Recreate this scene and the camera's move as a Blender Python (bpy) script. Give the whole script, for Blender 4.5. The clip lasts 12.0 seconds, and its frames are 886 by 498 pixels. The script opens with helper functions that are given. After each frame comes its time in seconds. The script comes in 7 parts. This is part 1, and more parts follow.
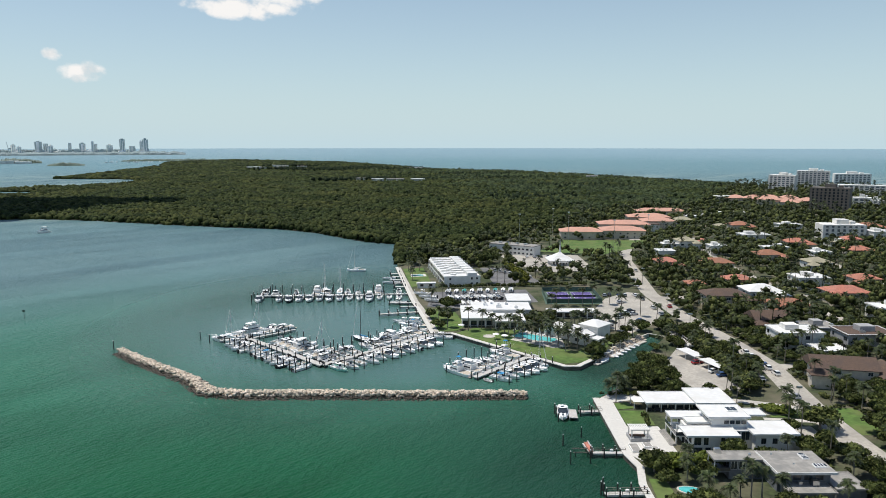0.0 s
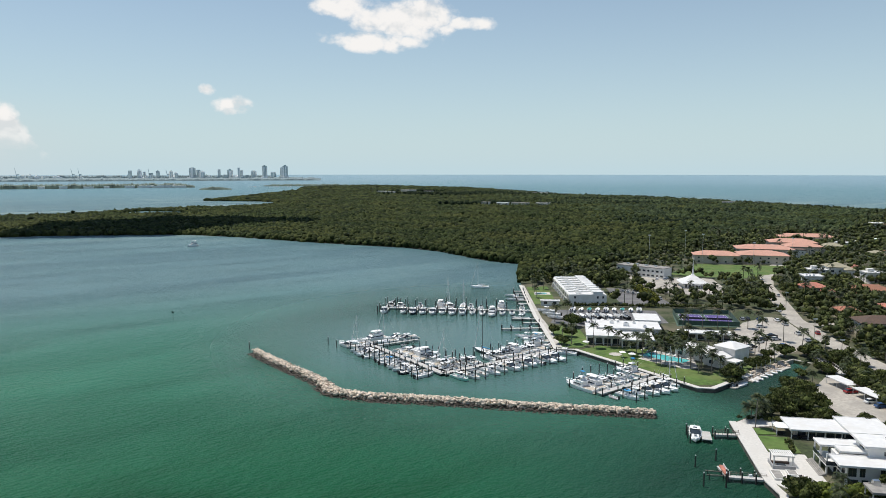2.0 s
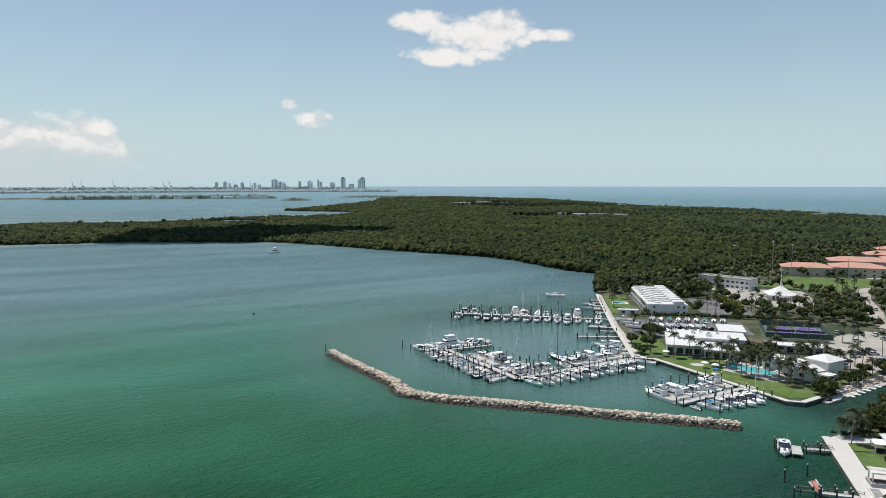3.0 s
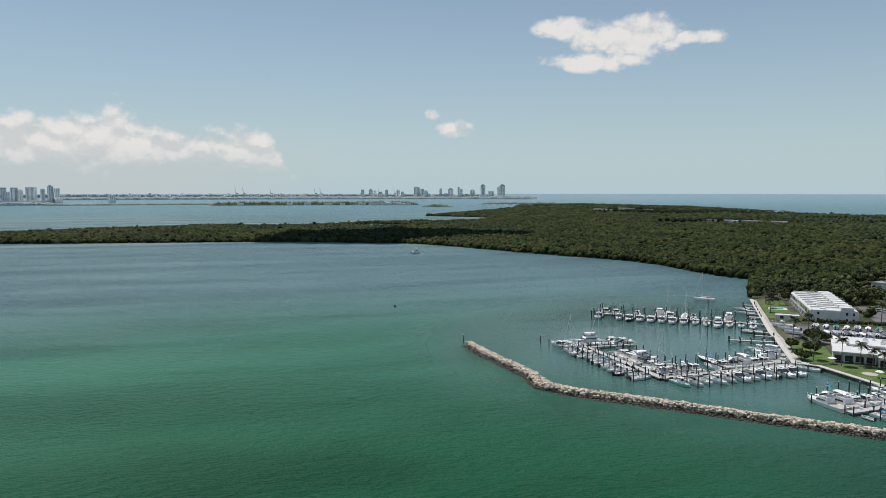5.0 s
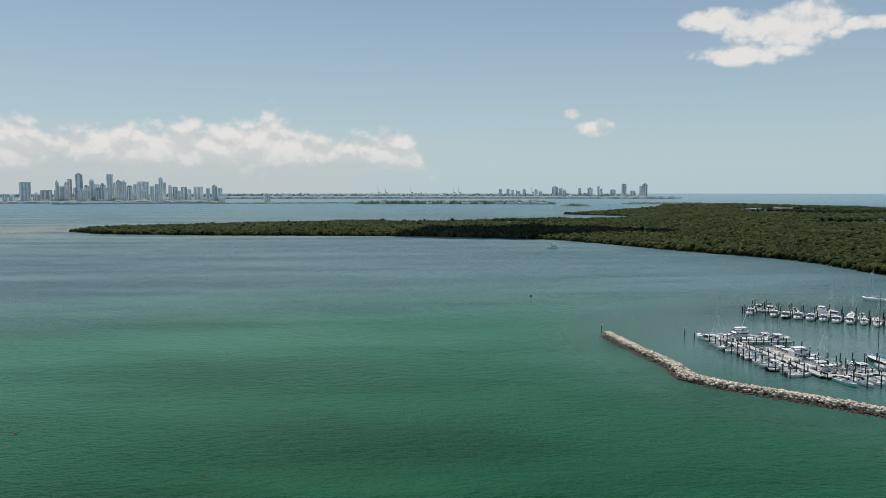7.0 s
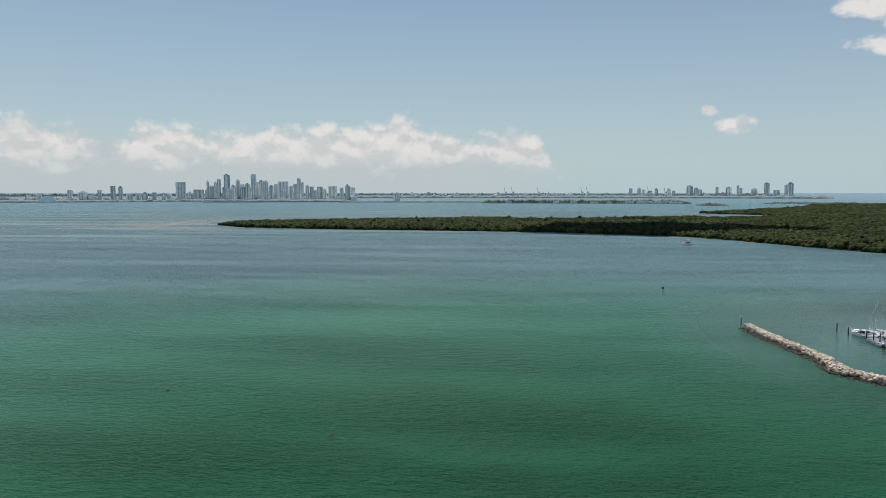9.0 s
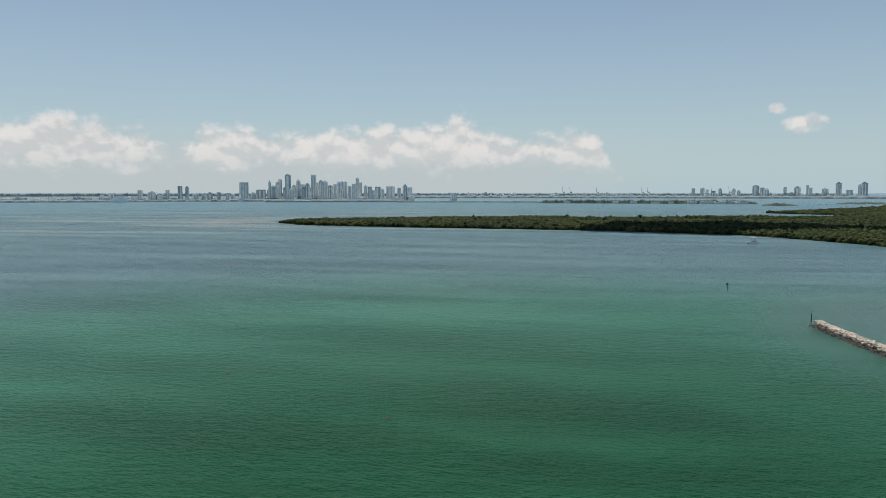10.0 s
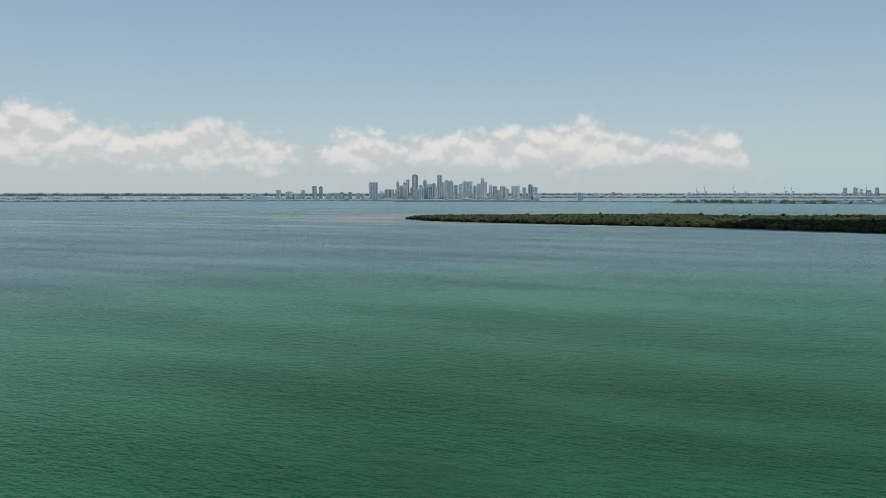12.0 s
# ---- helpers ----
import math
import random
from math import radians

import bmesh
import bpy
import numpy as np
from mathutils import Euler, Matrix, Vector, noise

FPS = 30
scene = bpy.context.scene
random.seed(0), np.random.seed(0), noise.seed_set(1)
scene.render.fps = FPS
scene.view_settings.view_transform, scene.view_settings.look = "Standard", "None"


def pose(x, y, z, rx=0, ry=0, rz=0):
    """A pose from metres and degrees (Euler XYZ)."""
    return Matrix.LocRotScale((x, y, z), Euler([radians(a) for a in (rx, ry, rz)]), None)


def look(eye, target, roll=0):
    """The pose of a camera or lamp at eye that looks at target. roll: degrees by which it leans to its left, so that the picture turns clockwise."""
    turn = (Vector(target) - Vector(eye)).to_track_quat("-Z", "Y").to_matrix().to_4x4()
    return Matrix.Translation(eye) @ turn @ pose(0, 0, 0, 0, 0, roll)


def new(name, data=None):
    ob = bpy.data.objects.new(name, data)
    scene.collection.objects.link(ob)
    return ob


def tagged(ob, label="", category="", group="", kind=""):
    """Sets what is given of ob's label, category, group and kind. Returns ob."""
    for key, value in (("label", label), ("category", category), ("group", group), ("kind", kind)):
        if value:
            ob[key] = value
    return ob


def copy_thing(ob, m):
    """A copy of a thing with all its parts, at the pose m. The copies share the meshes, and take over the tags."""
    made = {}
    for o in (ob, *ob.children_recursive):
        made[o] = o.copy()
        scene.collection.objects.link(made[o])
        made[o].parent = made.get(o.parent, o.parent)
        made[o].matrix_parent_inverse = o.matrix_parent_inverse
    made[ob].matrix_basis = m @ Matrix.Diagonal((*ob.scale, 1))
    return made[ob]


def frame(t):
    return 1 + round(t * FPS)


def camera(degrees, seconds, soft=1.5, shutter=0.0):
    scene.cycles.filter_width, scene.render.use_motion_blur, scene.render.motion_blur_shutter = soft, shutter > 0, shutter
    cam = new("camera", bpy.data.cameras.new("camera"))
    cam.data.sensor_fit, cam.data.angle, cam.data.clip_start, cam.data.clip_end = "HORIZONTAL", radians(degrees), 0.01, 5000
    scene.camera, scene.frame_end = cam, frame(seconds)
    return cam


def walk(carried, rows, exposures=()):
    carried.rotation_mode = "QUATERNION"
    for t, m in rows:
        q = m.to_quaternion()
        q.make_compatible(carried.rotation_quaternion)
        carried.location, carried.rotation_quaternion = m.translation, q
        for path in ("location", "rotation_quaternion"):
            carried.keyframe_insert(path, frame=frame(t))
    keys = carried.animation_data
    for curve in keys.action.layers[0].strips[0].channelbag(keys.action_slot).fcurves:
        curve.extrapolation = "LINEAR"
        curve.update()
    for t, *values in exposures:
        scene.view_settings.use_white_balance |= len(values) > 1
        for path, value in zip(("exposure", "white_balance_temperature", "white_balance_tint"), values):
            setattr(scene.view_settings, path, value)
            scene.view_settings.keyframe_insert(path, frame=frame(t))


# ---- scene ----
cam = camera(64.60, 12.0, soft=0.55)
walk(cam, [
    (0.0, pose(0.00, 0.00, 82.01, 81.402, 0.000, 0.001)),
    (0.5, pose(-0.04, 0.25, 80.40, 81.941, 0.000, 1.801)),
    (1.0, pose(-0.08, 0.52, 78.78, 82.481, 0.000, 3.868)),
    (1.5, pose(-0.15, 0.82, 77.15, 83.052, 0.000, 6.938)),
    (2.0, pose(-0.27, 1.14, 75.50, 83.608, 0.000, 10.176)),
    (2.5, pose(-0.40, 1.45, 73.81, 84.160, 0.000, 13.377)),
    (3.0, pose(-0.57, 1.75, 72.13, 84.598, 0.000, 16.289)),
    (5.0, pose(-1.45, 2.94, 65.52, 85.276, 0.000, 27.610)),
    (5.5, pose(-1.66, 3.26, 63.91, 85.283, 0.000, 30.416)),
    (6.0, pose(-1.84, 3.58, 62.34, 85.302, 0.000, 33.174)),
    (6.5, pose(-2.00, 3.88, 60.76, 85.317, 0.000, 35.934)),
    (7.0, pose(-2.17, 4.10, 59.14, 85.320, 0.000, 38.793)),
    (9.0, pose(-3.02, 4.81, 52.36, 85.365, 0.000, 49.074)),
    (9.5, pose(-3.28, 5.06, 50.62, 85.376, 0.000, 51.180)),
    (10.0, pose(-3.58, 5.32, 48.83, 85.418, 0.000, 53.719)),
    (10.5, pose(-3.90, 5.56, 47.06, 85.444, 0.000, 56.394)),
    (11.0, pose(-4.25, 5.78, 45.36, 85.479, 0.000, 59.210)),
    (11.5, pose(-4.63, 5.98, 43.68, 85.494, 0.000, 61.501)),
    (12.0, pose(-5.01, 6.18, 42.02, 85.496, 0.000, 63.872)),
], [(0.0, 0.05), (2.5, 0.0), (5.0, -0.23), (6.5, -0.25), (12.0, -0.29)])

# ---- light: high sun, hazy sky with cumulus low over the bay ----
SUN_AZ, SUN_EL = -72.0, 71.0          # degrees clockwise from +y, and above the horizon
world = bpy.data.worlds.new("sky")
scene.world = world
world.use_nodes = True
wt = world.node_tree
wt.nodes.clear()


def wnode(kind, **inputs):
    n = wt.nodes.new(kind)
    for k, v in inputs.items():
        n.inputs[k].default_value = v
    return n


def wmath(op, a, b=None, c=None):
    n = wt.nodes.new("ShaderNodeMath")
    n.operation = op
    for i, v in enumerate((a, b, c)):
        if v is None:
            continue
        if isinstance(v, (int, float)):
            n.inputs[i].default_value = v
        else:
            wt.links.new(v, n.inputs[i])
    return n.outputs[0]


def wramp(v, lo, hi):
    n = wt.nodes.new("ShaderNodeMapRange")
    n.interpolation_type = "SMOOTHSTEP"
    wt.links.new(v, n.inputs[0])
    n.inputs[1].default_value, n.inputs[2].default_value = lo, hi
    return n.outputs[0]


sky = wt.nodes.new("ShaderNodeTexSky")
sky.sky_type = "NISHITA"
sky.sun_disc = False
sky.sun_elevation = radians(SUN_EL)
sky.sun_rotation = radians(SUN_AZ)
sky.air_density, sky.dust_density, sky.ozone_density = 1.0, 0.25, 1.0
sky_bg = wnode("ShaderNodeBackground", Strength=0.10)
wt.links.new(sky.outputs[0], sky_bg.inputs[0])

wco = wt.nodes.new("ShaderNodeTexCoord")
wsep = wt.nodes.new("ShaderNodeSeparateXYZ")
wt.links.new(wco.outputs["Generated"], wsep.inputs[0])
azim = wmath("MULTIPLY", wmath("ARCTAN2", wmath("MULTIPLY", wsep.outputs[0], -1.0), wsep.outputs[1]), 57.2958)
elev = wmath("MULTIPLY", wmath("ARCSINE", wsep.outputs[2]), 57.2958)


def wnoise(ax, ey, off, scale, detail, rough):
    """Fractal noise over the sky: degrees of azimuth and height."""
    cmb = wt.nodes.new("ShaderNodeCombineXYZ")
    wt.links.new(wmath("MULTIPLY", azim, ax), cmb.inputs[0])
    wt.links.new(wmath("ADD", wmath("MULTIPLY", elev, ey), off), cmb.inputs[1])
    n = wt.nodes.new("ShaderNodeTexNoise")
    n.inputs["Scale"].default_value, n.inputs["Detail"].default_value = scale, detail
    n.inputs["Roughness"].default_value = rough
    wt.links.new(cmb.outputs[0], n.inputs["Vector"])
    return n.outputs[0]


def puff(az, el, wa, we):
    """A soft ellipse: 1 in its middle, 0 at its rim, below 0 outside."""
    a = wmath("POWER", wmath("ABSOLUTE", wmath("DIVIDE", wmath("SUBTRACT", azim, az), wa)), 2.0)
    e = wmath("POWER", wmath("ABSOLUTE", wmath("DIVIDE", wmath("SUBTRACT", elev, el), we)), 2.0)
    return wmath("MAXIMUM", wmath("SUBTRACT", 1.0, wmath("ADD", a, e)), -1.5)


def billow(lift):
    """Rounded cauliflower lumps over the sky; lift moves them down by some degrees."""
    cmb = wt.nodes.new("ShaderNodeCombineXYZ")
    bend = wmath("MULTIPLY", wmath("SUBTRACT", fluff, 0.5), 2.2)
    wt.links.new(wmath("ADD", azim, bend), cmb.inputs[0])
    wt.links.new(wmath("ADD", wmath("MULTIPLY", wmath("ADD", elev, lift), 1.35), bend), cmb.inputs[1])
    n = wt.nodes.new("ShaderNodeTexVoronoi")
    n.feature = "SMOOTH_F1"
    n.inputs["Scale"].default_value, n.inputs["Detail"].default_value = 0.42, 3.0
    n.inputs["Roughness"].default_value, n.inputs["Lacunarity"].default_value = 0.45, 2.1
    n.inputs["Smoothness"].default_value = 0.25
    wt.links.new(cmb.outputs[0], n.inputs["Vector"])
    return wmath("SUBTRACT", 0.98, n.outputs["Distance"])


fluff = wnoise(1.0, 1.3, 0.0, 0.30, 9.0, 0.54)
# height of the cumulus bank's tops along the horizon, in degrees, from azimuth 36 to 100
tops = wt.nodes.new("ShaderNodeValToRGB")
tops.color_ramp.interpolation = "B_SPLINE"
TOPS = [(36.0, 0.0), (39.3, 0.6), (41.2, 5.6), (44.0, 5.9), (45.8, 5.0), (48.0, 5.4), (50.5, 6.2), (52.2, 7.6), (54.0, 6.3), (58.0, 5.9), (63.0, 6.1),
        (67.5, 5.2), (72.2, 6.9), (74.2, 2.6), (76.0, 6.1), (79.5, 5.6), (83.0, 7.0), (86.0, 4.9), (88.5, 6.0), (92.0, 6.6), (96.0, 7.4), (100.0, 7.6)]
for i, (az, deg) in enumerate(TOPS):
    stop = tops.color_ramp.elements[i] if i < 2 else tops.color_ramp.elements.new((az - 36.0) / 64.0)
    stop.position = (az - 36.0) / 64.0
    stop.color = (deg / 12, deg / 12, deg / 12, 1)
wt.links.new(wmath("DIVIDE", wmath("SUBTRACT", azim, 36.0), 64.0), tops.inputs[0])
top = wmath("SUBTRACT", wmath("MULTIPLY", tops.outputs[0], 12.0), 0.45)
bank = wmath("MINIMUM", wmath("DIVIDE", wmath("SUBTRACT", top, elev), 2.0), 0.9)
bank = wmath("MINIMUM", bank, wmath("DIVIDE", wmath("SUBTRACT", elev, 1.3), 2.0))
shape = wmath("MAXIMUM", bank, -1.5)
for heap in ((18.0, 12.6, 2.6, 1.1), (14.2, 11.6, 4.4, 1.7), (11.4, 11.8, 3.4, 1.8), (8.3, 11.5, 2.4, 0.7), (15.9, 10.1, 4.6, 0.95)):
    shape = wmath("MAXIMUM", shape, wmath("MULTIPLY", puff(*heap), 0.85))
for heap in ((26.5, 4.95, 1.7, 0.85), (28.5, 6.1, 0.8, 0.5)):
    shape = wmath("MAXIMUM", shape, wmath("MULTIPLY", puff(*heap), 0.6))
lumps, lumps_above = billow(0.0), billow(0.7)
crisp = wnoise(1.0, 1.25, 3.0, 1.3, 6.0, 0.6)
dens = wmath("ADD", wmath("ADD", wmath("MULTIPLY", shape, 1.3), wmath("MULTIPLY", lumps, 1.0)), wmath("MULTIPLY", wmath("SUBTRACT", crisp, 0.5), 0.9))
thin = wmath("ADD", 0.5, wmath("MULTIPLY", wramp(elev, 1.4, 4.0), 0.47))
cover = wmath("MULTIPLY", wramp(dens, 0.1, 0.95), thin)
relief = wmath("ADD", wmath("SUBTRACT", lumps, lumps_above), wmath("MULTIPLY", wmath("SUBTRACT", crisp, 0.5), 0.5))
lit = wramp(wmath("ADD", relief, wmath("MULTIPLY", wmath("SUBTRACT", wmath("MINIMUM", elev, 7.0), 4.4), 0.07)), -0.36, 0.24)
tone = wt.nodes.new("ShaderNodeMix")
tone.data_type = "RGBA"
tone.inputs[6].default_value, tone.inputs[7].default_value = (0.77, 0.79, 0.80, 1), (1.0, 0.975, 0.95, 1)
wt.links.new(lit, tone.inputs[0])
cloud_bg = wnode("ShaderNodeBackground", Strength=0.92)
wt.links.new(tone.outputs[2], cloud_bg.inputs[0])
# pale sea haze that thickens towards the horizon
haze_bg = wnode("ShaderNodeBackground", Strength=1.0)
haze_bg.inputs[0].default_value = (0.515, 0.67, 0.735, 1)
veil = wmath("MULTIPLY", wmath("EXPONENT", wmath("DIVIDE", wmath("MAXIMUM", elev, 0.0), -12.0)), 0.96)
hazy = wt.nodes.new("ShaderNodeMixShader")
wt.links.new(veil, hazy.inputs[0])
wt.links.new(sky_bg.outputs[0], hazy.inputs[1])
wt.links.new(haze_bg.outputs[0], hazy.inputs[2])
wmix = wt.nodes.new("ShaderNodeMixShader")
wt.links.new(cover, wmix.inputs[0])
wt.links.new(cloud_bg.outputs[0], wmix.inputs[2])
# grey murk that hangs below the bank, over the city
murk_bg = wnode("ShaderNodeBackground", Strength=0.92)
murk_bg.inputs[0].default_value = (0.68, 0.715, 0.725, 1)
murk = wmath("MULTIPLY", wramp(azim, 33.0, 52.0), wmath("SUBTRACT", 0.62, wmath("MULTIPLY", wramp(elev, 1.5, 6.0), 0.62)))
wlow = wt.nodes.new("ShaderNodeMixShader")
wt.links.new(murk, wlow.inputs[0])
wt.links.new(hazy.outputs[0], wlow.inputs[1])
wt.links.new(murk_bg.outputs[0], wlow.inputs[2])
wt.links.new(wlow.outputs[0], wmix.inputs[1])
wout = wt.nodes.new("ShaderNodeOutputWorld")
wt.links.new(wmix.outputs[0], wout.inputs[0])

sun = new("sun", bpy.data.lights.new("sun", "SUN"))
sun.data.energy, sun.data.angle, sun.data.color = 4.2, radians(0.53), (1.0, 0.95, 0.87)
sun.matrix_basis = look((300 * math.sin(radians(SUN_AZ)), 300 * math.cos(radians(SUN_AZ)), 300 * math.tan(radians(SUN_EL))), (0, 0, 0))


# ---- materials ----
def material(name, colour, rough=0.7, metal=0.0, vary=0.15, scale=1.0, stain=None, stain_scale=0.1, bump=0.0, bump_scale=4.0,
             island=0.0, random_ob=0.0, spec=0.5):
    """A procedural surface: fine grain at `scale`, broad stains at `stain_scale` (1/m), relief, and a shift from piece to piece."""
    m = bpy.data.materials.new(name)
    m.use_nodes = True
    t = m.node_tree
    b = t.nodes["Principled BSDF"]
    b.inputs["Roughness"].default_value, b.inputs["Metallic"].default_value = rough, metal
    b.inputs["Specular IOR Level"].default_value = spec
    co = t.nodes.new("ShaderNodeTexCoord")
    geo = t.nodes.new("ShaderNodeNewGeometry")
    src = geo.outputs["Position"] if stain or scale < 3 else co.outputs["Object"]

    def noise_at(s, d=4.0):
        n = t.nodes.new("ShaderNodeTexNoise")
        n.inputs["Scale"].default_value, n.inputs["Detail"].default_value = s, d
        t.links.new(src, n.inputs["Vector"])
        return n.outputs[0]

    def mixed(fac, a, bb, mode="MIX"):
        n = t.nodes.new("ShaderNodeMix")
        n.data_type, n.blend_type = "RGBA", mode
        for i, v in ((0, fac), (6, a), (7, bb)):
            if isinstance(v, (int, float)):
                n.inputs[i].default_value = v
            elif isinstance(v, tuple):
                n.inputs[i].default_value = (*v, 1)
            else:
                t.links.new(v, n.inputs[i])
        return n.outputs[2]

    def stretch(v, lo, hi, a, bb):
        n = t.nodes.new("ShaderNodeMapRange")
        t.links.new(v, n.inputs[0])
        for i, x in enumerate((lo, hi, a, bb)):
            n.inputs[i + 1].default_value = x
        return n.outputs[0]

    dark = tuple(c * (1 - vary * 1.6) for c in colour)
    lite = tuple(min(1, c * (1 + vary)) for c in colour)
    col = mixed(stretch(noise_at(scale), 0.3, 0.7, 0, 1), dark, lite)
    if stain:
        col = mixed(stretch(noise_at(stain_scale, 3.0), 0.42, 0.68, 0, 0.85), col, stain)
    if island or random_ob:
        rnd = geo.outputs["Random Per Island"] if island else None
        if rnd is None:
            info = t.nodes.new("ShaderNodeObjectInfo")
            rnd = info.outputs["Random"]
        hsv = t.nodes.new("ShaderNodeHueSaturation")
        t.links.new(stretch(rnd, 0, 1, 1 - (island or random_ob), 1 + (island or random_ob)), hsv.inputs["Value"])
        t.links.new(stretch(rnd, 0, 1, 0.5 + 0.04 * (island or random_ob), 0.5 - 0.04 * (island or random_ob)), hsv.inputs["Hue"])
        t.links.new(col, hsv.inputs["Color"])
        col = hsv.outputs[0]
    t.links.new(col, b.inputs["Base Color"])
    if bump:
        bn = t.nodes.new("ShaderNodeBump")
        bn.inputs["Strength"].default_value = bump
        bn.inputs["Distance"].default_value = 0.3 / bump_scale
        t.links.new(noise_at(bump_scale, 5.0), bn.inputs["Height"])
        t.links.new(bn.outputs[0], b.inputs["Normal"])
    return m


def water_material():
    m = bpy.data.materials.new("sea_water")
    m.use_nodes = True
    t = m.node_tree
    b = t.nodes["Principled BSDF"]
    b.inputs["IOR"].default_value = 1.33
    geo = t.nodes.new("ShaderNodeNewGeometry")

    def waves(along, across, turn):
        """Coordinates whose lumps are drawn out along the crests, which run at `turn` degrees from x."""
        n = t.nodes.new("ShaderNodeMapping")
        n.vector_type = "TEXTURE"
        n.inputs["Scale"].default_value, n.inputs["Rotation"].default_value = (along, across, 1), (0, 0, radians(turn))
        t.links.new(geo.outputs["Position"], n.inputs["Vector"])
        return n.outputs[0]

    def tex(vec, d=4.0, rough=0.55):
        n = t.nodes.new("ShaderNodeTexNoise")
        n.inputs["Scale"].default_value, n.inputs["Detail"].default_value, n.inputs["Roughness"].default_value = 1.0, d, rough
        t.links.new(vec, n.inputs["Vector"])
        return n.outputs[0]

    def ranged(v, lo, hi, a=0.0, bb=1.0):
        n = t.nodes.new("ShaderNodeMapRange")
        n.interpolation_type = "SMOOTHSTEP"
        t.links.new(v, n.inputs[0])
        for i, x in enumerate((lo, hi, a, bb)):
            n.inputs[i + 1].default_value = x
        return n.outputs[0]

    def mixed(fac, a, bb):
        n = t.nodes.new("ShaderNodeMix")
        n.data_type = "RGBA"
        t.links.new(fac, n.inputs[0])
        for i, v in ((6, a), (7, bb)):
            if isinstance(v, tuple):
                n.inputs[i].default_value = (*v, 1)
            else:
                t.links.new(v, n.inputs[i])
        return n.outputs[2]

    # sea grass and sand on the shallow floor show as broad patches; sand banks lie further out
    def distance_from(x, y):
        n = t.nodes.new("ShaderNodeVectorMath")
        n.operation = "DISTANCE"
        t.links.new(geo.outputs["Position"], n.inputs[0])
        n.inputs[1].default_value = (x, y, 0)
        return n.outputs["Value"]

    def math_node(op, *values):
        n = t.nodes.new("ShaderNodeMath")
        n.operation = op
        for i, v in enumerate(values):
            if isinstance(v, (int, float)):
                n.inputs[i].default_value = v
            else:
                t.links.new(v, n.inputs[i])
        return n.outputs[0]

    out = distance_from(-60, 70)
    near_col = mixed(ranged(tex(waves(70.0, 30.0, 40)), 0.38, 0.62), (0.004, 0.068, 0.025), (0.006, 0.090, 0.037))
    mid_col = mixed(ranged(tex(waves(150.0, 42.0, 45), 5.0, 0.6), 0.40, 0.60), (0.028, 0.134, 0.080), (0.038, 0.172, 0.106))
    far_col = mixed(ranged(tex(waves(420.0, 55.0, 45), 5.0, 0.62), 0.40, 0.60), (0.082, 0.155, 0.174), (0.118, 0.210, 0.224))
    # near-to-far blend: the sky's grazing reflection and haze put into base colour
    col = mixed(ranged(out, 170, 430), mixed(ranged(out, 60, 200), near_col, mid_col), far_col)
    # milky sheltered water behind the breakwater, darker green water along the villas, murky in the canal
    haven = ranged(distance_from(-30, 330), 70, 160, 1.0, 0.0)
    col = mixed(haven, col, (0.056, 0.124, 0.108))
    col = mixed(ranged(distance_from(48, 165), 18, 80), (0.012, 0.056, 0.034), col)
    col = mixed(ranged(distance_from(72, 255), 16, 46), (0.022, 0.062, 0.044), col)
    sand = math_node("MULTIPLY", ranged(tex(waves(620.0, 60.0, 45), 5.0, 0.62), 0.48, 0.62), ranged(out, 620, 900))
    col = mixed(sand, col, (0.22, 0.29, 0.28))
    shoal = math_node("MULTIPLY", ranged(tex(waves(130.0, 22.0, 20), 5.0, 0.6), 0.42, 0.56), ranged(distance_from(-1150, 430), 60, 230, 1.0, 0.0))
    col = mixed(shoal, col, (0.27, 0.27, 0.24))
    # haze towards the horizon painted into the far sea's colour
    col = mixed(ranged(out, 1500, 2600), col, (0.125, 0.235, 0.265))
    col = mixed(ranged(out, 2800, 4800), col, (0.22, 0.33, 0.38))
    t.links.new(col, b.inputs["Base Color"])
    # two trains of ripples, ruffled by the wind in drawn-out lanes
    swell = math_node("MULTIPLY_ADD", tex(waves(6.0, 2.6, 50), 2.0), 1.1, tex(waves(2.2, 0.95, 34), 3.0))
    ripples = math_node("MULTIPLY_ADD", tex(waves(1.1, 0.42, 62), 2.0), 0.45, swell)
    lanes = ranged(tex(waves(150.0, 34.0, 42), 4.0, 0.6), 0.36, 0.64, 0.7, 1.1)
    bn = t.nodes.new("ShaderNodeBump")
    bn.inputs["Distance"].default_value = 1.5
    t.links.new(math_node("MULTIPLY_ADD", haven, 0.35, 0.14), b.inputs["Specular IOR Level"])
    t.links.new(math_node("MULTIPLY_ADD", haven, -0.22, 0.32), b.inputs["Roughness"])
    calm = ranged(distance_from(-30, 300), 60, 110, 0.12, 1.0)
    t.links.new(math_node("MULTIPLY", lanes, calm), bn.inputs["Strength"])
    t.links.new(ripples, bn.inputs["Height"])
    t.links.new(bn.outputs[0], b.inputs["Normal"])
    return m


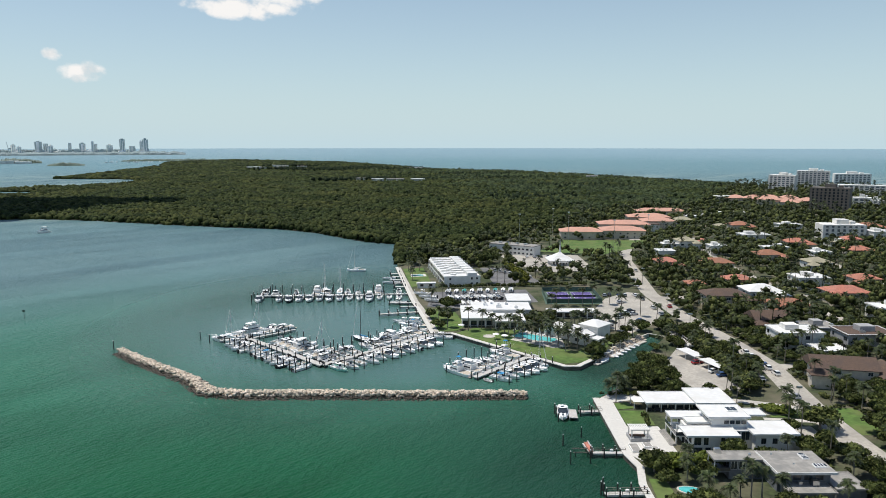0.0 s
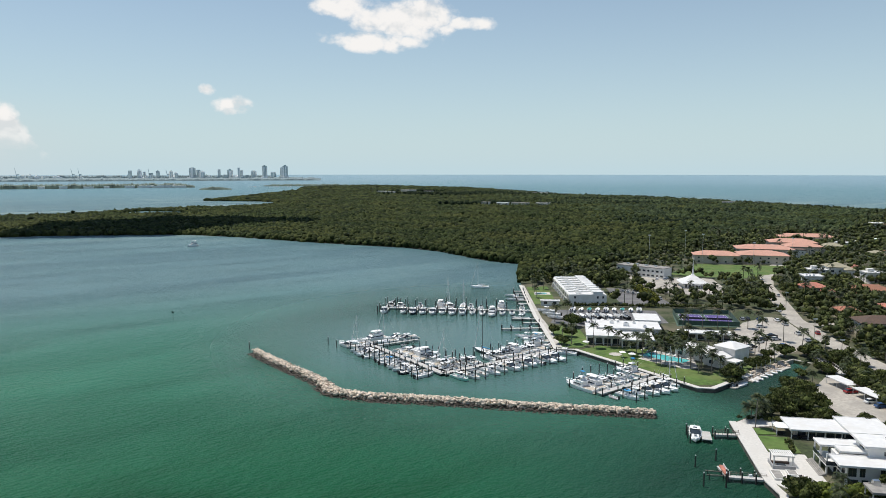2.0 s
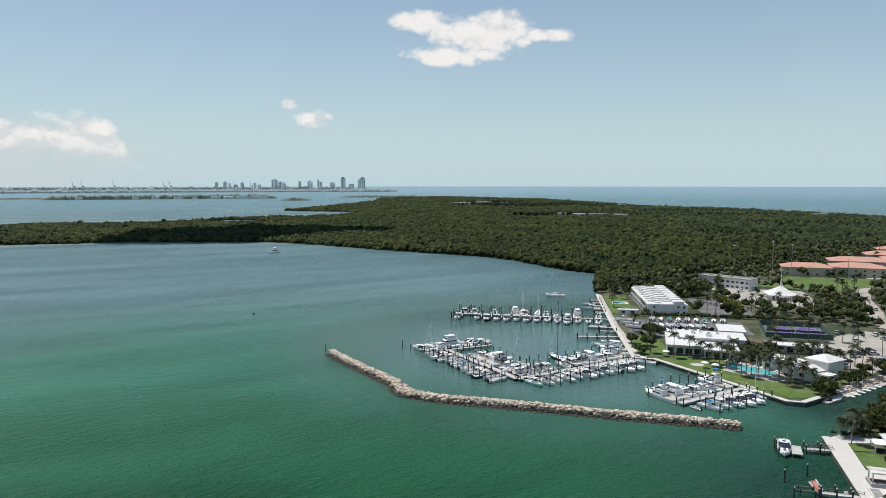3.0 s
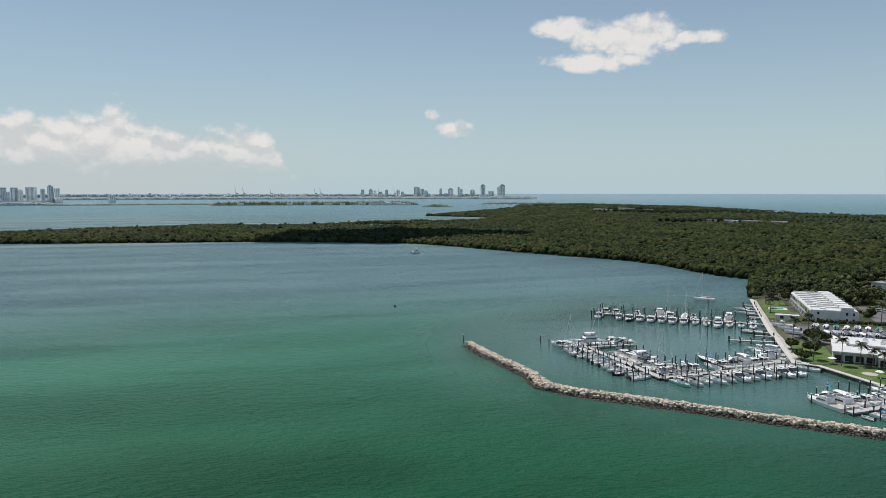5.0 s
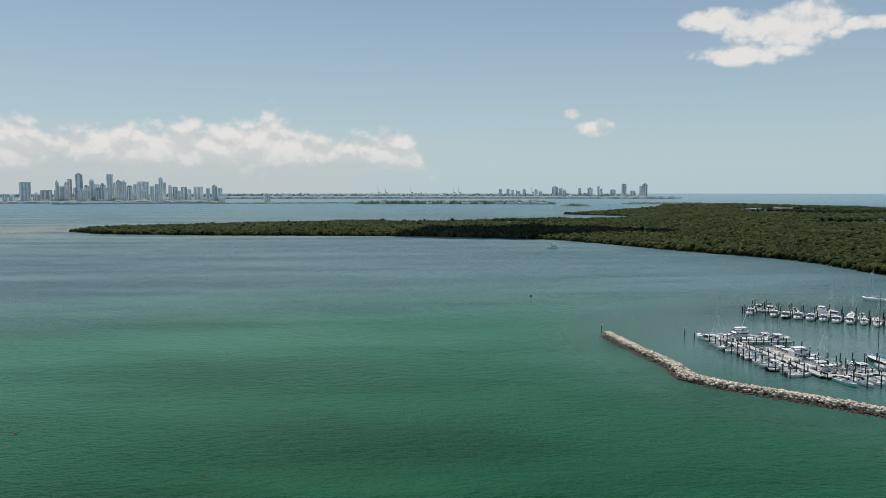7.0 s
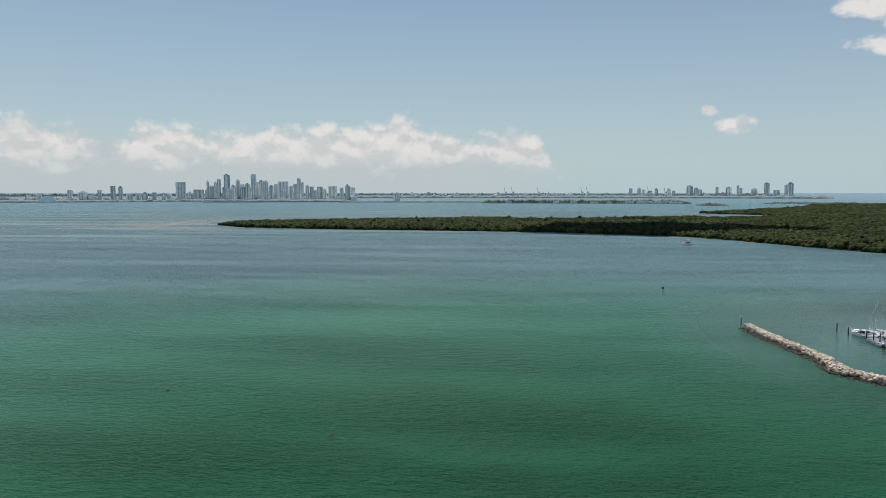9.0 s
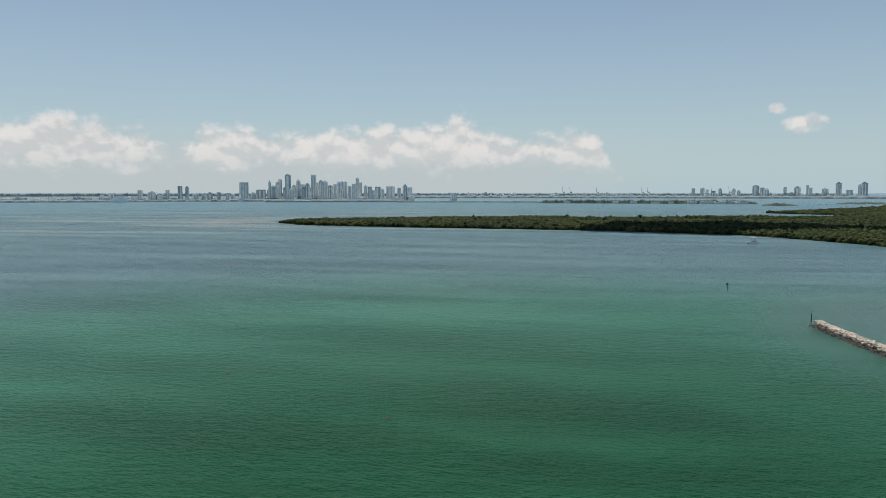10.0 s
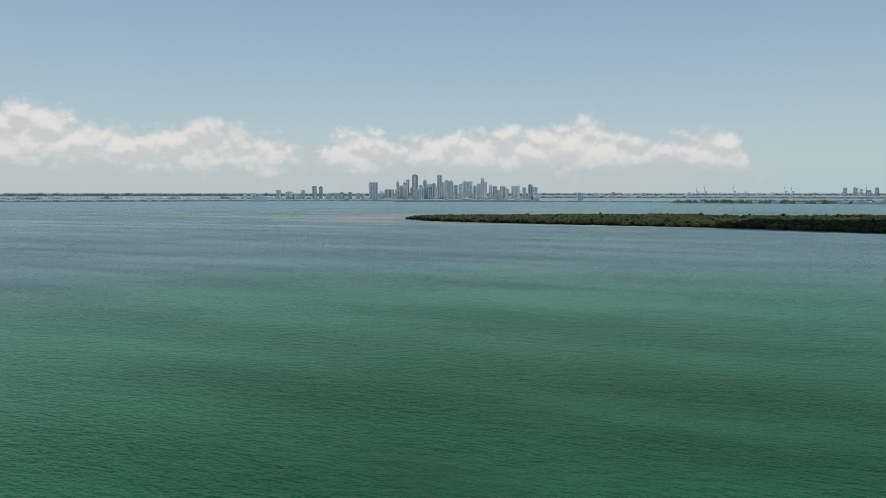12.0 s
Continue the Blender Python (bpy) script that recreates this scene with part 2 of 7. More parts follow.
M = {
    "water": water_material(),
    "soil": material("lawn_and_soil", (0.045, 0.062, 0.022), 0.95, vary=0.35, scale=0.8, stain=(0.15, 0.13, 0.09), stain_scale=0.06),
    "mud": material("mangrove_mud", (0.05, 0.05, 0.03), 0.9, vary=0.3, scale=0.5),
    "lawn": material("mown_lawn", (0.085, 0.150, 0.030), 0.95, vary=0.25, scale=0.5, stain=(0.13, 0.16, 0.05), stain_scale=0.12),
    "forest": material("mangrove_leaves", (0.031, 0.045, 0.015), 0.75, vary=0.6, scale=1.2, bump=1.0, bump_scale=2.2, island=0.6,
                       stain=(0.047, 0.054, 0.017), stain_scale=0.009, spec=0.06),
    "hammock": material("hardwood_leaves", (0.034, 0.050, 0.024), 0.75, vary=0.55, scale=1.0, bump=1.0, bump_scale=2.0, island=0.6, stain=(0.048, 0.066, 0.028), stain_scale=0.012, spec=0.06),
    "pine": material("pine_needles", (0.022, 0.034, 0.017), 0.8, vary=0.5, scale=0.5, bump=0.8, bump_scale=2.0, island=0.4, spec=0.08),
    "leaves": material("garden_leaves", (0.068, 0.086, 0.024), 0.7, vary=0.45, scale=0.35, island=0.6, spec=0.15),
    "leaves_far": material("village_leaves", (0.060, 0.074, 0.022), 0.7, vary=0.5, scale=0.3, bump=0.8, bump_scale=2.5, island=0.6, spec=0.15),
    "palm": material("palm_fronds", (0.036, 0.052, 0.015), 0.6, vary=0.4, scale=0.5, island=0.5, spec=0.3),
    "bark": material("grey_bark", (0.24, 0.21, 0.17), 0.9, vary=0.3, scale=6.0, bump=0.4, bump_scale=8),
    "concrete": material("pale_concrete", (0.52, 0.49, 0.44), 0.85, vary=0.12, scale=1.5, stain=(0.36, 0.34, 0.30), stain_scale=0.22),
    "road": material("sunbleached_road", (0.42, 0.39, 0.34), 0.9, vary=0.14, scale=0.9, stain=(0.30, 0.28, 0.25), stain_scale=0.12),
    "terrace": material("white_stone_paving", (0.58, 0.56, 0.52), 0.8, vary=0.08, scale=1.5, stain=(0.55, 0.53, 0.49), stain_scale=0.2),
    # breakwater base: wet weed, with the shade of its flank painted in
    "wet_shaded_rock": material("wet_weedy_shaded_boulders", (0.058, 0.047, 0.034), 0.6, vary=0.35, scale=1.8, bump=0.6, bump_scale=3, island=0.3),
    "lime": material("bamboo_leaves", (0.095, 0.105, 0.018), 0.7, vary=0.4, scale=1.2, bump=0.8, bump_scale=2.0, island=0.4, spec=0.1),
    # sea wall face: tide stains, plus its shade put into the dark tone
    "shaded_wallface": material("shaded_tide_stained_concrete", (0.13, 0.12, 0.10), 0.85, vary=0.3, scale=1.2, stain=(0.06, 0.055, 0.045), stain_scale=0.4),
    "asphalt": material("grey_asphalt", (0.13, 0.13, 0.135), 0.9, vary=0.2, scale=1.2, stain=(0.19, 0.185, 0.18), stain_scale=0.15),
    "white": material("white_roof_coating", (0.69, 0.69, 0.68), 0.6, vary=0.05, scale=0.8, stain=(0.62, 0.61, 0.58), stain_scale=0.25),
    "stucco": material("white_stucco", (0.74, 0.73, 0.70), 0.8, vary=0.06, scale=1.2, stain=(0.62, 0.60, 0.56), stain_scale=0.3),
    "cream": material("cream_stucco", (0.56, 0.51, 0.43), 0.85, vary=0.08, scale=1.0, stain=(0.52, 0.46, 0.36), stain_scale=0.3),
    "greywall": material("grey_stucco", (0.36, 0.36, 0.36), 0.85, vary=0.1, scale=1.0, stain=(0.27, 0.27, 0.27), stain_scale=0.3),
    "terracotta": material("terracotta_tiles", (0.40, 0.165, 0.105), 0.85, vary=0.25, scale=2.2, stain=(0.29, 0.14, 0.10), stain_scale=0.25, random_ob=0.25, bump=0.6, bump_scale=3),
    "pinktile": material("pale_clay_tiles", (0.55, 0.30, 0.225), 0.85, vary=0.15, scale=2.0, stain=(0.45, 0.26, 0.20), stain_scale=0.15, bump=0.5, bump_scale=3),
    "browntile": material("brown_shingles", (0.115, 0.075, 0.055), 0.9, vary=0.25, scale=2.4, stain=(0.085, 0.06, 0.05), stain_scale=0.3, bump=0.6, bump_scale=3),
    "greyroof": material("weathered_grey_roof", (0.31, 0.295, 0.27), 0.9, vary=0.15, scale=0.9, stain=(0.20, 0.195, 0.185), stain_scale=0.35),
    "khaki": material("khaki_tiles", (0.34, 0.31, 0.22), 0.85, vary=0.15, scale=2.0, stain=(0.26, 0.24, 0.17), stain_scale=0.25),
    "glass": material("dark_window_glass", (0.03, 0.04, 0.05), 0.08, vary=0.1, scale=0.7, spec=0.8),
    "frame": material("white_frames", (0.70, 0.70, 0.69), 0.5, vary=0.05, scale=3.0),
    "darkframe": material("dark_bronze_frames", (0.04, 0.04, 0.042), 0.4, vary=0.1, scale=3.0),
    "rock": material("pale_limestone_boulders", (0.62, 0.53, 0.42), 0.9, vary=0.3, scale=1.8, bump=0.7, bump_scale=3, random_ob=0.3),
    "rocks": material("limestone_boulders", (0.60, 0.51, 0.41), 0.9, vary=0.3, scale=1.8, bump=0.7, bump_scale=3, island=0.3),
    "deck": material("weathered_dock_planks", (0.50, 0.49, 0.47), 0.85, vary=0.15, scale=2.5, stain=(0.42, 0.40, 0.36), stain_scale=0.5),
    "pile": material("tarred_piling", (0.035, 0.033, 0.030), 0.8, vary=0.3, scale=5.0),
    "gel": material("white_gelcoat", (0.86, 0.86, 0.85), 0.25, vary=0.04, scale=1.5, spec=0.6),
    "navy": material("dark_hull_paint", (0.012, 0.016, 0.030), 0.25, vary=0.1, scale=1.5, spec=0.6),
    "canvas": material("pale_boat_canvas", (0.78, 0.78, 0.77), 0.8, vary=0.08, scale=2.0),
    "blue": material("blue_canvas", (0.03, 0.25, 0.50), 0.7, vary=0.1, scale=2.0),
    "teak": material("weathered_teak_deck", (0.50, 0.44, 0.36), 0.7, vary=0.15, scale=4.0),
    "metal": material("aluminium", (0.62, 0.63, 0.64), 0.3, metal=1.0, vary=0.05, scale=4.0),
    "hedge": material("clipped_hedge_leaves", (0.098, 0.125, 0.024), 0.7, vary=0.4, scale=1.4, bump=0.9, bump_scale=2.5, island=0.35, spec=0.12),
    "taupe": material("dark_taupe_render", (0.15, 0.135, 0.12), 0.85, vary=0.12, scale=0.4, stain=(0.11, 0.10, 0.09), stain_scale=0.1),
    "slate": material("blue_grey_render", (0.17, 0.18, 0.20), 0.85, vary=0.12, scale=0.8, stain=(0.13, 0.14, 0.15), stain_scale=0.3),
    "rubber": material("black_rubber", (0.02, 0.02, 0.02), 0.7, vary=0.2, scale=4.0),
    "pool": material("pool_water", (0.10, 0.50, 0.50), 0.08, vary=0.15, scale=0.9, bump=0.15, bump_scale=1.5),
    "court": material("purple_court", (0.10, 0.075, 0.24), 0.8, vary=0.08, scale=1.5),
    "courtgreen": material("green_court_surround", (0.07, 0.12, 0.09), 0.85, vary=0.1, scale=1.0),
    "line": material("white_line_paint", (0.75, 0.75, 0.73), 0.7, vary=0.05, scale=3.0),
}
# far city: aerial haze is put into these pale wall and glazing colours
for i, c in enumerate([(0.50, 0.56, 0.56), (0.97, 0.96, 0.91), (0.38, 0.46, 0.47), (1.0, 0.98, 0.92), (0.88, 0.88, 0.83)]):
    M["city%d" % i] = material("haze_tinted_tower_wall", c, 0.6, vary=0.12, scale=0.05)
M["cityglass"] = material("haze_tinted_tower_glazing", (0.55, 0.63, 0.63), 0.3, vary=0.1, scale=0.05)
M["shadeglass"] = material("grey_tower_glazing", (0.16, 0.18, 0.20), 0.25, vary=0.2, scale=0.2, spec=0.6)
# air haze over the far trees mixed into their base colours
M["farland"] = material("haze_tinted_shore_trees", (0.20, 0.26, 0.265), 0.9, vary=0.25, scale=0.03)
M["island"] = material("haze_tinted_island_trees", (0.13, 0.17, 0.13), 0.9, vary=0.35, scale=0.04)
M["foredeck"] = material("white_deck", (0.86, 0.86, 0.85), 0.5, vary=0.1, scale=1.5)
M["boatdeck"] = material("nonskid_deck", (0.60, 0.595, 0.57), 0.7, vary=0.12, scale=1.5)


# ---- geometry helpers ----
class Geo:
    """Vertices and faces of one part."""

    def __init__(self):
        self.v, self.f = [], []

    def add(self, verts, faces):
        o = len(self.v)
        self.v += [tuple(p) for p in verts]
        self.f += [tuple(i + o for i in q) for q in faces]
        return self

    def box(self, x0, x1, y0, y1, z0, z1, top=0.0):
        """A box; top pulls its upper rim in."""
        k = top
        return self.add([(x0, y0, z0), (x1, y0, z0), (x1, y1, z0), (x0, y1, z0), (x0 + k, y0 + k, z1), (x1 - k, y0 + k, z1), (x1 - k, y1 - k, z1), (x0 + k, y1 - k, z1)],
                        [(3, 2, 1, 0), (4, 5, 6, 7), (0, 1, 5, 4), (1, 2, 6, 5), (2, 3, 7, 6), (3, 0, 4, 7)])

    def tube(self, a, b, r0, r1, n=6):
        """A round bar from a to b."""
        a, b = Vector(a), Vector(b)
        q = (b - a).to_track_quat("Z", "Y")
        ring = [q @ Vector((math.cos(6.28319 * i / n), math.sin(6.28319 * i / n), 0)) for i in range(n)]
        vs = [a + p * r0 for p in ring] + [b + p * r1 for p in ring]
        fs = [(i, (i + 1) % n, n + (i + 1) % n, n + i) for i in range(n)] + [tuple(range(n - 1, -1, -1)), tuple(range(n, 2 * n))]
        return self.add(vs, fs)

    def prism(self, pts, z0, z1):
        n = len(pts)
        return self.add([(x, y, z0) for x, y in pts] + [(x, y, z1) for x, y in pts],
                        [(i, (i + 1) % n, n + (i + 1) % n, n + i) for i in range(n)] + [tuple(range(n, 2 * n)), tuple(range(n - 1, -1, -1))])

    def loft(self, rings, cap=True):
        n = len(rings[0])
        vs = [p for r in rings for p in r]
        fs = [(k * n + i, k * n + (i + 1) % n, (k + 1) * n + (i + 1) % n, (k + 1) * n + i) for k in range(len(rings) - 1) for i in range(n)]
        if cap:
            fs += [tuple(range(n - 1, -1, -1)), tuple(range((len(rings) - 1) * n, len(rings) * n))]
        return self.add(vs, fs)

    def shell(self, rings):
        """Open rings joined side by side, closed at the first one alone: a hull without a lid."""
        n = len(rings[0])
        fs = [(k * n + i, k * n + i + 1, (k + 1) * n + i + 1, (k + 1) * n + i) for k in range(len(rings) - 1) for i in range(n - 1)]
        return self.add([p for r in rings for p in r], fs + [tuple(range(n - 1, -1, -1))])

    def hip(self, w, d, z0, rise, gable=False, x=0.0, y=0.0):
        """A hipped (or gabled) roof over a w by d plan, eaves 0.25 thick."""
        hw, hd = w / 2, d / 2
        if w >= d:
            run = 0 if gable else hd * 0.95
            ridge = [(x - hw + run, y, z0 + 0.25 + rise), (x + hw - run, y, z0 + 0.25 + rise)]
            top = [(4, 5, 9, 8), (6, 7, 8, 9), (7, 4, 8), (5, 6, 9)]
        else:
            run = 0 if gable else hw * 0.95
            ridge = [(x, y - hd + run, z0 + 0.25 + rise), (x, y + hd - run, z0 + 0.25 + rise)]
            top = [(4, 5, 8), (5, 6, 9, 8), (6, 7, 9), (7, 4, 8, 9)]
        base = [(x - hw, y - hd), (x + hw, y - hd), (x + hw, y + hd), (x - hw, y + hd)]
        return self.add([(a, b, z0) for a, b in base] + [(a, b, z0 + 0.25) for a, b in base] + ridge,
                        [(3, 2, 1, 0), (0, 1, 5, 4), (1, 2, 6, 5), (2, 3, 7, 6), (3, 0, 4, 7)] + top)

    def mesh(self, name, mat, smooth=False):
        me = bpy.data.meshes.new(name)
        me.from_pydata(self.v, [], self.f)
        me.materials.append(M[mat])
        if smooth:
            me.shade_smooth()
        return me


def part(name, geo, mat, parent, label="", smooth=False):
    """One mesh object from geo (or a ready mesh), a child of parent."""
    ob = new(name, geo if isinstance(geo, bpy.types.Mesh) else geo.mesh(name, mat, smooth))
    ob.parent = parent
    return tagged(ob, label=label)


def thing(name, x, y, z, turn, label, category, group="", kind=""):
    ob = new(name)
    ob.matrix_basis = pose(x, y, z, 0, 0, turn)
    return tagged(ob, label, category, group, kind)


def single(name, geo, mat, label, category, group="", kind="", smooth=False):
    return tagged(new(name, geo.mesh(name, mat, smooth)), label, category, group, kind)


def big_mesh(name, verts, faces, mat, smooth=True):
    """A mesh straight from arrays of vertices and triangles."""
    me = bpy.data.meshes.new(name)
    me.vertices.add(len(verts))
    me.vertices.foreach_set("co", np.asarray(verts, np.float32).ravel())
    me.loops.add(faces.size)
    me.loops.foreach_set("vertex_index", np.asarray(faces, np.int32).ravel())
    me.polygons.add(len(faces))
    me.polygons.foreach_set("loop_start", np.arange(0, faces.size, 3, dtype=np.int32))
    me.update(calc_edges=True)
    if smooth:
        me.shade_smooth()
    me.materials.append(M[mat])
    return me


def inside(poly, x, y):
    """Which of the points lie in the polygon."""
    p = np.asarray(poly, float)
    x, y = np.asarray(x, float), np.asarray(y, float)
    odd = np.zeros(x.shape, bool)
    for (xa, ya), (xb, yb) in zip(p, np.roll(p, -1, 0)):
        with np.errstate(divide="ignore", invalid="ignore"):
            odd ^= ((ya > y) != (yb > y)) & (x < (xb - xa) * (y - ya) / (yb - ya + 1e-12) + xa)
    return odd


def ico(sub):
    bm = bmesh.new()
    bmesh.ops.create_icosphere(bm, subdivisions=sub, radius=1.0)
    bmesh.ops.triangulate(bm, faces=bm.faces[:])
    v = np.array([p.co[:] for p in bm.verts])
    f = np.array([[p.index for p in q.verts] for q in bm.faces])
    bm.free()
    return v, f


def dome(sub, seed, rough, low=-0.35):
    """A lumpy crown: the part of a sphere above `low`, pushed in and out."""
    rng = np.random.default_rng(seed)
    v, f = ico(sub)
    v = v * (1 + rng.uniform(-rough, rough, len(v)))[:, None]
    keep = v[f][:, :, 2].max(1) > low
    f = f[keep]
    used = np.unique(f)
    back = np.full(len(v), -1)
    back[used] = np.arange(len(used))
    return v[used], back[f]


def spread(templates, xs, ys, zs, sxy, sz, rng):
    """All the templates' copies in two arrays."""
    vs, fs, o = [], [], 0
    which = rng.integers(0, len(templates), len(xs))
    turn = rng.uniform(0, 6.283, len(xs))
    for k, (tv, tf) in enumerate(templates):
        i = np.nonzero(which == k)[0]
        if not len(i):
            continue
        c, s = np.cos(turn[i])[:, None], np.sin(turn[i])[:, None]
        x = (tv[:, 0] * c - tv[:, 1] * s) * sxy[i, None] + xs[i, None]
        y = (tv[:, 0] * s + tv[:, 1] * c) * sxy[i, None] + ys[i, None]
        z = tv[:, 2] * sz[i, None] + zs[i, None]
        vs.append(np.stack([x, y, z], -1).reshape(-1, 3))
        fs.append((tf[None] + (np.arange(len(i)) * len(tv))[:, None, None] + o).reshape(-1, 3))
        o += len(i) * len(tv)
    return np.concatenate(vs), np.concatenate(fs)


# ---- water and land ----
def rise(r):
    """Far out the sheet is drawn in: beyond 3.2 km it climbs to where the true horizon would stand."""
    return 46.0 * max(0.0, (r - 3200) / 1750) ** 2


radii = [60, 200, 600, 1500, 3200, 3450, 3700, 3950, 4200, 4450, 4700, 4950]
rings = [[(r * math.cos(a * math.pi / 60), r * math.sin(a * math.pi / 60), rise(r)) for a in range(120)] for r in radii]
g = Geo().loft(rings, cap=False)
g.f.append(tuple(range(120)))
single("water", g, "water", "rippled emerald bay water with blue-grey haze painted in far out", "water", kind="structure")

COAST = [(-31, 470), (-36, 533), (-33, 563), (-69, 585), (-116, 640), (-160, 670), (-212, 683), (-276, 705), (-370, 742), (-445, 760), (-600, 714), (-749, 612),
         (-842, 547), (-979, 467), (-1075, 463), (-1112, 510), (-1105, 623), (-1052, 796), (-985, 960), (-840, 1030), (-790, 1237), (-690, 1330), (-640, 1410), (-640, 1530), (-730, 1610), (-900, 1630),
         (-943, 1990), (-1000, 2500), (-1180, 3000), (-1040, 3480), (-727, 3250), (-454, 3000), (-163, 2400), (-7, 2060), (185, 1970), (311, 1780), (407, 1590),
         (484, 1440), (560, 1330), (420, 1080), (330, 900), (200, 830), (100, 680), (30, 575)]
VILLAGE = [(-30, 452), (-15, 351), (-12, 337), (-4, 292), (4, 292), (45, 247), (49, 247), (66, 267), (82, 286), (88, 291), (93, 286), (84, 270), (73, 252),
           (65, 238), (58, 224), (49, 214), (48.5, 173), (50, 166), (48, 157), (47, 120), (47, 40), (700, 40), (1150, 500), (1150, 900), (800, 1230), (560, 1330),
           (420, 1080), (330, 900), (200, 830), (100, 680), (30, 575), (-31, 470)]
PONDS = [[(-790, 1080), (-655, 1105), (-650, 1175), (-775, 1175)]]
single("forest_floor", Geo().prism(COAST, -1.0, 0.45), "mud", "dark muddy ground under the mangrove forest", "ground", kind="structure")
single("ground", Geo().prism(VILLAGE, -1.0, 1.2), "soil", "patchy grass and sandy soil of the village", "ground", kind="structure")
for p in PONDS:
    single("pond", Geo().prism(p, 0.2, 0.75), "water", "still lagoon water among the mangroves", "pond", kind="structure")


# ---- mangrove forest ----
def forest():
    rng = np.random.default_rng(4)
    xs, ys, ss = [], [], []
    for lo, hi, step in ((0, 720, 3.4), (720, 900, 4.1), (900, 1150, 4.7), (1150, 1700, 6.4), (1700, 2600, 10.0), (2600, 3600, 16.0)):
        gx, gy = np.meshgrid(np.arange(-1200, 700, step), np.arange(430, 3600, step))
        gx = gx.ravel() + rng.uniform(-0.45, 0.45, gx.size) * step
        gy = gy.ravel() + rng.uniform(-0.45, 0.45, gy.size) * step
        r = np.hypot(gx, gy)
        ok = (r >= lo) & (r < hi) & inside(COAST, gx, gy)
        for p in PONDS:
            ok &= ~inside(p, gx, gy)
        xs.append(gx[ok]), ys.append(gy[ok]), ss.append(np.full(ok.sum(), step))
    x, y, s = np.concatenate(xs), np.concatenate(ys), np.concatenate(ss)
    # low mangroves by the bay, taller hammock and pines towards the ocean and the village
    lift = np.array([noise.noise((a * 0.012, b * 0.012, 0)) for a, b in zip(x, y)])
    inland = np.clip((x + 0.25 * (y - 700) + 60) / 300, 0, 1)
    high = 5.5 + 1.1 * lift + 3.6 * inland + rng.uniform(-1.5, 1.5, len(x)) + 2.5 * (rng.random(len(x)) > 0.985) + 2.0 * np.clip(lift - 0.25, 0, 1) * inland
    width = s * rng.uniform(0.55, 0.98, len(x))
    near = np.hypot(x, y) < 640
    vz = np.minimum(width * 1.05, high * 0.75)
    wood = inland + 0.55 * lift + rng.uniform(-0.2, 0.2, len(x)) > 0.95
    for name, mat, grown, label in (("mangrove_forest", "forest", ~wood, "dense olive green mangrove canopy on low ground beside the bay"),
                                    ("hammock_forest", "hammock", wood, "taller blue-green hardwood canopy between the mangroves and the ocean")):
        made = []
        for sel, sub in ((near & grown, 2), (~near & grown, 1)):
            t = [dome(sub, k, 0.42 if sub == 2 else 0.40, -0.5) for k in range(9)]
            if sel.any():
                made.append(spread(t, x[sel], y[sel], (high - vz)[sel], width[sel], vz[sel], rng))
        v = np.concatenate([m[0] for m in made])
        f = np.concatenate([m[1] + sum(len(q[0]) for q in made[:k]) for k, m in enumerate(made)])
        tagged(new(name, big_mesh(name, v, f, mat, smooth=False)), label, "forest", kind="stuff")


forest()


def pine_groves():
    """Tall dark pines that stand out of the lower canopy inland."""
    r2 = np.random.default_rng(52)
    xs, ys = [], []
    for gx, gy, wide, deep, n in ((-345, 2090, 110, 60, 150), (-250, 2180, 120, 70, 170), (-130, 2080, 90, 60, 110), (-205, 1480, 44, 26, 60), (-150, 1520, 60, 30, 80), (-20, 1500, 50, 25, 50), (-470, 2120, 90, 50, 90),
                                  (40, 1750, 150, 60, 120), (160, 1560, 130, 60, 120), (-520, 2400, 110, 50, 70), (250, 1250, 120, 70, 90), (120, 1000, 90, 60, 60)):
        xs.append(gx + r2.normal(0, 0.5, n) * wide)
        ys.append(gy + r2.normal(0, 0.5, n) * deep)
    x, y = np.concatenate(xs), np.concatenate(ys)
    tall = r2.uniform(9.5, 14.5, len(x))
    parts = []
    for k in range(5):
        tv, tf = dome(2, 500 + k, 0.34, -0.9)
        tv = tv * (1.15 - 0.55 * np.clip(tv[:, 2:3], 0, 1)) * np.array([1, 1, 1.0])
        parts.append((tv, tf))
    v, f = spread(parts, x, y, tall * 0.55, r2.uniform(2.0, 3.8, len(x)), tall * 0.5, r2)
    tagged(new("pine_grove", big_mesh("pine_grove", v, f, "pine", False)), "tall dark pines rising out of the green canopy", "pines", kind="stuff")


pine_groves()


# ---- paved ground, lawns, sea walls ----
BLOCKED = []
HOUSES = []


def slab(name, pts, z, mat, label, category, block=True, thick=0.25):
    if block:
        BLOCKED.append(list(pts))
    return single(name, Geo().prism(pts, z - thick, z), mat, label, category, kind="structure")


def strip(pts, width):
    """The outline of a band of that width along a line of points."""
    left, right = [], []
    for i, p in enumerate(pts):
        a, b = Vector(pts[max(i - 1, 0)]), Vector(pts[min(i + 1, len(pts) - 1)])
        d = (b - a).normalized()
        n = Vector((-d.y, d.x)) * width / 2
        left.append((p[0] + n.x, p[1] + n.y))
        right.append((p[0] - n.x, p[1] - n.y))
    return right + left[::-1]


slab("road", strip([(112.5, 60), (112.5, 180), (113.5, 203), (116.5, 225), (120, 250), (118, 282), (113, 322), (112, 372), (119, 422), (127, 481), (144, 545), (185, 640), (250, 760)], 8.6), 1.26, "road", "sunlit pale village street", "road")
slab("driveway", strip([(88.5, 214), (99, 210.5), (110, 206)], 3.4), 1.24, "concrete", "pale concrete driveway beside the villa", "driveway")
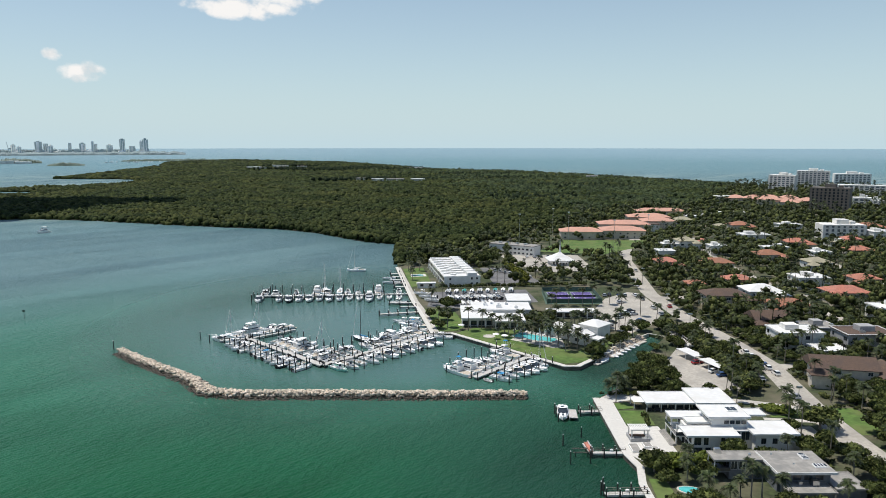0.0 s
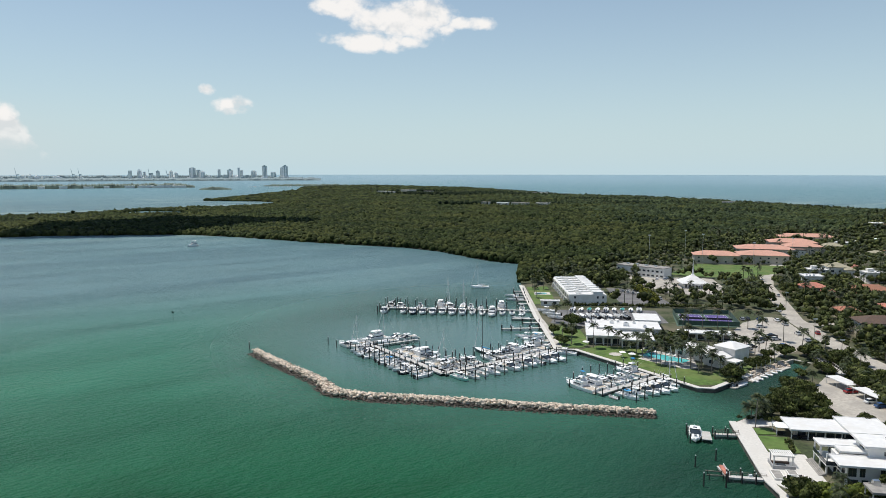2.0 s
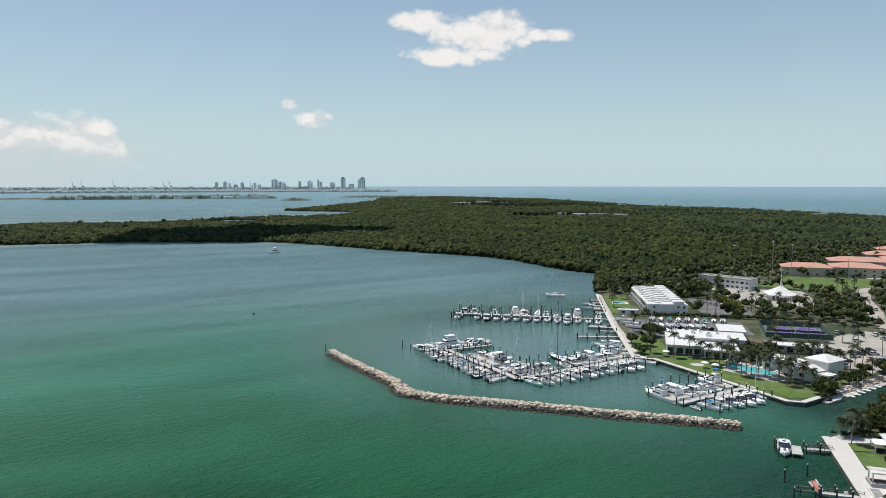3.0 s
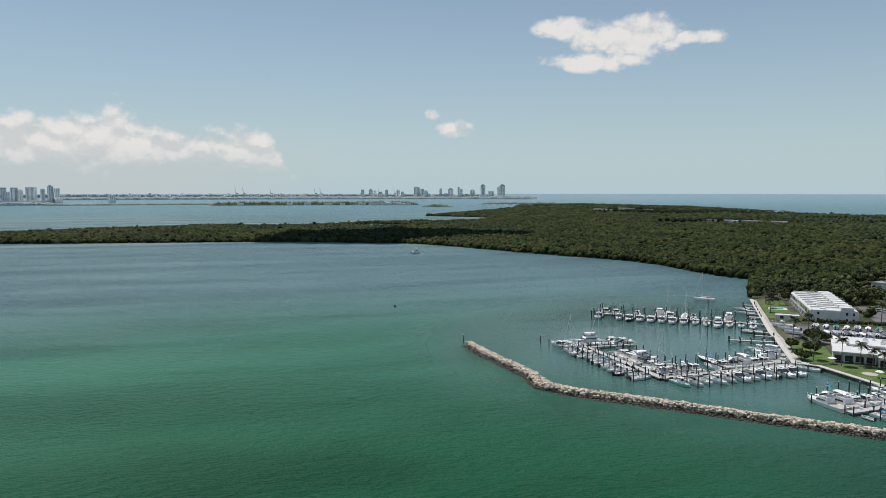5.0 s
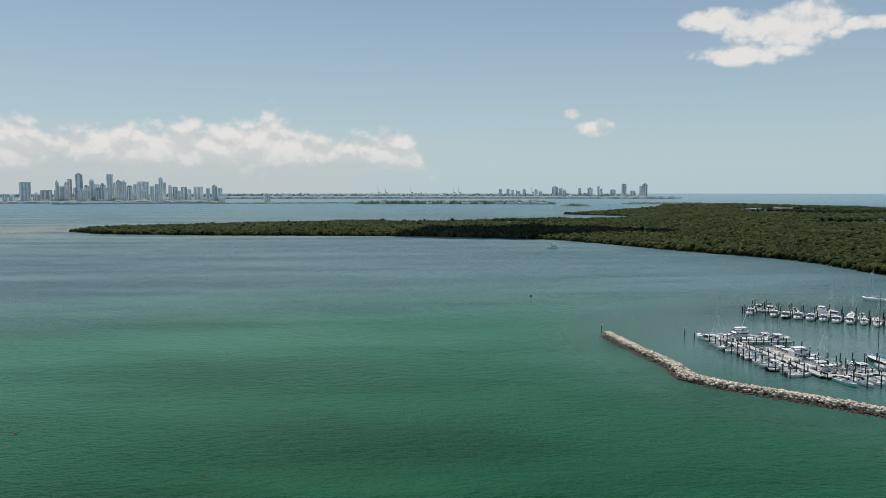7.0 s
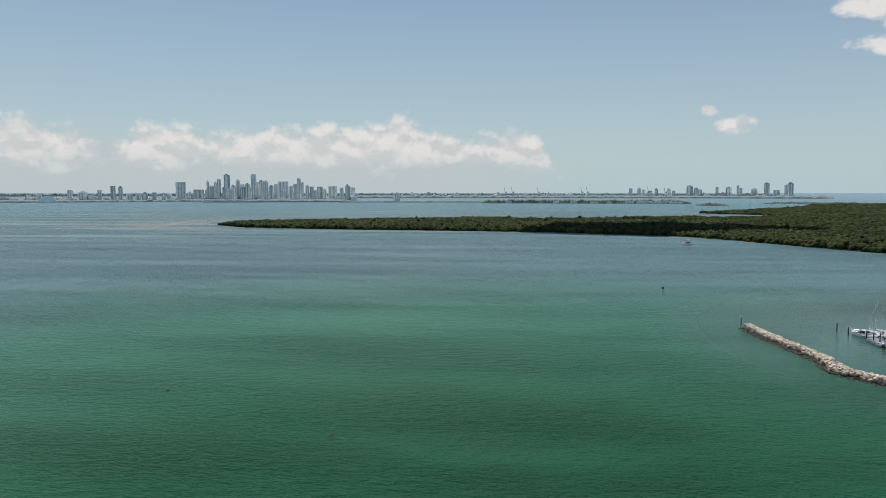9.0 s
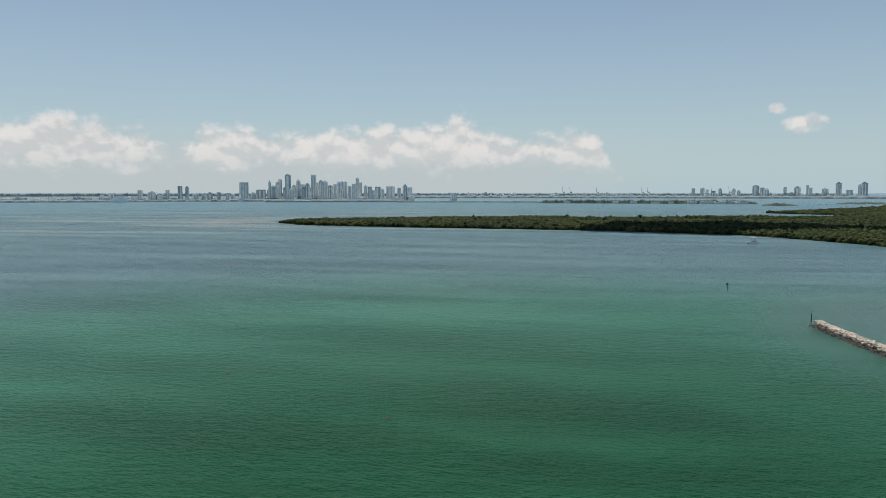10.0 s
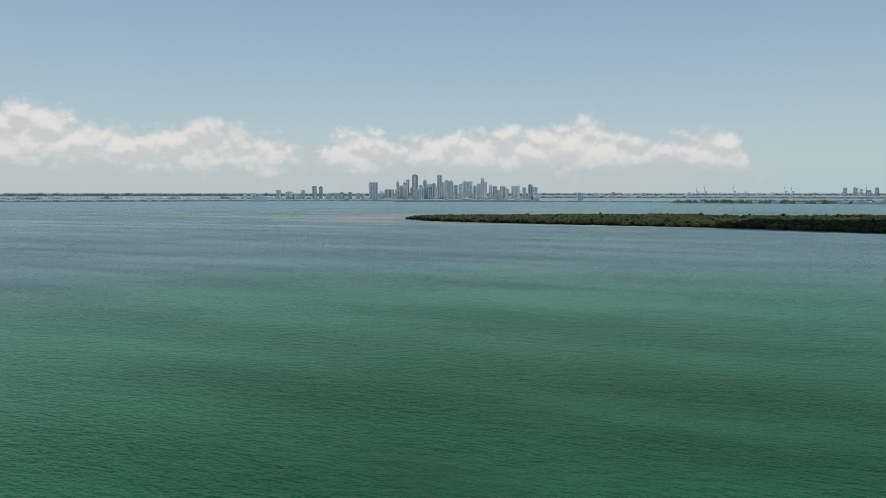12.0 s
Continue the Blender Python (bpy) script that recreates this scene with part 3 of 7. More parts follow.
slab("driveway", strip([(95, 197.5), (103, 196.5), (110, 196)], 2.4), 1.235, "concrete", "narrow pale garden drive", "driveway")
slab("lawn", [(117.2, 186), (118.2, 206), (127, 206), (126, 186)], 1.23, "lawn", "mown verge beside the village street", "lawn")
slab("lawn", [(98, 199), (98, 208), (108.5, 204.5), (109, 198.5)], 1.22, "lawn", "small lawn between the drives", "lawn")
BLOCKED.append([(95, 183), (109, 172), (119, 172), (122, 222), (126, 250), (122, 284), (114, 284), (114, 250), (109, 224), (96, 216)])
slab("road", strip([(185, 60), (184, 300), (190, 480), (215, 600)], 7), 1.25, "road", "sunlit pale village street between gardens", "road")
slab("road", strip([(260, 60), (258, 400), (275, 620)], 7), 1.25, "road", "sunlit pale village street between gardens", "road")
slab("road", strip([(115, 246), (180, 250), (262, 255)], 6.5), 1.255, "road", "side street between gardens", "road")
slab("road", strip([(115, 362), (186, 366), (262, 370)], 6.5), 1.255, "road", "side street between gardens", "road")
slab("pavement", [(85, 360), (101, 376), (107, 372), (107, 330), (100, 318), (93, 305), (80, 291), (68, 308), (72, 330)], 1.27, "road", "pale concrete car park of the yacht club", "car park")
slab("pavement", [(84, 254), (92, 268), (97, 268), (99, 240), (99, 222), (84, 222), (80, 240)], 1.27, "road", "pale concrete boat ramp yard", "yard")
slab("pavement", [(-5, 376), (46, 383), (49, 352), (8, 338), (-8, 342)], 1.27, "asphalt", "grey asphalt boat yard", "boat yard")
slab("pavement", [(24, 452), (48, 452), (58, 400), (30, 396)], 1.27, "asphalt", "grey asphalt car park beside the townhouses", "car park")
slab("pavement", [(40, 506), (98, 506), (98, 440), (62, 436), (48, 470)], 1.265, "road", "pale paving round the church", "car park")
slab("lawn", [(70, 520), (100, 583), (172, 583), (150, 540), (118, 508)], 1.28, "lawn", "mown green playing field", "lawn")
slab("lawn", [(-26, 448), (-13, 452), (-6, 396), (-18, 390)], 1.28, "lawn", "mown lawn beside the townhouses", "lawn")
slab("lawn", [(-11, 336), (-3, 295), (6, 296), (10, 304), (6, 330), (0, 338)], 1.28, "lawn", "shaded lawn beside the club house", "lawn")
slab("lawn", [(5, 292), (14, 301), (36, 297), (30, 284), (44, 272), (56, 262), (52, 252), (45, 250)], 1.28, "lawn", "mown club lawn behind the sea wall", "lawn")
slab("lawn", [(53, 251), (63, 268), (78, 288), (70, 292), (58, 272), (50, 262)], 1.285, "lawn", "narrow lawn beside the canal", "lawn")
slab("pavement", [(28, 282), (36, 296), (50, 290), (49, 272), (44, 270)], 1.30, "concrete", "pale pool terrace", "terrace")
slab("pavement", [(49.2, 213.5), (58, 223), (64, 214), (53.5, 211), (53, 192), (62, 192), (62, 173), (52, 169), (49.2, 173)], 1.31, "terrace", "pale stone terrace along the villa's sea wall", "terrace")
slab("lawn", [(53.6, 210), (58, 211), (59, 206), (53.5, 205)], 1.33, "lawn", "small square of bright lawn", "lawn")
slab("lawn", [(53.3, 204), (61.5, 204), (61.5, 193), (53.3, 193)], 1.33, "lawn", "square of bright lawn beside the terrace", "lawn")
slab("lawn", [(50, 160), (54, 160), (54, 148), (49, 148)], 1.33, "lawn", "strip of lawn beside the pool", "lawn")
slab("pavement", [(82, 190), (106, 192), (106, 184), (96, 180)], 1.3, "road", "pale drive beside the villa", "drive")
slab("pavement", [(84, 206), (106, 207), (106, 201), (88, 200)], 1.3, "road", "pale drive of the villa", "drive")

for pts in ([(-30.3, 453), (-15.2, 351), (-12.2, 337), (-4.4, 291.5), (3.8, 291.5), (44.8, 246.6), (49.3, 246.6), (66.5, 266.8)], [(48.7, 214.3), (48.2, 173), (49.6, 166), (47.7, 157), (46.7, 60)]):
    single("sea_wall", Geo().prism(strip(pts, 1.5), -1.0, 1.3), "shaded_wallface", "tide-stained concrete sea wall, its shaded face painted dark", "sea wall", kind="structure")
    single("sea_wall_cap", Geo().prism(strip(pts, 1.9), 1.3, 1.58), "terrace", "pale flat cap along the sea wall", "sea wall", kind="structure")
single("promenade", Geo().prism(strip([(-29.0, 452), (-13.8, 352), (-10.8, 338), (-3, 294)], 2.6), 1.0, 1.42), "concrete", "pale concrete walk behind the sea wall", "walkway", kind="structure")


# ---- houses ----
WINDOWS = {}


def window_meshes(w, h, dark):
    key = (round(w, 1), round(h, 1), dark)
    if key not in WINDOWS:
        fr, k = Geo(), 0.09
        fr.box(-w / 2, w / 2, -0.06, 0.02, 0, k).box(-w / 2, w / 2, -0.06, 0.02, h - k, h).box(-w / 2, -w / 2 + k, -0.06, 0.02, k, h - k)
        fr.box(w / 2 - k, w / 2, -0.06, 0.02, k, h - k).box(-k / 2, k / 2, -0.05, 0.02, k, h - k)
        WINDOWS[key] = (fr.mesh("window", "darkframe" if dark else "frame"), Geo().box(-w / 2 + k, w / 2 - k, -0.03, 0.01, k, h - k).mesh("pane", "glass"))
    return WINDOWS[key]


def window(parent, x, y, z, turn, w, h, dark=False):
    fr, pane = window_meshes(w, h, dark)
    if parent.location.y > 415:
        # far off: the dark pane alone
        a = part("window", pane, "", parent)
        a.matrix_basis = pose(x, y, z, 0, 0, turn)
        return
    a = part("window", fr, "", parent)
    a.matrix_basis = pose(x, y, z, 0, 0, turn)
    part("pane", pane, "", a)


def facade(parent, w, d, storeys, seed, dark=False, step=4.2, h0=0.9, sides=(0, 3), ww=1.7, wh=1.4, sh=3.1):
    """Windows along the sides of a w by d block: 0 faces -y, 1 faces +x, 2 faces +y, 3 faces -x."""
    rng = random.Random(seed)
    for side in sides:
        run = w if side in (0, 2) else d
        n = max(1, int(run / step))
        for s in range(storeys):
            for i in range(n):
                if rng.random() < 0.18:
                    continue
                u = (i + 0.5) / n * run - run / 2
                z = s * sh + h0
                px, py = {0: (u, -d / 2), 1: (w / 2, u), 2: (-u, d / 2), 3: (-w / 2, -u)}[side]
                window(parent, px, py, z, side * 90, ww * rng.choice((0.8, 1.0, 1.35)), wh, dark)


def house(x, y, w, d, h, turn, roof, wall_mat, roof_mat, label, seed=0, name="house"):
    """A villa: walls, a flat, hipped or gabled roof, windows, a door; some roof clutter."""
    ob = thing(name, x, y, 1.2, turn, label, "house", "village houses")
    rng = random.Random(seed * 7 + 1)
    HOUSES.append((x, y, w, d))
    mg = 0.6 if y < 300 else -0.8
    a = radians(turn)
    BLOCKED.append([(x + sx * (w / 2 + mg) * math.cos(a) - sy * (d / 2 + mg) * math.sin(a), y + sx * (w / 2 + mg) * math.sin(a) + sy * (d / 2 + mg) * math.cos(a))
                    for sx, sy in ((-1, -1), (1, -1), (1, 1), (-1, 1))])
    storeys = max(1, round(h / 3.3))
    if roof == "flat":
        part("wall", Geo().box(-w / 2, w / 2, -d / 2, d / 2, -0.6, h), wall_mat, ob)
        r = Geo().box(-w / 2 - 0.5, w / 2 + 0.5, -d / 2 - 0.5, d / 2 + 0.5, h, h + 0.3)
        part("roof", r, roof_mat, ob)
        p = Geo()
        for b in ((-w / 2 - .5, w / 2 + .5, -d / 2 - .5, -d / 2 - .25), (-w / 2 - .5, w / 2 + .5, d / 2 + .25, d / 2 + .5), (-w / 2 - .5, -w / 2 - .25, -d / 2 - .25, d / 2 + .25),
                  (w / 2 + .25, w / 2 + .5, -d / 2 - .25, d / 2 + .25)):
            p.box(*b, h + 0.3, h + 0.62)
        part("parapet", p, "stucco", ob)
        if w > 11:
            sx = rng.uniform(-0.15, 0.2) * w
            part("roof_room", Geo().box(sx - w * 0.16, sx + w * 0.16, -d * 0.1, d * 0.28, h + 0.3, h + 2.4), wall_mat, ob)
        for k in range(3):
            u, v = rng.uniform(-0.4, 0.4) * w, rng.uniform(-0.42, -0.14) * d
            part("air_conditioner", Geo().box(u, u + 1.0, v, v + 0.9, h + 0.3, h + 1.2, 0.06), "metal", ob, "grey rooftop air conditioner")
    elif roof in ("hip", "gable"):
        part("wall", Geo().box(-w / 2, w / 2, -d / 2, d / 2, -0.6, h), wall_mat, ob)
        rise_ = min(w, d) * (0.2 if roof == "hip" else 0.28)
        part("roof", Geo().hip(w + 1.4, d + 1.4, h, rise_, roof == "gable"), roof_mat, ob)
        if roof == "gable":
            if w >= d:
                for s in (-1, 1):
                    e = Geo().add([(s * w / 2, -d / 2, h), (s * w / 2, d / 2, h), (s * w / 2, 0, h + rise_), (s * (w / 2 - .3), -d / 2, h), (s * (w / 2 - .3), d / 2, h), (s * (w / 2 - .3), 0, h + rise_)],
                          [(0, 1, 2), (3, 5, 4), (0, 2, 5, 3), (1, 4, 5, 2)])
                    part("gable", e, wall_mat, ob)
            else:
                for s in (-1, 1):
                    e = Geo().add([(-w / 2, s * d / 2, h), (w / 2, s * d / 2, h), (0, s * d / 2, h + rise_), (-w / 2, s * (d / 2 - .3), h), (w / 2, s * (d / 2 - .3), h), (0, s * (d / 2 - .3), h + rise_)],
                          [(0, 1, 2), (3, 5, 4), (0, 2, 5, 3), (1, 4, 5, 2)])
                    part("gable", e, wall_mat, ob)
        if min(w, d) > 9:
            # a lower wing
            s = rng.choice((-1, 1))
            wx = s * (w / 2 - 1.5)
            part("wing", Geo().box(wx - 3, wx + 3, -d / 2 - 4, -d / 2 + 0.1, -0.6, h - 1.2), wall_mat, ob)
            wr = Geo()
            wr.hip(7.4, 6.2, h - 1.2, 1.6, False, wx, -d / 2 - 2.0)
            part("wing_roof", wr, roof_mat, ob)
    facade(ob, w, d, storeys, seed, dark=roof == "flat")
    part("door", Geo().box(-0.6, 0.6, -d / 2 - 0.05, -d / 2 + 0.05, 0, 2.15), "darkframe", ob)
    return ob


WHITE, RED, PALE, BROWN = "white flat-roofed modern house with a parapet", "house with a terracotta tiled hip roof", "house with a pale hipped roof among trees", "house with a brown shingled roof"
for i, row in enumerate([
    (142, 275, 17, 13, 6.2, 0, "flat", "stucco", "white", WHITE), (147, 259, 11, 9, 3.2, 0, "flat", "stucco", "white", "small white flat-roofed outbuilding"),
    (136, 231, 20, 11, 5.8, -12, "gable", "cream", "browntile", "cream house with a dark brown gabled roof"), (150, 226, 14, 9, 4.2, 78, "gable", "cream", "browntile", BROWN),
    (168, 272, 19, 13, 6.4, 0, "flat", "greywall", "browntile", "grey house with a flat brown roof"), (161, 293, 13, 11, 3.2, 0, "flat", "greywall", "greyroof", "low house with a weathered grey flat roof"),
    (145, 304, 16, 11, 4.2, 0, "gable", "cream", "browntile", BROWN), (141, 345, 21, 13, 6.0, 0, "hip", "cream", "browntile", "large house under a mottled brown tiled roof"), (166, 331, 18, 13, 4.2, 0, "hip", "cream", "terracotta", RED),
    (164, 355, 17, 14, 6.2, 0, "hip", "stucco", "white", "white house with a white hipped roof"), (207, 390, 17, 14, 6.2, 0, "flat", "stucco", "white", WHITE),
    (206, 352, 20, 14, 6.0, 0, "hip", "cream", "terracotta", RED), (238, 390, 14, 12, 5.5, 0, "hip", "cream", "terracotta", RED)]):
    house(*row, seed=i)
for i, row in enumerate([
    (139, 380, 9, 9, 4.5, 0, "hip", "cream", "terracotta", RED), (168, 393, 14, 11, 4.5, 0, "hip", "cream", "terracotta", RED), (143, 443, 13, 12, 6.2, 0, "hip", "cream", "terracotta", RED),
    (154, 481, 11, 11, 7.2, 0, "flat", "stucco", "white", WHITE), (186, 532, 14, 14, 7.2, 0, "hip", "stucco", "khaki", PALE), (172, 528, 12, 10, 5.2, 0, "flat", "stucco", "white", WHITE),
    (204, 548, 10, 10, 4.5, 0, "hip", "cream", "terracotta", RED), (202, 512, 12, 11, 6.2, 0, "flat", "stucco", "white", WHITE), (175, 445, 20, 13, 5.2, 0, "hip", "cream", "terracotta", RED),
    (271, 637, 18, 15, 7.2, 0, "hip", "cream", "terracotta", RED)]):
    house(*row, seed=i + 20)
for i, row in enumerate([
    (257, 576, 22, 14, 6.2, 0, "flat", "stucco", "white", WHITE), (271, 533, 17, 13, 6.2, 0, "hip", "cream", "terracotta", RED), (247, 517, 18, 10, 4.3, 0, "flat", "stucco", "white", WHITE),
    (222, 473, 17, 14, 6.2, 0, "hip", "cream", "terracotta", RED), (262, 482, 12, 12, 6.2, 0, "flat", "stucco", "white", WHITE), (236, 437, 14, 13, 7.0, 0, "hip", "stucco", "khaki", PALE),
    (313, 551, 16, 11, 3.3, 0, "flat", "stucco", "khaki", WHITE), (326, 556, 13, 12, 5.2, 0, "hip", "cream", "terracotta", RED), (263, 662, 12, 10, 3.3, 0, "hip", "stucco", "khaki", PALE),
    (240, 345, 15, 13, 5.5, 0, "hip", "stucco", "khaki", PALE)]):
    house(*row, seed=i + 40)
for i, row in enumerate([
    (208, 318, 16, 12, 5.8, 0, "flat", "stucco", "white", WHITE), (160, 203, 16, 13, 5.5, 0, "hip", "cream", "terracotta", RED), (215, 280, 18, 13, 5.6, 0, "hip", "cream", "terracotta", RED),
    (300, 440, 18, 14, 6.0, 0, "hip", "cream", "terracotta", RED), (335, 470, 17, 13, 6.0, 0, "flat", "stucco", "white", WHITE), (300, 500, 16, 13, 5.0, 0, "hip", "cream", "terracotta", RED),
    (322, 650, 20, 14, 6.0, 0, "flat", "stucco", "white", WHITE), (365, 582, 18, 16, 8.0, 0, "flat", "stucco", "white", WHITE), (390, 640, 20, 14, 6.0, 0, "hip", "cream", "terracotta", RED),
    (240, 700, 18, 14, 5.0, 0, "hip", "stucco", "khaki", PALE)]):
    house(*row, seed=i + 60)


# ---- breakwater ----
def boulder(seed):
    rng = np.random.default_rng(seed)
    v, f = ico(1)
    v = np.sign(v) * np.abs(v) ** 0.8 * rng.uniform(0.55, 1.25, (len(v), 1)) * np.array([1.15, 0.9, 0.7])
    return v, f


def breakwater():
    rng = np.random.default_rng(11)
    line = [(-127.5, 268), (-113.5, 255.2), (-98.3, 243.3), (-86, 232.5), (-78.5, 222.5), (-67.1, 219.7), (-41.4, 219.9), (-6.3, 219.4), (27.2, 219.6)]
    half = [2.2, 2.7, 2.8, 3.6, 4.8, 3.0, 2.7, 2.8, 2.2]
    ob = thing("breakwater", -40, 220, 0, 0, "long low breakwater of pale limestone boulders in the bay", "breakwater")
    seg = np.array(line)
    cum = np.concatenate([[0], np.cumsum(np.hypot(*np.diff(seg, axis=0).T))])
    shapes = [boulder(k) for k in range(7)]
    core = Geo()
    outline = []
    for sgn in (1, -1):
        side = []
        for i in range(len(line)):
            a, b = Vector(line[max(i - 1, 0)]), Vector(line[min(i + 1, len(line) - 1)])
            n = Vector((-(b - a).y, (b - a).x)).normalized() * half[i] * 0.72 * sgn
            side.append((line[i][0] + n.x + 40, line[i][1] + n.y - 220))
        outline += side if sgn == -1 else side[::-1]
    core.prism(outline[::-1], -1.0, 0.45)
    part("rubble_core", core, "wet_shaded_rock", ob)
    n = 4200
    s = rng.uniform(0, cum[-1], n)
    x, y = np.interp(s, cum, seg[:, 0]), np.interp(s, cum, seg[:, 1])
    hw = np.interp(s, cum, half)
    k = np.clip(np.searchsorted(cum, s) - 1, 0, len(line) - 2)
    d = np.diff(seg, axis=0)[k]
    d = d / np.hypot(*d.T)[:, None]
    u = np.clip(rng.normal(0.0, 0.28, n), -0.5, 0.56)
    x, y = x - d[:, 1] * u * hw, y + d[:, 0] * u * hw
    top = 1.5 * np.sqrt(np.clip(1.1 - u * u, 0.02, 1)) * rng.uniform(0.55, 1.35, n)
    size = rng.uniform(0.26, 0.74, n) * np.where(rng.random(n) < 0.12, 1.5, 1)
    m = 2600
    s2 = rng.uniform(0, cum[-1], m)
    k2 = np.clip(np.searchsorted(cum, s2) - 1, 0, len(line) - 2)
    d2 = np.diff(seg, axis=0)[k2]
    d2 = d2 / np.hypot(*d2.T)[:, None]
    u2 = np.where(rng.random(m) < 0.62, -rng.uniform(0.55, 1.48, m), rng.uniform(0.62, 1.12, m)) * np.interp(s2, cum, half)
    z2 = rng.uniform(0.28, 0.6, m)
    v, f = spread(shapes, np.interp(s2, cum, seg[:, 0]) - d2[:, 1] * u2 + 40, np.interp(s2, cum, seg[:, 1]) + d2[:, 0] * u2 - 220, 0.82 - 0.74 * np.abs(u2) / 3 + rng.uniform(-0.25, 0.1, m), z2, z2, rng)
    tagged(part("wet_boulder_heap", big_mesh("wet_boulder_heap", v, f, "wet_shaded_rock", smooth=False), "", ob, "weed-covered boulders at the water line, base shade painted in"), kind="stuff")
    near = np.nonzero((s > cum[4]) & (s < cum[4] + 60) & (top > 0.35) & (size > 0.46))[0][:290]
    alone = np.zeros(n, bool)
    alone[near] = True
    rest = ~alone
    v, f = spread(shapes, x[rest] + 40, y[rest] - 220, top[rest] - 0.3 * size[rest], size[rest], size[rest], rng)
    tagged(part("boulder_heap", big_mesh("boulder_heap", v, f, "rocks", smooth=False), "", ob), kind="stuff")
    return ob, [(x[i] + 40, y[i] - 220, top[i] - 0.3 * size[i], size[i], rng.uniform(0, 360)) for i in near], [big_mesh("boulder", *sh, "rock", smooth=False) for sh in shapes]


BREAKWATER, BOULDERS, BOULDER_MESHES = breakwater()


# ---- marina: docks and pilings ----
PILE = Geo().tube((0, 0, -2), (0, 0, 3.3), 0.21, 0.18, 7).mesh("piling", "pile")
CAP = Geo().loft([[(0.17 * math.cos(a * 0.8976), 0.17 * math.sin(a * 0.8976), 3.29) for a in range(7)], [(0.17 * math.cos(a * 0.8976), 0.17 * math.sin(a * 0.8976), 3.4) for a in range(7)],
                  [(0.03 * math.cos(a * 0.8976), 0.03 * math.sin(a * 0.8976), 3.68) for a in range(7)]]).mesh("cap", "frame")
RNG = random.Random(5)


def mooring_pile(x, y, tall=1.0, parent=None):
    """A dark mooring piling with a white cone cap; part of a dock where a parent is given."""
    if parent is None:
        ob = tagged(new("mooring_piling", PILE), "dark tarred mooring piling with a white cone cap", "piling", "mooring pilings")
        ob.matrix_basis = pose(x, y, 0, 0, 0, RNG.uniform(0, 60)) @ Matrix.Diagonal((1, 1, tall, 1))
    else:
        ob = part("piling", PILE, "", parent)
        ob.matrix_basis = pose(x, y, 0, 0, 0, RNG.uniform(0, 60)) @ Matrix.Diagonal((1, 1, tall, 1))
    part("cap", CAP, "", ob)
    return ob


def dock(pts, width, label, step=6.0, z=1.05, piles=True):
    ob = thing("dock", pts[0][0], pts[0][1], 0, 0, label, "dock", "docks")
    rel = [(x - pts[0][0], y - pts[0][1]) for x, y in pts]
    part("deck", Geo().prism(strip(rel, width), z - 0.22, z), "deck", ob)
    for (xa, ya), (xb, yb) in zip(rel, rel[1:]):
        run = math.hypot(xb - xa, yb - ya)
        ux, uy = (xb - xa) / run, (yb - ya) / run
        side = Geo()
        for s in (-1, 1):
            o = s * (width / 2 - 0.15)
            side.prism(strip([(xa - uy * o, ya + ux * o), (xb - uy * o, yb + ux * o)], 0.16), z - 0.5, z - 0.22)
        part("stringer", side, "deck", ob)
        if piles:
            for k in range(int(run / step) + 1):
                for s in (-1, 1):
                    o = s * (width / 2 + 0.25)
                    mooring_pile(xa + ux * k * step - uy * o, ya + uy * k * step + ux * o, RNG.uniform(0.72, 0.95), ob)
        for k in range(int(run / 9)):
            u = (k + 0.6) * 9
            part("dock_box", Geo().box(xa + ux * u - uy * 0.6 - .45, xa + ux * u - uy * 0.6 + .45, ya + uy * u + ux * 0.6 - .3, ya + uy * u + ux * 0.6 + .3, z, z + 0.6, 0.05), "gel", ob, "white plastic dock box")
    return ob


WOOD = "weathered grey wooden dock on dark pilings"
dock([(-15.5, 373.4), (-96.5, 367.8)], 2.2, WOOD, 9.0)
dock([(-30.5, 327.2), (-11.8, 332.0)], 1.8, WOOD, 4.5)
dock([(-27.5, 351.2), (-14.6, 351.8)], 1.6, WOOD, 5)
dock([(-21.5, 342.4), (-13.4, 343.6)], 1.5, WOOD, 4)
dock([(-81.3, 284.8), (-44.6, 249.6)], 2.6, WOOD, 9.0)
dock([(-44.6, 249.6), (-4.2, 292.4)], 2.6, WOOD, 9.0)
dock([(-80.4, 285.6), (-65.0, 299.5)], 1.5, WOOD, 3.0)
dock([(-81.5, 285.6), (-92.5, 281.8)], 1.5, WOOD, 5.0)
dock([(11.0, 235.9), (36.5, 263.6)], 2.4, WOOD, 8.0)
for y in (392, 402, 412, 422, 432):
    dock([(-27.5 - (y - 392) * 0.14, y), (-20.6 - (y - 392) * 0.147, y + 1)], 2.2, "short wooden dock at the townhouse sea wall", 6)
dock([(41.5, 203.6), (48.4, 204.4)], 1.6, "narrow villa dock with low railings", 3.5, 1.2)
dock([(38.9, 199.0), (39.5, 205.5)], 2.6, "square wooden boat landing", 5, 1.1, False)
dock([(39.2, 175.2), (48.4, 174.9)], 1.5, "narrow wooden villa dock with boat lift rails", 3.2, 1.2)
dock([(38.6, 181.0), (39.4, 175.4)], 1.5, "red-capped end of a small villa dock", 3, 1.2, False)
dock([(37.8, 153.0), (48.0, 153.4)], 1.6, "narrow wooden villa dock with low railings", 3.2, 1.2)
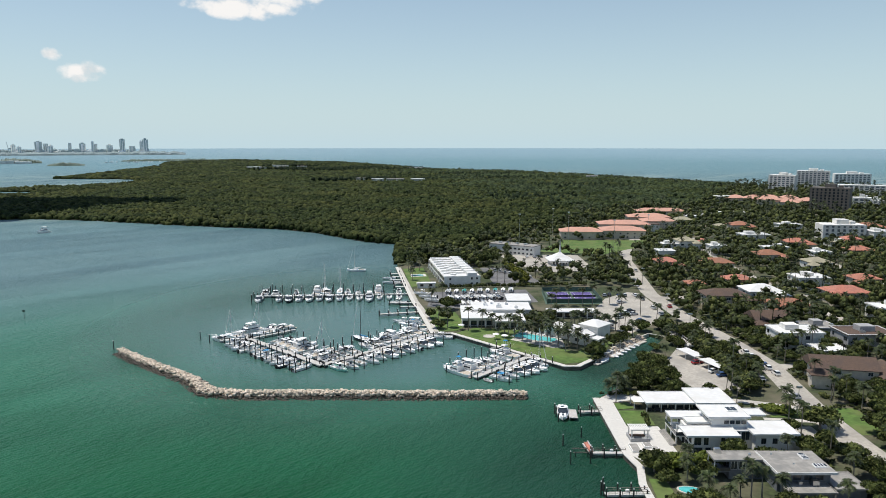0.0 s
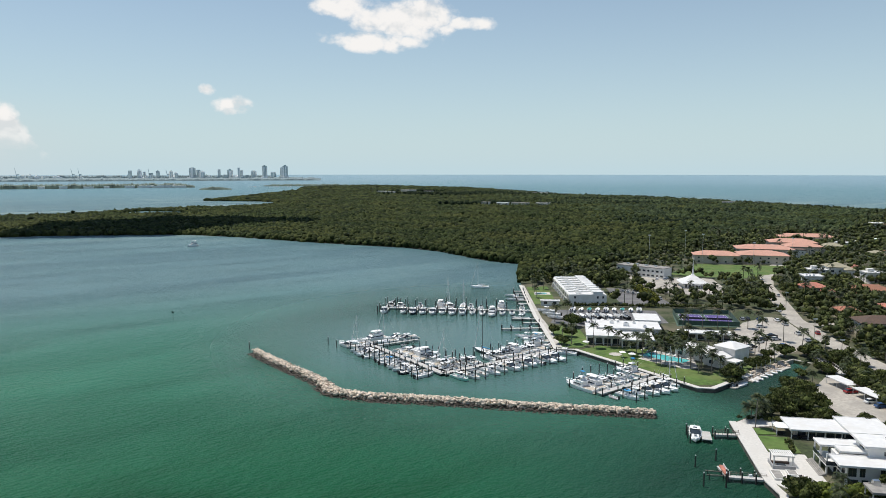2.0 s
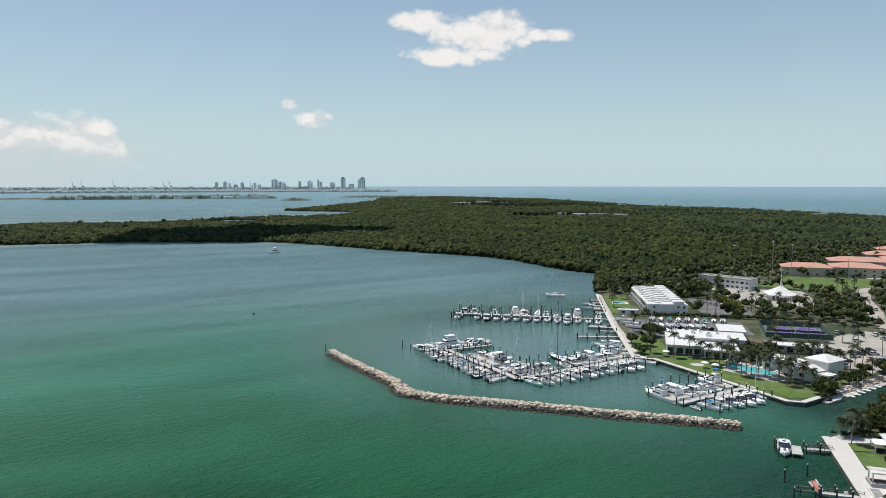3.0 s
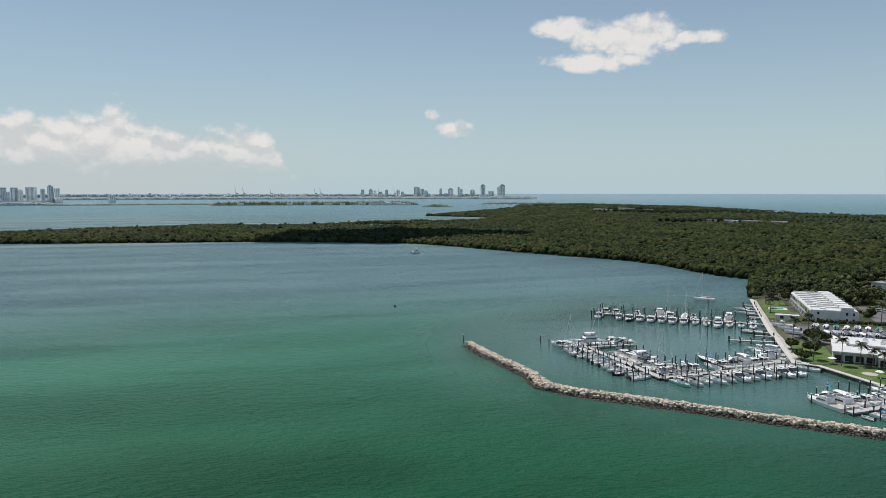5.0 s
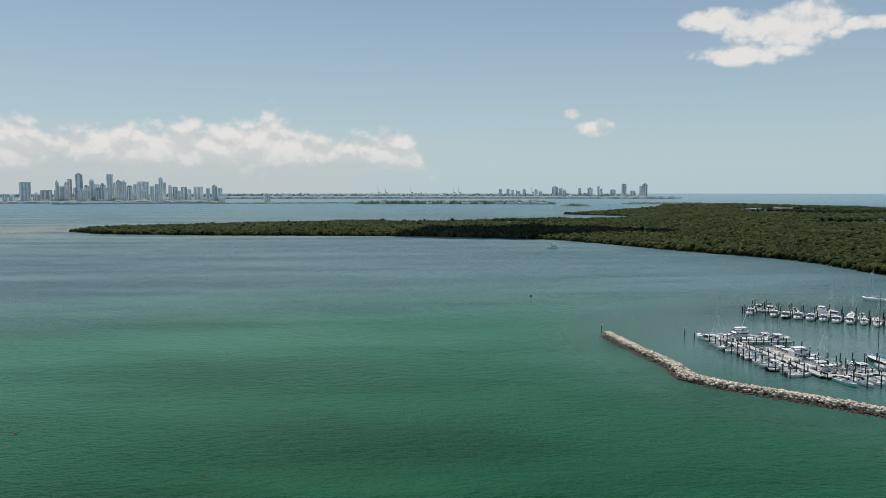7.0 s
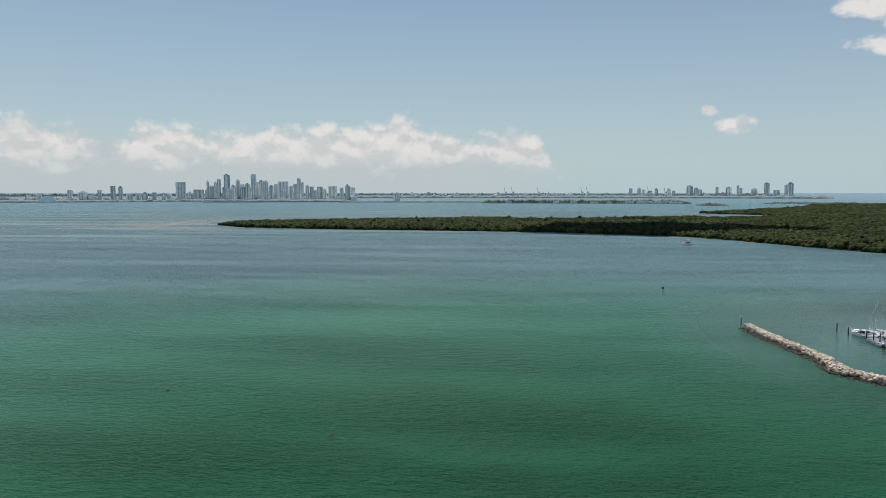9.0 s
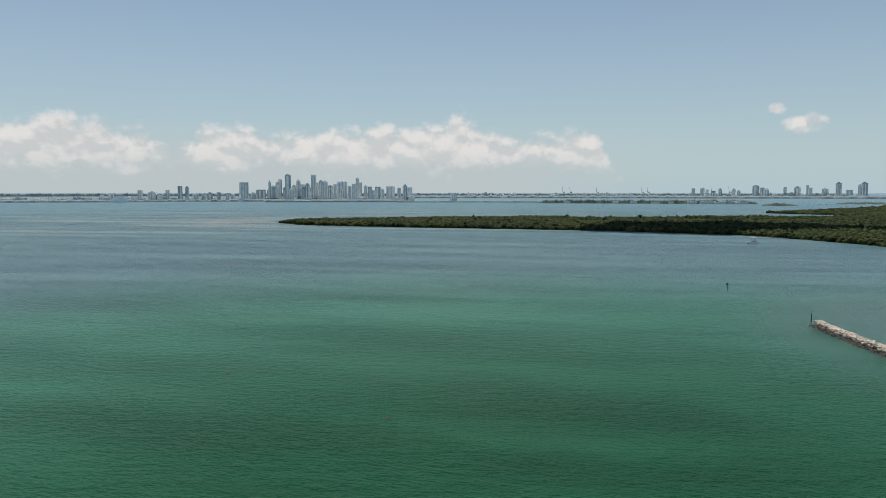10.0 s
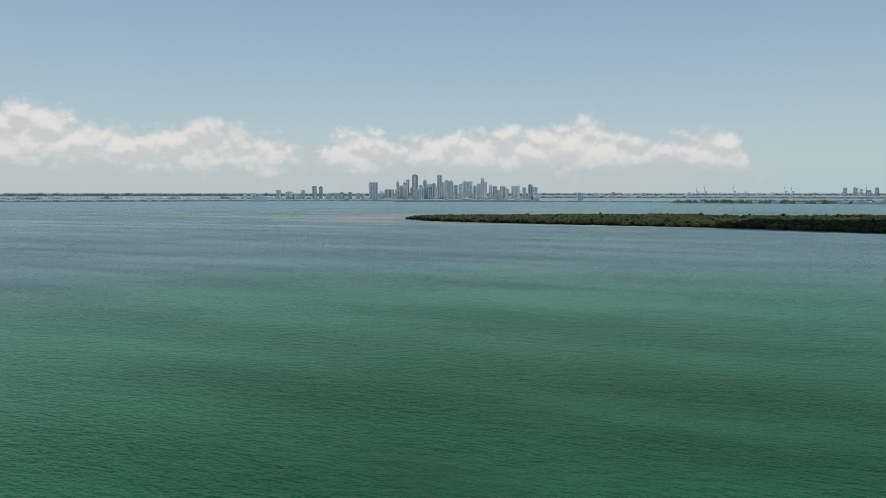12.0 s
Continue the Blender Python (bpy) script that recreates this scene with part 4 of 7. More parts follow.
for xa, xb, y in ((41.5, 48.4, 203.3), (41.5, 48.4, 205.1), (40, 48.4, 175.7), (38.5, 48.0, 154.1), (38.5, 48.0, 152.3)):
    rl = thing("dock_railing", xa, y, 1.2, 0, "thin dark railing along a villa dock", "railing", "dock railings")
    for k in range(7):
        u = (xb - xa) * k / 6
        part("post", Geo().box(u - 0.05, u + 0.05, -0.05, 0.05, -0.02, 0.95), "bark", rl)
    for z in (0.5, 0.92):
        part("rail", Geo().box(0, xb - xa, -0.03, 0.03, z - 0.04, z + 0.04), "bark", rl)
cap_deck = thing("boat_ramp_deck", 39.0, 178.2, 1.2, 4, "reddish wooden bench deck at the end of a villa dock", "deck")
part("bench", Geo().box(-0.5, 0.5, -2.8, 2.6, 0.02, 0.4, 0.03), "terracotta", cap_deck)
part("bench_back", Geo().box(0.5, 0.62, -2.8, 2.6, 0.02, 0.85), "frame", cap_deck)
lift = thing("boat_lift", 36.6, 176.0, 0, 0, "empty wooden boat lift beside a villa dock", "boat lift")
for x, y in ((-1.6, -1.2), (1.6, -1.2), (-1.6, 1.2), (1.6, 1.2)):
    part("lift_post", Geo().tube((x, y, -2), (x, y, 1.6), 0.12, 0.12, 6), "pile", lift)
for y in (-1.2, 1.2):
    part("beam", Geo().box(-2.2, 2.0, y - 0.1, y + 0.1, 1.2, 1.4), "bark", lift)
for x, y in ((34.2, 204.7), (34.2, 202.0), (34.3, 198.5), (32.9, 182.0), (32.9, 170.6), (38.9, 187.2), (38.1, 171.0), (38.1, 156.7), (37.2, 154.6), (-132.4, 272.6), (-102.5, 287), (-97, 282.3), (1.2, 243.8)):
    mooring_pile(x, y, RNG.uniform(0.85, 1.1))
for k in range(7):
    mooring_pile(-100.2 + k * 0.8, 359.5 + k * 2.6, 1.0)
    mooring_pile(-97 + k * 0.5, 376 + k * 1.6, 0.9)


# ---- boats: +x is the bow, z = 0 the water line ----
def hull_geo(l, b, h, flare=0.82, stern=0.9):
    """A planing hull: keel, chines and flared topsides, plus the rail's outline for the deck."""
    rings, rail = [], []
    for t in (0.0, 0.15, 0.35, 0.55, 0.72, 0.86, 0.95, 1.0):
        x = -l / 2 + l * t
        half = b / 2 * (stern + (1 - stern) * min(1, t / 0.4)) * (1 - max(0, (t - 0.5) / 0.5) ** 2.3 * 0.985)
        sheer = h * (1 + 0.35 * t * t)
        keel = -0.45 + max(0, (t - 0.7) / 0.3) ** 2 * (0.45 + h * 0.55)
        chine = 0.05 + max(0, (t - 0.6) / 0.4) ** 2 * h * 0.75
        rings.append([(x, -half, sheer), (x, -half * flare, chine), (x, 0, keel), (x, half * flare, chine), (x, half, sheer)])
        rail.append((x, half, sheer))
    return rings, rail


def deck_geo(rail, inset, drop):
    g = Geo()
    k = 1 - inset
    top = [[(x, -y * k, z - drop), (x, -y * k, z - drop + 0.04), (x, y * k, z - drop + 0.04), (x, y * k, z - drop)] for x, y, z in rail]
    return g.loft(top)


def gunwale(rail):
    g = Geo()
    for s in (-1, 1):
        rings = [[(x, s * y, z), (x, s * y * 0.93, z), (x, s * y * 0.93, z + 0.08), (x, s * y * 1.01, z + 0.08)] for x, y, z in rail]
        g.loft(rings if s == 1 else [r[::-1] for r in rings])
    return g


def cabin_geo(x0, x1, b, z0, z1, rake0=0.3, rake1=0.9, tumble=0.12):
    """A rounded deckhouse with raked ends, narrower at the top."""
    g = Geo()

    def ring(z, k, a, c):
        xs0, xs1, w = x0 + a, x1 - c, b / 2 - k
        return [(xs0, -w, z), (xs1 - 0.35 * w, -w, z), (xs1, -w * 0.55, z), (xs1, w * 0.55, z), (xs1 - 0.35 * w, w, z), (xs0, w, z)]
    return g.loft([ring(z0, 0, 0, 0), ring(z0 + (z1 - z0) * 0.9, tumble, rake0, rake1), ring(z1, tumble + 0.12, rake0 + 0.1, rake1 + 0.15)])


def roof_geo(x0, x1, b, z, t=0.12):
    def ring(k, zz):
        w, c = b / 2 - k, 0.25 * b
        return [(x0 + k, -w, zz), (x1 - c, -w, zz), (x1 - k, -w * 0.5, zz), (x1 - k, w * 0.5, zz), (x1 - c, w, zz), (x0 + k, w, zz)]
    return Geo().loft([ring(0.06, z), ring(0, z + t * 0.4), ring(0.05, z + t)])


def rail_geo(rail, a, b, h=0.55):
    g = Geo()
    for s in (-1, 1):
        pts = [(x, s * y * 0.93, z) for x, y, z in rail[a:b]]
        for p, q in zip(pts, pts[1:]):
            g.tube((p[0], p[1], p[2] + h), (q[0], q[1], q[2] + h), 0.03, 0.03, 4)
        for p in pts:
            g.tube(p, (p[0], p[1], p[2] + h), 0.025, 0.025, 4)
    return g


def outboard(ob, x, y, z, mat):
    e = part("outboard_engine", Geo().box(-0.55, 0.1, -0.24, 0.24, 0.1, 0.85, 0.09).box(-0.35, -0.05, -0.09, 0.09, -1.0, 0.1), mat, ob, "outboard engine on the transom")
    e.matrix_basis = pose(x, y, z)


def base_boat(name, l, b, h, hull_mat, label, category="motor boat", flare=0.82, drop=0.25, deck="foredeck"):
    ob = thing(name, 0, 0, 0, 0, label, category, "moored boats")
    rings, rail = hull_geo(l, b, h, flare)
    part("hull", Geo().shell(rings), hull_mat, ob)
    part("deck", deck_geo(rail, 0.02, drop), deck, ob)
    part("gunwale", gunwale(rail), "gel", ob)
    return ob, rail


def console_boat(l, b, hull_mat, top_mat, engines, label, cushion="canvas"):
    ob, rail = base_boat("centre_console_boat", l, b, 0.95, hull_mat, label, drop=0.42, deck="boatdeck")
    part("console", Geo().box(-0.2 * l / 9, 0.9, -0.45, 0.45, 0.5, 1.65, 0.1), "gel", ob)
    part("windshield", Geo().add([(0.9, -0.45, 1.65), (0.9, 0.45, 1.65), (0.45, 0.4, 2.35), (0.45, -0.4, 2.35), (0.84, -0.45, 1.65), (0.84, 0.45, 1.65), (0.39, 0.4, 2.35), (0.39, -0.4, 2.35)],
                                 [(0, 1, 2, 3), (7, 6, 5, 4), (0, 3, 7, 4), (1, 5, 6, 2), (3, 2, 6, 7), (0, 4, 5, 1)]), "glass", ob)
    part("seat", Geo().box(-1.3, -0.7, -0.5, 0.5, 0.5, 1.3, 0.08), cushion, ob)
    part("bow_cushion", Geo().prism([(1.6, -0.75), (l * 0.36, -0.34), (l * 0.36, 0.34), (1.6, 0.75), (1.6, 0.45), (l * 0.3, 0.2), (l * 0.3, -0.2), (1.6, -0.45)], 0.6, 1.0), cushion, ob, "horseshoe bow cushion")
    part("stern_bench", Geo().box(-l * 0.46, -l * 0.41, -b * 0.3, b * 0.3, 0.5, 1.05, 0.05), cushion, ob)
    part("hatch", Geo().box(l * 0.39, l * 0.435, -0.22, 0.22, 1.02, 1.1, 0.04), "darkframe", ob)
    if top_mat:
        part("hardtop", roof_geo(-1.45, 0.95, b * 0.66, 2.7), top_mat, ob, "flat shade top")
        part("rod_rack", Geo().box(-1.5, -1.42, -b * 0.28, b * 0.28, 2.7, 2.95).box(-0.9, -0.3, -0.3, 0.3, 2.82, 2.96, 0.04), "darkframe", ob)
        for sx, sy in ((-1.0, -0.7), (-1.0, 0.7), (0.6, -0.6), (0.6, 0.6)):
            part("top_leg", Geo().tube((sx, sy, 0.5), (sx * 0.9, sy * 0.95, 2.72), 0.05, 0.05, 5), "metal", ob)
        part("antenna", Geo().tube((-1.2, 0.5, 2.8), (-1.9, 0.55, 5.2), 0.025, 0.012, 4), "frame", ob)
    for k in range(engines):
        outboard(ob, -l / 2 - 0.1, (k - (engines - 1) / 2) * 0.75, 0.7, "gel" if hull_mat == "gel" and engines == 1 else "rubber")
    return ob


def cruiser(l, b, hull_mat, top_mat, label):
    ob, rail = base_boat("express_cruiser", l, b, 1.25, hull_mat, label, drop=0.2)
    trunk = part("trunk_cabin", cabin_geo(-0.4, l * 0.42, b * 0.66, 1.2, 1.85, 0.1, 1.4, 0.25), "gel", ob)
    part("side_window", cabin_geo(0.2, l * 0.34, b * 0.67, 1.42, 1.66, 0.1, 0.5, 0.14), "glass", trunk)
    for x in (l * 0.2, l * 0.3):
        part("hatch", Geo().box(x - 0.3, x + 0.3, -0.3, 0.3, 1.85, 1.92, 0.04), "glass", trunk)
    part("windshield", cabin_geo(-0.9, l * 0.18, b * 0.8, 1.8, 2.75, 0.3, 1.2, 0.2), "glass", ob)
    part("hardtop", roof_geo(-l * 0.2, l * 0.05, b * 0.74, 2.95), top_mat, ob, "curved roof over the cockpit")
    part("roof_hatch", Geo().box(-l * 0.1, -l * 0.1 + 0.9, -0.5, 0.5, 3.06, 3.12, 0.04), "glass", ob)
    for s in (-1, 1):
        part("arch_leg", Geo().tube((-l * 0.22, s * b * 0.42, 1.2), (-l * 0.15, s * b * 0.34, 3.0), 0.12, 0.08, 5), "gel", ob)
    part("cockpit_sole", Geo().box(-l * 0.44, -l * 0.06, -b * 0.37, b * 0.37, 1.0, 1.36), "teak", ob)
    part("cockpit_seat", Geo().box(-l * 0.46, -l * 0.4, -b * 0.36, b * 0.36, 1.3, 1.85, 0.08).box(-l * 0.4, -l * 0.24, b * 0.2, b * 0.36, 1.3, 1.7, 0.06), "canvas", ob)
    part("swim_platform", Geo().box(-l * 0.5 - 0.9, -l * 0.49, -b * 0.42, b * 0.42, 0.3, 0.42), "teak", ob)
    part("bow_rail", rail_geo(rail, 3, 8), "metal", ob)
    part("radar", Geo().tube((-l * 0.15, 0, 3.05), (-l * 0.15, 0, 3.4), 0.3, 0.26, 8), "gel", ob)
    part("antenna", Geo().tube((-l * 0.17, b * 0.2, 3.0), (-l * 0.24, b * 0.22, 5.6), 0.03, 0.015, 4), "frame", ob)
    return ob


def yacht(l, b, hull_mat, label, tower=False):
    ob, rail = base_boat("sport_fishing_boat" if tower else "flybridge_yacht", l, b, 1.55, hull_mat, label, drop=0.12)
    a0, a1 = (-l * 0.14, l * 0.2) if tower else (-l * 0.3, l * 0.24)
    part("trunk_cabin", cabin_geo(a0, l * 0.4, b * 0.7, 1.5, 2.15, 0.0, 1.8, 0.25), "gel", ob)
    house_ = part("deckhouse", cabin_geo(a0, a1, b * 0.82, 2.0, 3.5, 0.1, 1.5, 0.15), "gel", ob)
    part("window_band", cabin_geo(a0 + 0.3, a1 - 0.2, b * 0.83, 2.45, 3.15, 0.1, 0.95, 0.12), "glass", house_)
    part("flybridge", Geo().box(a0 - 0.2, a1 - 2.0, -b * 0.38, b * 0.38, 3.5, 4.15, -0.06), "gel", ob)
    part("bridge_deck", Geo().box(a0, a1 - 2.3, -b * 0.33, b * 0.33, 4.15, 4.2), "boatdeck", ob)
    part("bridge_screen", Geo().box(a1 - 2.2, a1 - 1.95, -b * 0.36, b * 0.36, 4.1, 4.75, 0.04), "glass", ob)
    part("bridge_seat", Geo().box(a0 + 0.3, a0 + 1.6, -b * 0.25, b * 0.25, 4.1, 4.7, 0.08), "canvas", ob)
    part("hardtop", roof_geo(a0 + 0.4, a1 - 2.2, b * 0.6, 5.7), "canvas", ob)
    for sx in (a0 + 0.2, a1 - 2.8):
        for s in (-1, 1):
            part("top_leg", Geo().tube((sx, s * b * 0.33, 4.1), (sx, s * b * 0.31, 5.72), 0.05, 0.05, 5), "metal", ob)
    part("swim_platform", Geo().box(-l * 0.5 - 0.9, -l * 0.49, -b * 0.4, b * 0.4, 0.3, 0.42), "teak", ob)
    part("cockpit_sole", Geo().box(-l * 0.47, a0 - 0.1, -b * 0.36, b * 0.36, 1.5, 1.56), "teak", ob)
    part("bow_rail", rail_geo(rail, 3, 8, 0.7), "metal", ob)
    part("antenna", Geo().tube((a0, b * 0.2, 5.8), (a0 - 0.8, b * 0.22, 8.6), 0.03, 0.015, 4), "frame", ob)
    part("radar", Geo().tube((a0 + 0.8, 0, 5.8), (a0 + 0.8, 0, 6.15), 0.32, 0.28, 8), "gel", ob)
    if tower:
        tw = Geo()
        for sx, sy in ((0.2, 1), (0.2, -1), (1.8, 1), (1.8, -1)):
            tw.tube((a0 + sx, sy * b * 0.3, 5.8), (a0 + 0.6 + sx * 0.4, sy * 0.5, 8.3), 0.05, 0.04, 4)
        part("tuna_tower", tw, "metal", ob)
        part("tower_top", Geo().box(a0 + 0.3, a0 + 1.9, -0.7, 0.7, 8.3, 8.42, 0.03), "blue", ob, "blue canvas tower shade")
        for s in (-1, 1):
            part("outrigger", Geo().tube((a0 + 1, s * b * 0.4, 2.6), (a0 - 3.2, s * b * 0.8, 9.5), 0.04, 0.015, 4), "metal", ob)
    return ob


def sailboat(l, b, hull_mat, mast_mat, mast, label, drop_cover="blue"):
    ob, rail = base_boat("sailing_yacht", l, b, 1.1, hull_mat, label, "sailing boat", flare=0.9, drop=0.02)
    part("coach_roof", cabin_geo(-l * 0.1, l * 0.28, b * 0.55, 1.15, 1.65, 0.1, 0.9, 0.15), "gel", ob)
    part("mast", Geo().tube((l * 0.1, 0, 1.1), (l * 0.1, 0, mast), 0.13, 0.09, 6), mast_mat, ob)
    for z in (0.45, 0.72):
        part("spreader", Geo().tube((l * 0.1, -0.9, mast * z), (l * 0.1, 0.9, mast * z), 0.04, 0.04, 4), mast_mat, ob)
    part("boom", Geo().tube((l * 0.1, 0, 2.2), (-l * 0.27, 0, 2.3), 0.09, 0.08, 5), mast_mat, ob)
    part("sail_cover", Geo().tube((l * 0.09, 0, 2.42), (-l * 0.25, 0, 2.45), 0.24, 0.14, 6), drop_cover, ob, "furled mainsail under its cover")
    for p in ((l * 0.49, 0, 1.5), (-l * 0.49, 0, 1.2), (l * 0.08, b * 0.47, 1.2), (l * 0.08, -b * 0.47, 1.2)):
        part("stay", Geo().tube(p, (l * 0.1, 0, mast * 0.98), 0.025, 0.025, 3), "metal", ob)
    part("furled_jib", Geo().tube((l * 0.47, 0, 1.8), (l * 0.13, 0, mast * 0.93), 0.11, 0.06, 5), "canvas", ob)
    part("cockpit", Geo().box(-l * 0.4, -l * 0.12, -b * 0.28, b * 0.28, 1.1, 1.35, 0.1), "teak", ob)
    part("bow_rail", rail_geo(rail, 5, 8), "metal", ob)
    return ob


def dinghy(mat, label):
    ob = thing("inflatable_dinghy", 0, 0, 0, 0, label, "dinghy", "moored boats")
    g = Geo()
    for s in (-1, 1):
        g.tube((-1.9, s * 0.75, 0.35), (1.1, s * 0.75, 0.4), 0.25, 0.25, 7).tube((1.1, s * 0.75, 0.4), (2.0, 0, 0.6), 0.25, 0.22, 7)
    part("tube", g, mat, ob)
    part("floor", Geo().box(-1.8, 1.3, -0.6, 0.6, 0.15, 0.25), "gel", ob)
    part("console", Geo().box(-0.3, 0.3, -0.3, 0.3, 0.25, 0.95, 0.06), "gel", ob)
    outboard(ob, -2.0, 0, 0.4, "rubber")
    return ob


def skiff(label, cover="canvas"):
    """A small covered runabout."""
    ob, rail = base_boat("covered_runabout", 6.2, 2.3, 0.8, "gel", label)
    part("cover", Geo().loft([[(x, -y * 1.02, z), (x, -y * 0.4, z + 0.45 * (1 - abs(x) / 4)), (x, y * 0.4, z + 0.45 * (1 - abs(x) / 4)), (x, y * 1.02, z)] for x, y, z in rail]), cover, ob, "taut canvas cover")
    outboard(ob, -3.2, 0, 0.6, "rubber")
    return ob


M["seafoam"] = material("pale_green_gelcoat", (0.25, 0.60, 0.50), 0.3, vary=0.05, scale=1.5, spec=0.6)
M["teal"] = material("teal_canvas", (0.04, 0.26, 0.24), 0.7, vary=0.1, scale=2.0)
BOATS = {
    "con_a": console_boat(9.2, 2.9, "gel", "canvas", 2, "white centre console boat with a pale hard top at the dock"),
    "con_b": console_boat(8.0, 2.6, "gel", None, 2, "white open centre console boat with outboards at the dock"),
    "con_t": console_boat(8.6, 2.7, "gel", "blue", 2, "white centre console boat with a blue canvas top"),
    "con_c": console_boat(10.2, 3.1, "gel", "gel", 3, "white centre console boat with three black outboards"),
    "con_n": console_boat(9.4, 2.9, "navy", "gel", 2, "dark blue centre console boat with a white top"),
    "con_d": console_boat(9.8, 3.0, "gel", "slate", 3, "white centre console boat with a dark grey top", "teak"),
    "con_o": console_boat(7.6, 2.5, "gel", None, 1, "small white open boat with tan cushions at the dock", "teak"),
    "con_s": console_boat(8.8, 2.8, "seafoam", "canvas", 2, "pale green centre console boat at the dock"),
    "cru_a": cruiser(11.5, 3.8, "gel", "gel", "white express cruiser with a hard top at the dock"),
    "cru_b": cruiser(10.4, 3.5, "gel", "canvas", "white cabin cruiser with a canvas top at the dock"),
    "cru_n": cruiser(12.2, 3.9, "navy", "gel", "dark-hulled express cruiser with white decks"),
    "cru_d": cruiser(11.0, 3.6, "gel", "navy", "white cabin cruiser under a dark blue canvas top"),
    "yac": yacht(14.0, 4.4, "gel", "white flybridge motor yacht at the dock"),
    "spo": yacht(14.5, 4.5, "gel", "white sport fishing boat with a tuna tower", True),
    "rib": dinghy("greywall", "grey inflatable dinghy with an outboard engine"),
    "ski": skiff("white runabout under a pale canvas cover"),
    "skt": skiff("white runabout under a teal canvas cover", "teal"),
}
USED = set()
SIZE = {"con": (1.06, 1.08, 0.92), "cru": (1.04, 1.05, 0.86), "yac": (0.96, 1.0, 0.74), "spo": (0.95, 0.98, 0.76), "rib": (1, 1, 1), "ski": (1, 1, 0.9), "skt": (1, 1, 0.9)}


def moor(kind, x, y, heading, z=0.0, label=""):
    """Puts a boat of that kind at x, y with its bow at `heading` degrees from +x."""
    m = pose(x, y, z, 0, 0, heading + RNG.uniform(-2.5, 2.5))
    if kind not in USED:
        USED.add(kind)
        ob = BOATS[kind]
        ob.matrix_basis = m @ Matrix.Diagonal((*SIZE[kind[:3]], 1))
    else:
        ob = copy_thing(BOATS[kind], m)
    if label:
        ob["label"] = label
    return ob


def berth(a, b, gap0, pitch, kinds, side, piles=True, out=None, reach=11.5):
    """Boats stern-to along the dock a-b, bows out on the given side, with pilings between the bows."""
    run = math.hypot(b[0] - a[0], b[1] - a[1])
    ux, uy = (b[0] - a[0]) / run, (b[1] - a[1]) / run
    nx, ny = -uy * side, ux * side
    u = gap0
    for k in kinds:
        if k:
            l = {"con_d": 9.8, "con_o": 7.6, "con_s": 8.8, "cru_d": 11.0, "con_a": 9.2, "con_b": 8.0, "con_t": 8.6, "con_c": 10.2, "con_n": 9.4, "cru_a": 11.5, "cru_b": 10.4, "cru_n": 12.2, "yac": 14.0, "spo": 14.5, "rib": 4.2, "ski": 6.2}[k]
            d = 2.2 + l / 2 + RNG.uniform(0, 0.5)
            flip = 180 if RNG.random() < 0.2 and l < 10 else 0
            moor(k, a[0] + ux * u + nx * d, a[1] + uy * u + ny * d, math.degrees(math.atan2(ny, nx)) + flip)
        if piles:
            for rr in ((reach, reach * 0.55) if RNG.random() < 0.96 else (reach,)):
                mooring_pile(a[0] + ux * (u + pitch / 2) + nx * rr, a[1] + uy * (u + pitch / 2) + ny * rr, RNG.uniform(1.05, 1.5))
        u += pitch


berth((-81.3, 284.8), (-44.6, 249.6), 1.0, 3.85, ["con_a", "con_d", "cru_b", "con_a", "con_o", "con_b", "con_t", "con_b", "con_d", "con_c", "con_n", "con_o", "con_b"], -1, reach=10.5)
berth((-81.3, 284.8), (-44.6, 249.6), 11.5, 4.6, ["con_d", "cru_n", "cru_a", "yac", "cru_d", "con_a", "cru_a", "con_n", "con_d"], 1, reach=14.5)
berth((-44.6, 249.6), (-4.2, 292.4), 2.5, 4.7, ["con_s", "con_d", "con_o", "con_c", "con_a", "cru_b", "con_d", "cru_b", "con_a", "cru_a", "cru_a"], -1, reach=12.5)
berth((-44.6, 249.6), (-4.2, 292.4), 5.0, 4.6, ["con_a", "con_o", "con_d", "cru_a", None, "con_c", "cru_n", "cru_d", "yac", "cru_a", "cru_b", "spo"], 1, reach=14.5)
berth((-15.9, 373.1), (-95.7, 367.5), 8.0, 5.25, ["con_a", "con_b", "con_a", "yac", "con_c", "con_a", "cru_b", "cru_a", "cru_b", "cru_a", "cru_a", "cru_n", "cru_b", None, "cru_a"], 1, reach=13.5)
berth((-15.9, 373.1), (-95.7, 367.5), 8.0, 5.6, ["con_a", None, "yac", None, "con_b", "con_a", None, "cru_a", "yac", None, "con_a", None, "cru_b", "cru_a"], -1, reach=13.5)
berth((11.0, 235.9), (36.5, 263.6), 1.5, 4.6, ["spo", "yac", "cru_a", "cru_b", "con_c", "con_a", "spo"], 1, reach=15)
berth((11.0, 235.9), (36.5, 263.6), 2.0, 4.4, ["rib", "con_t", "con_a", "cru_b", "cru_a", "cru_a", "con_a"], -1, reach=12)
moor("cru_b", 36.4, 203.4, 262, label="white cabin boat moored at the villa dock")
moor("con_a", -23.5, 354.2, 185)
moor("con_c", -30.5, 406.5, 182)
moor("con_b", -33, 419, 182)
ly = moor("yac", -369, 642, 235, label="white flybridge motor yacht at anchor in the bay")
ly.scale = (0.8, 0.95, 1.0)
moor("cru_a", -92.5, 284.6, 150)
moor("con_c", -85.6, 290.8, 140)
moor("yac", -85.0, 297.5, 225)
moor("cru_a", -71.5, 301.5, 225)
moor("cru_b", -76.0, 301.0, 225)
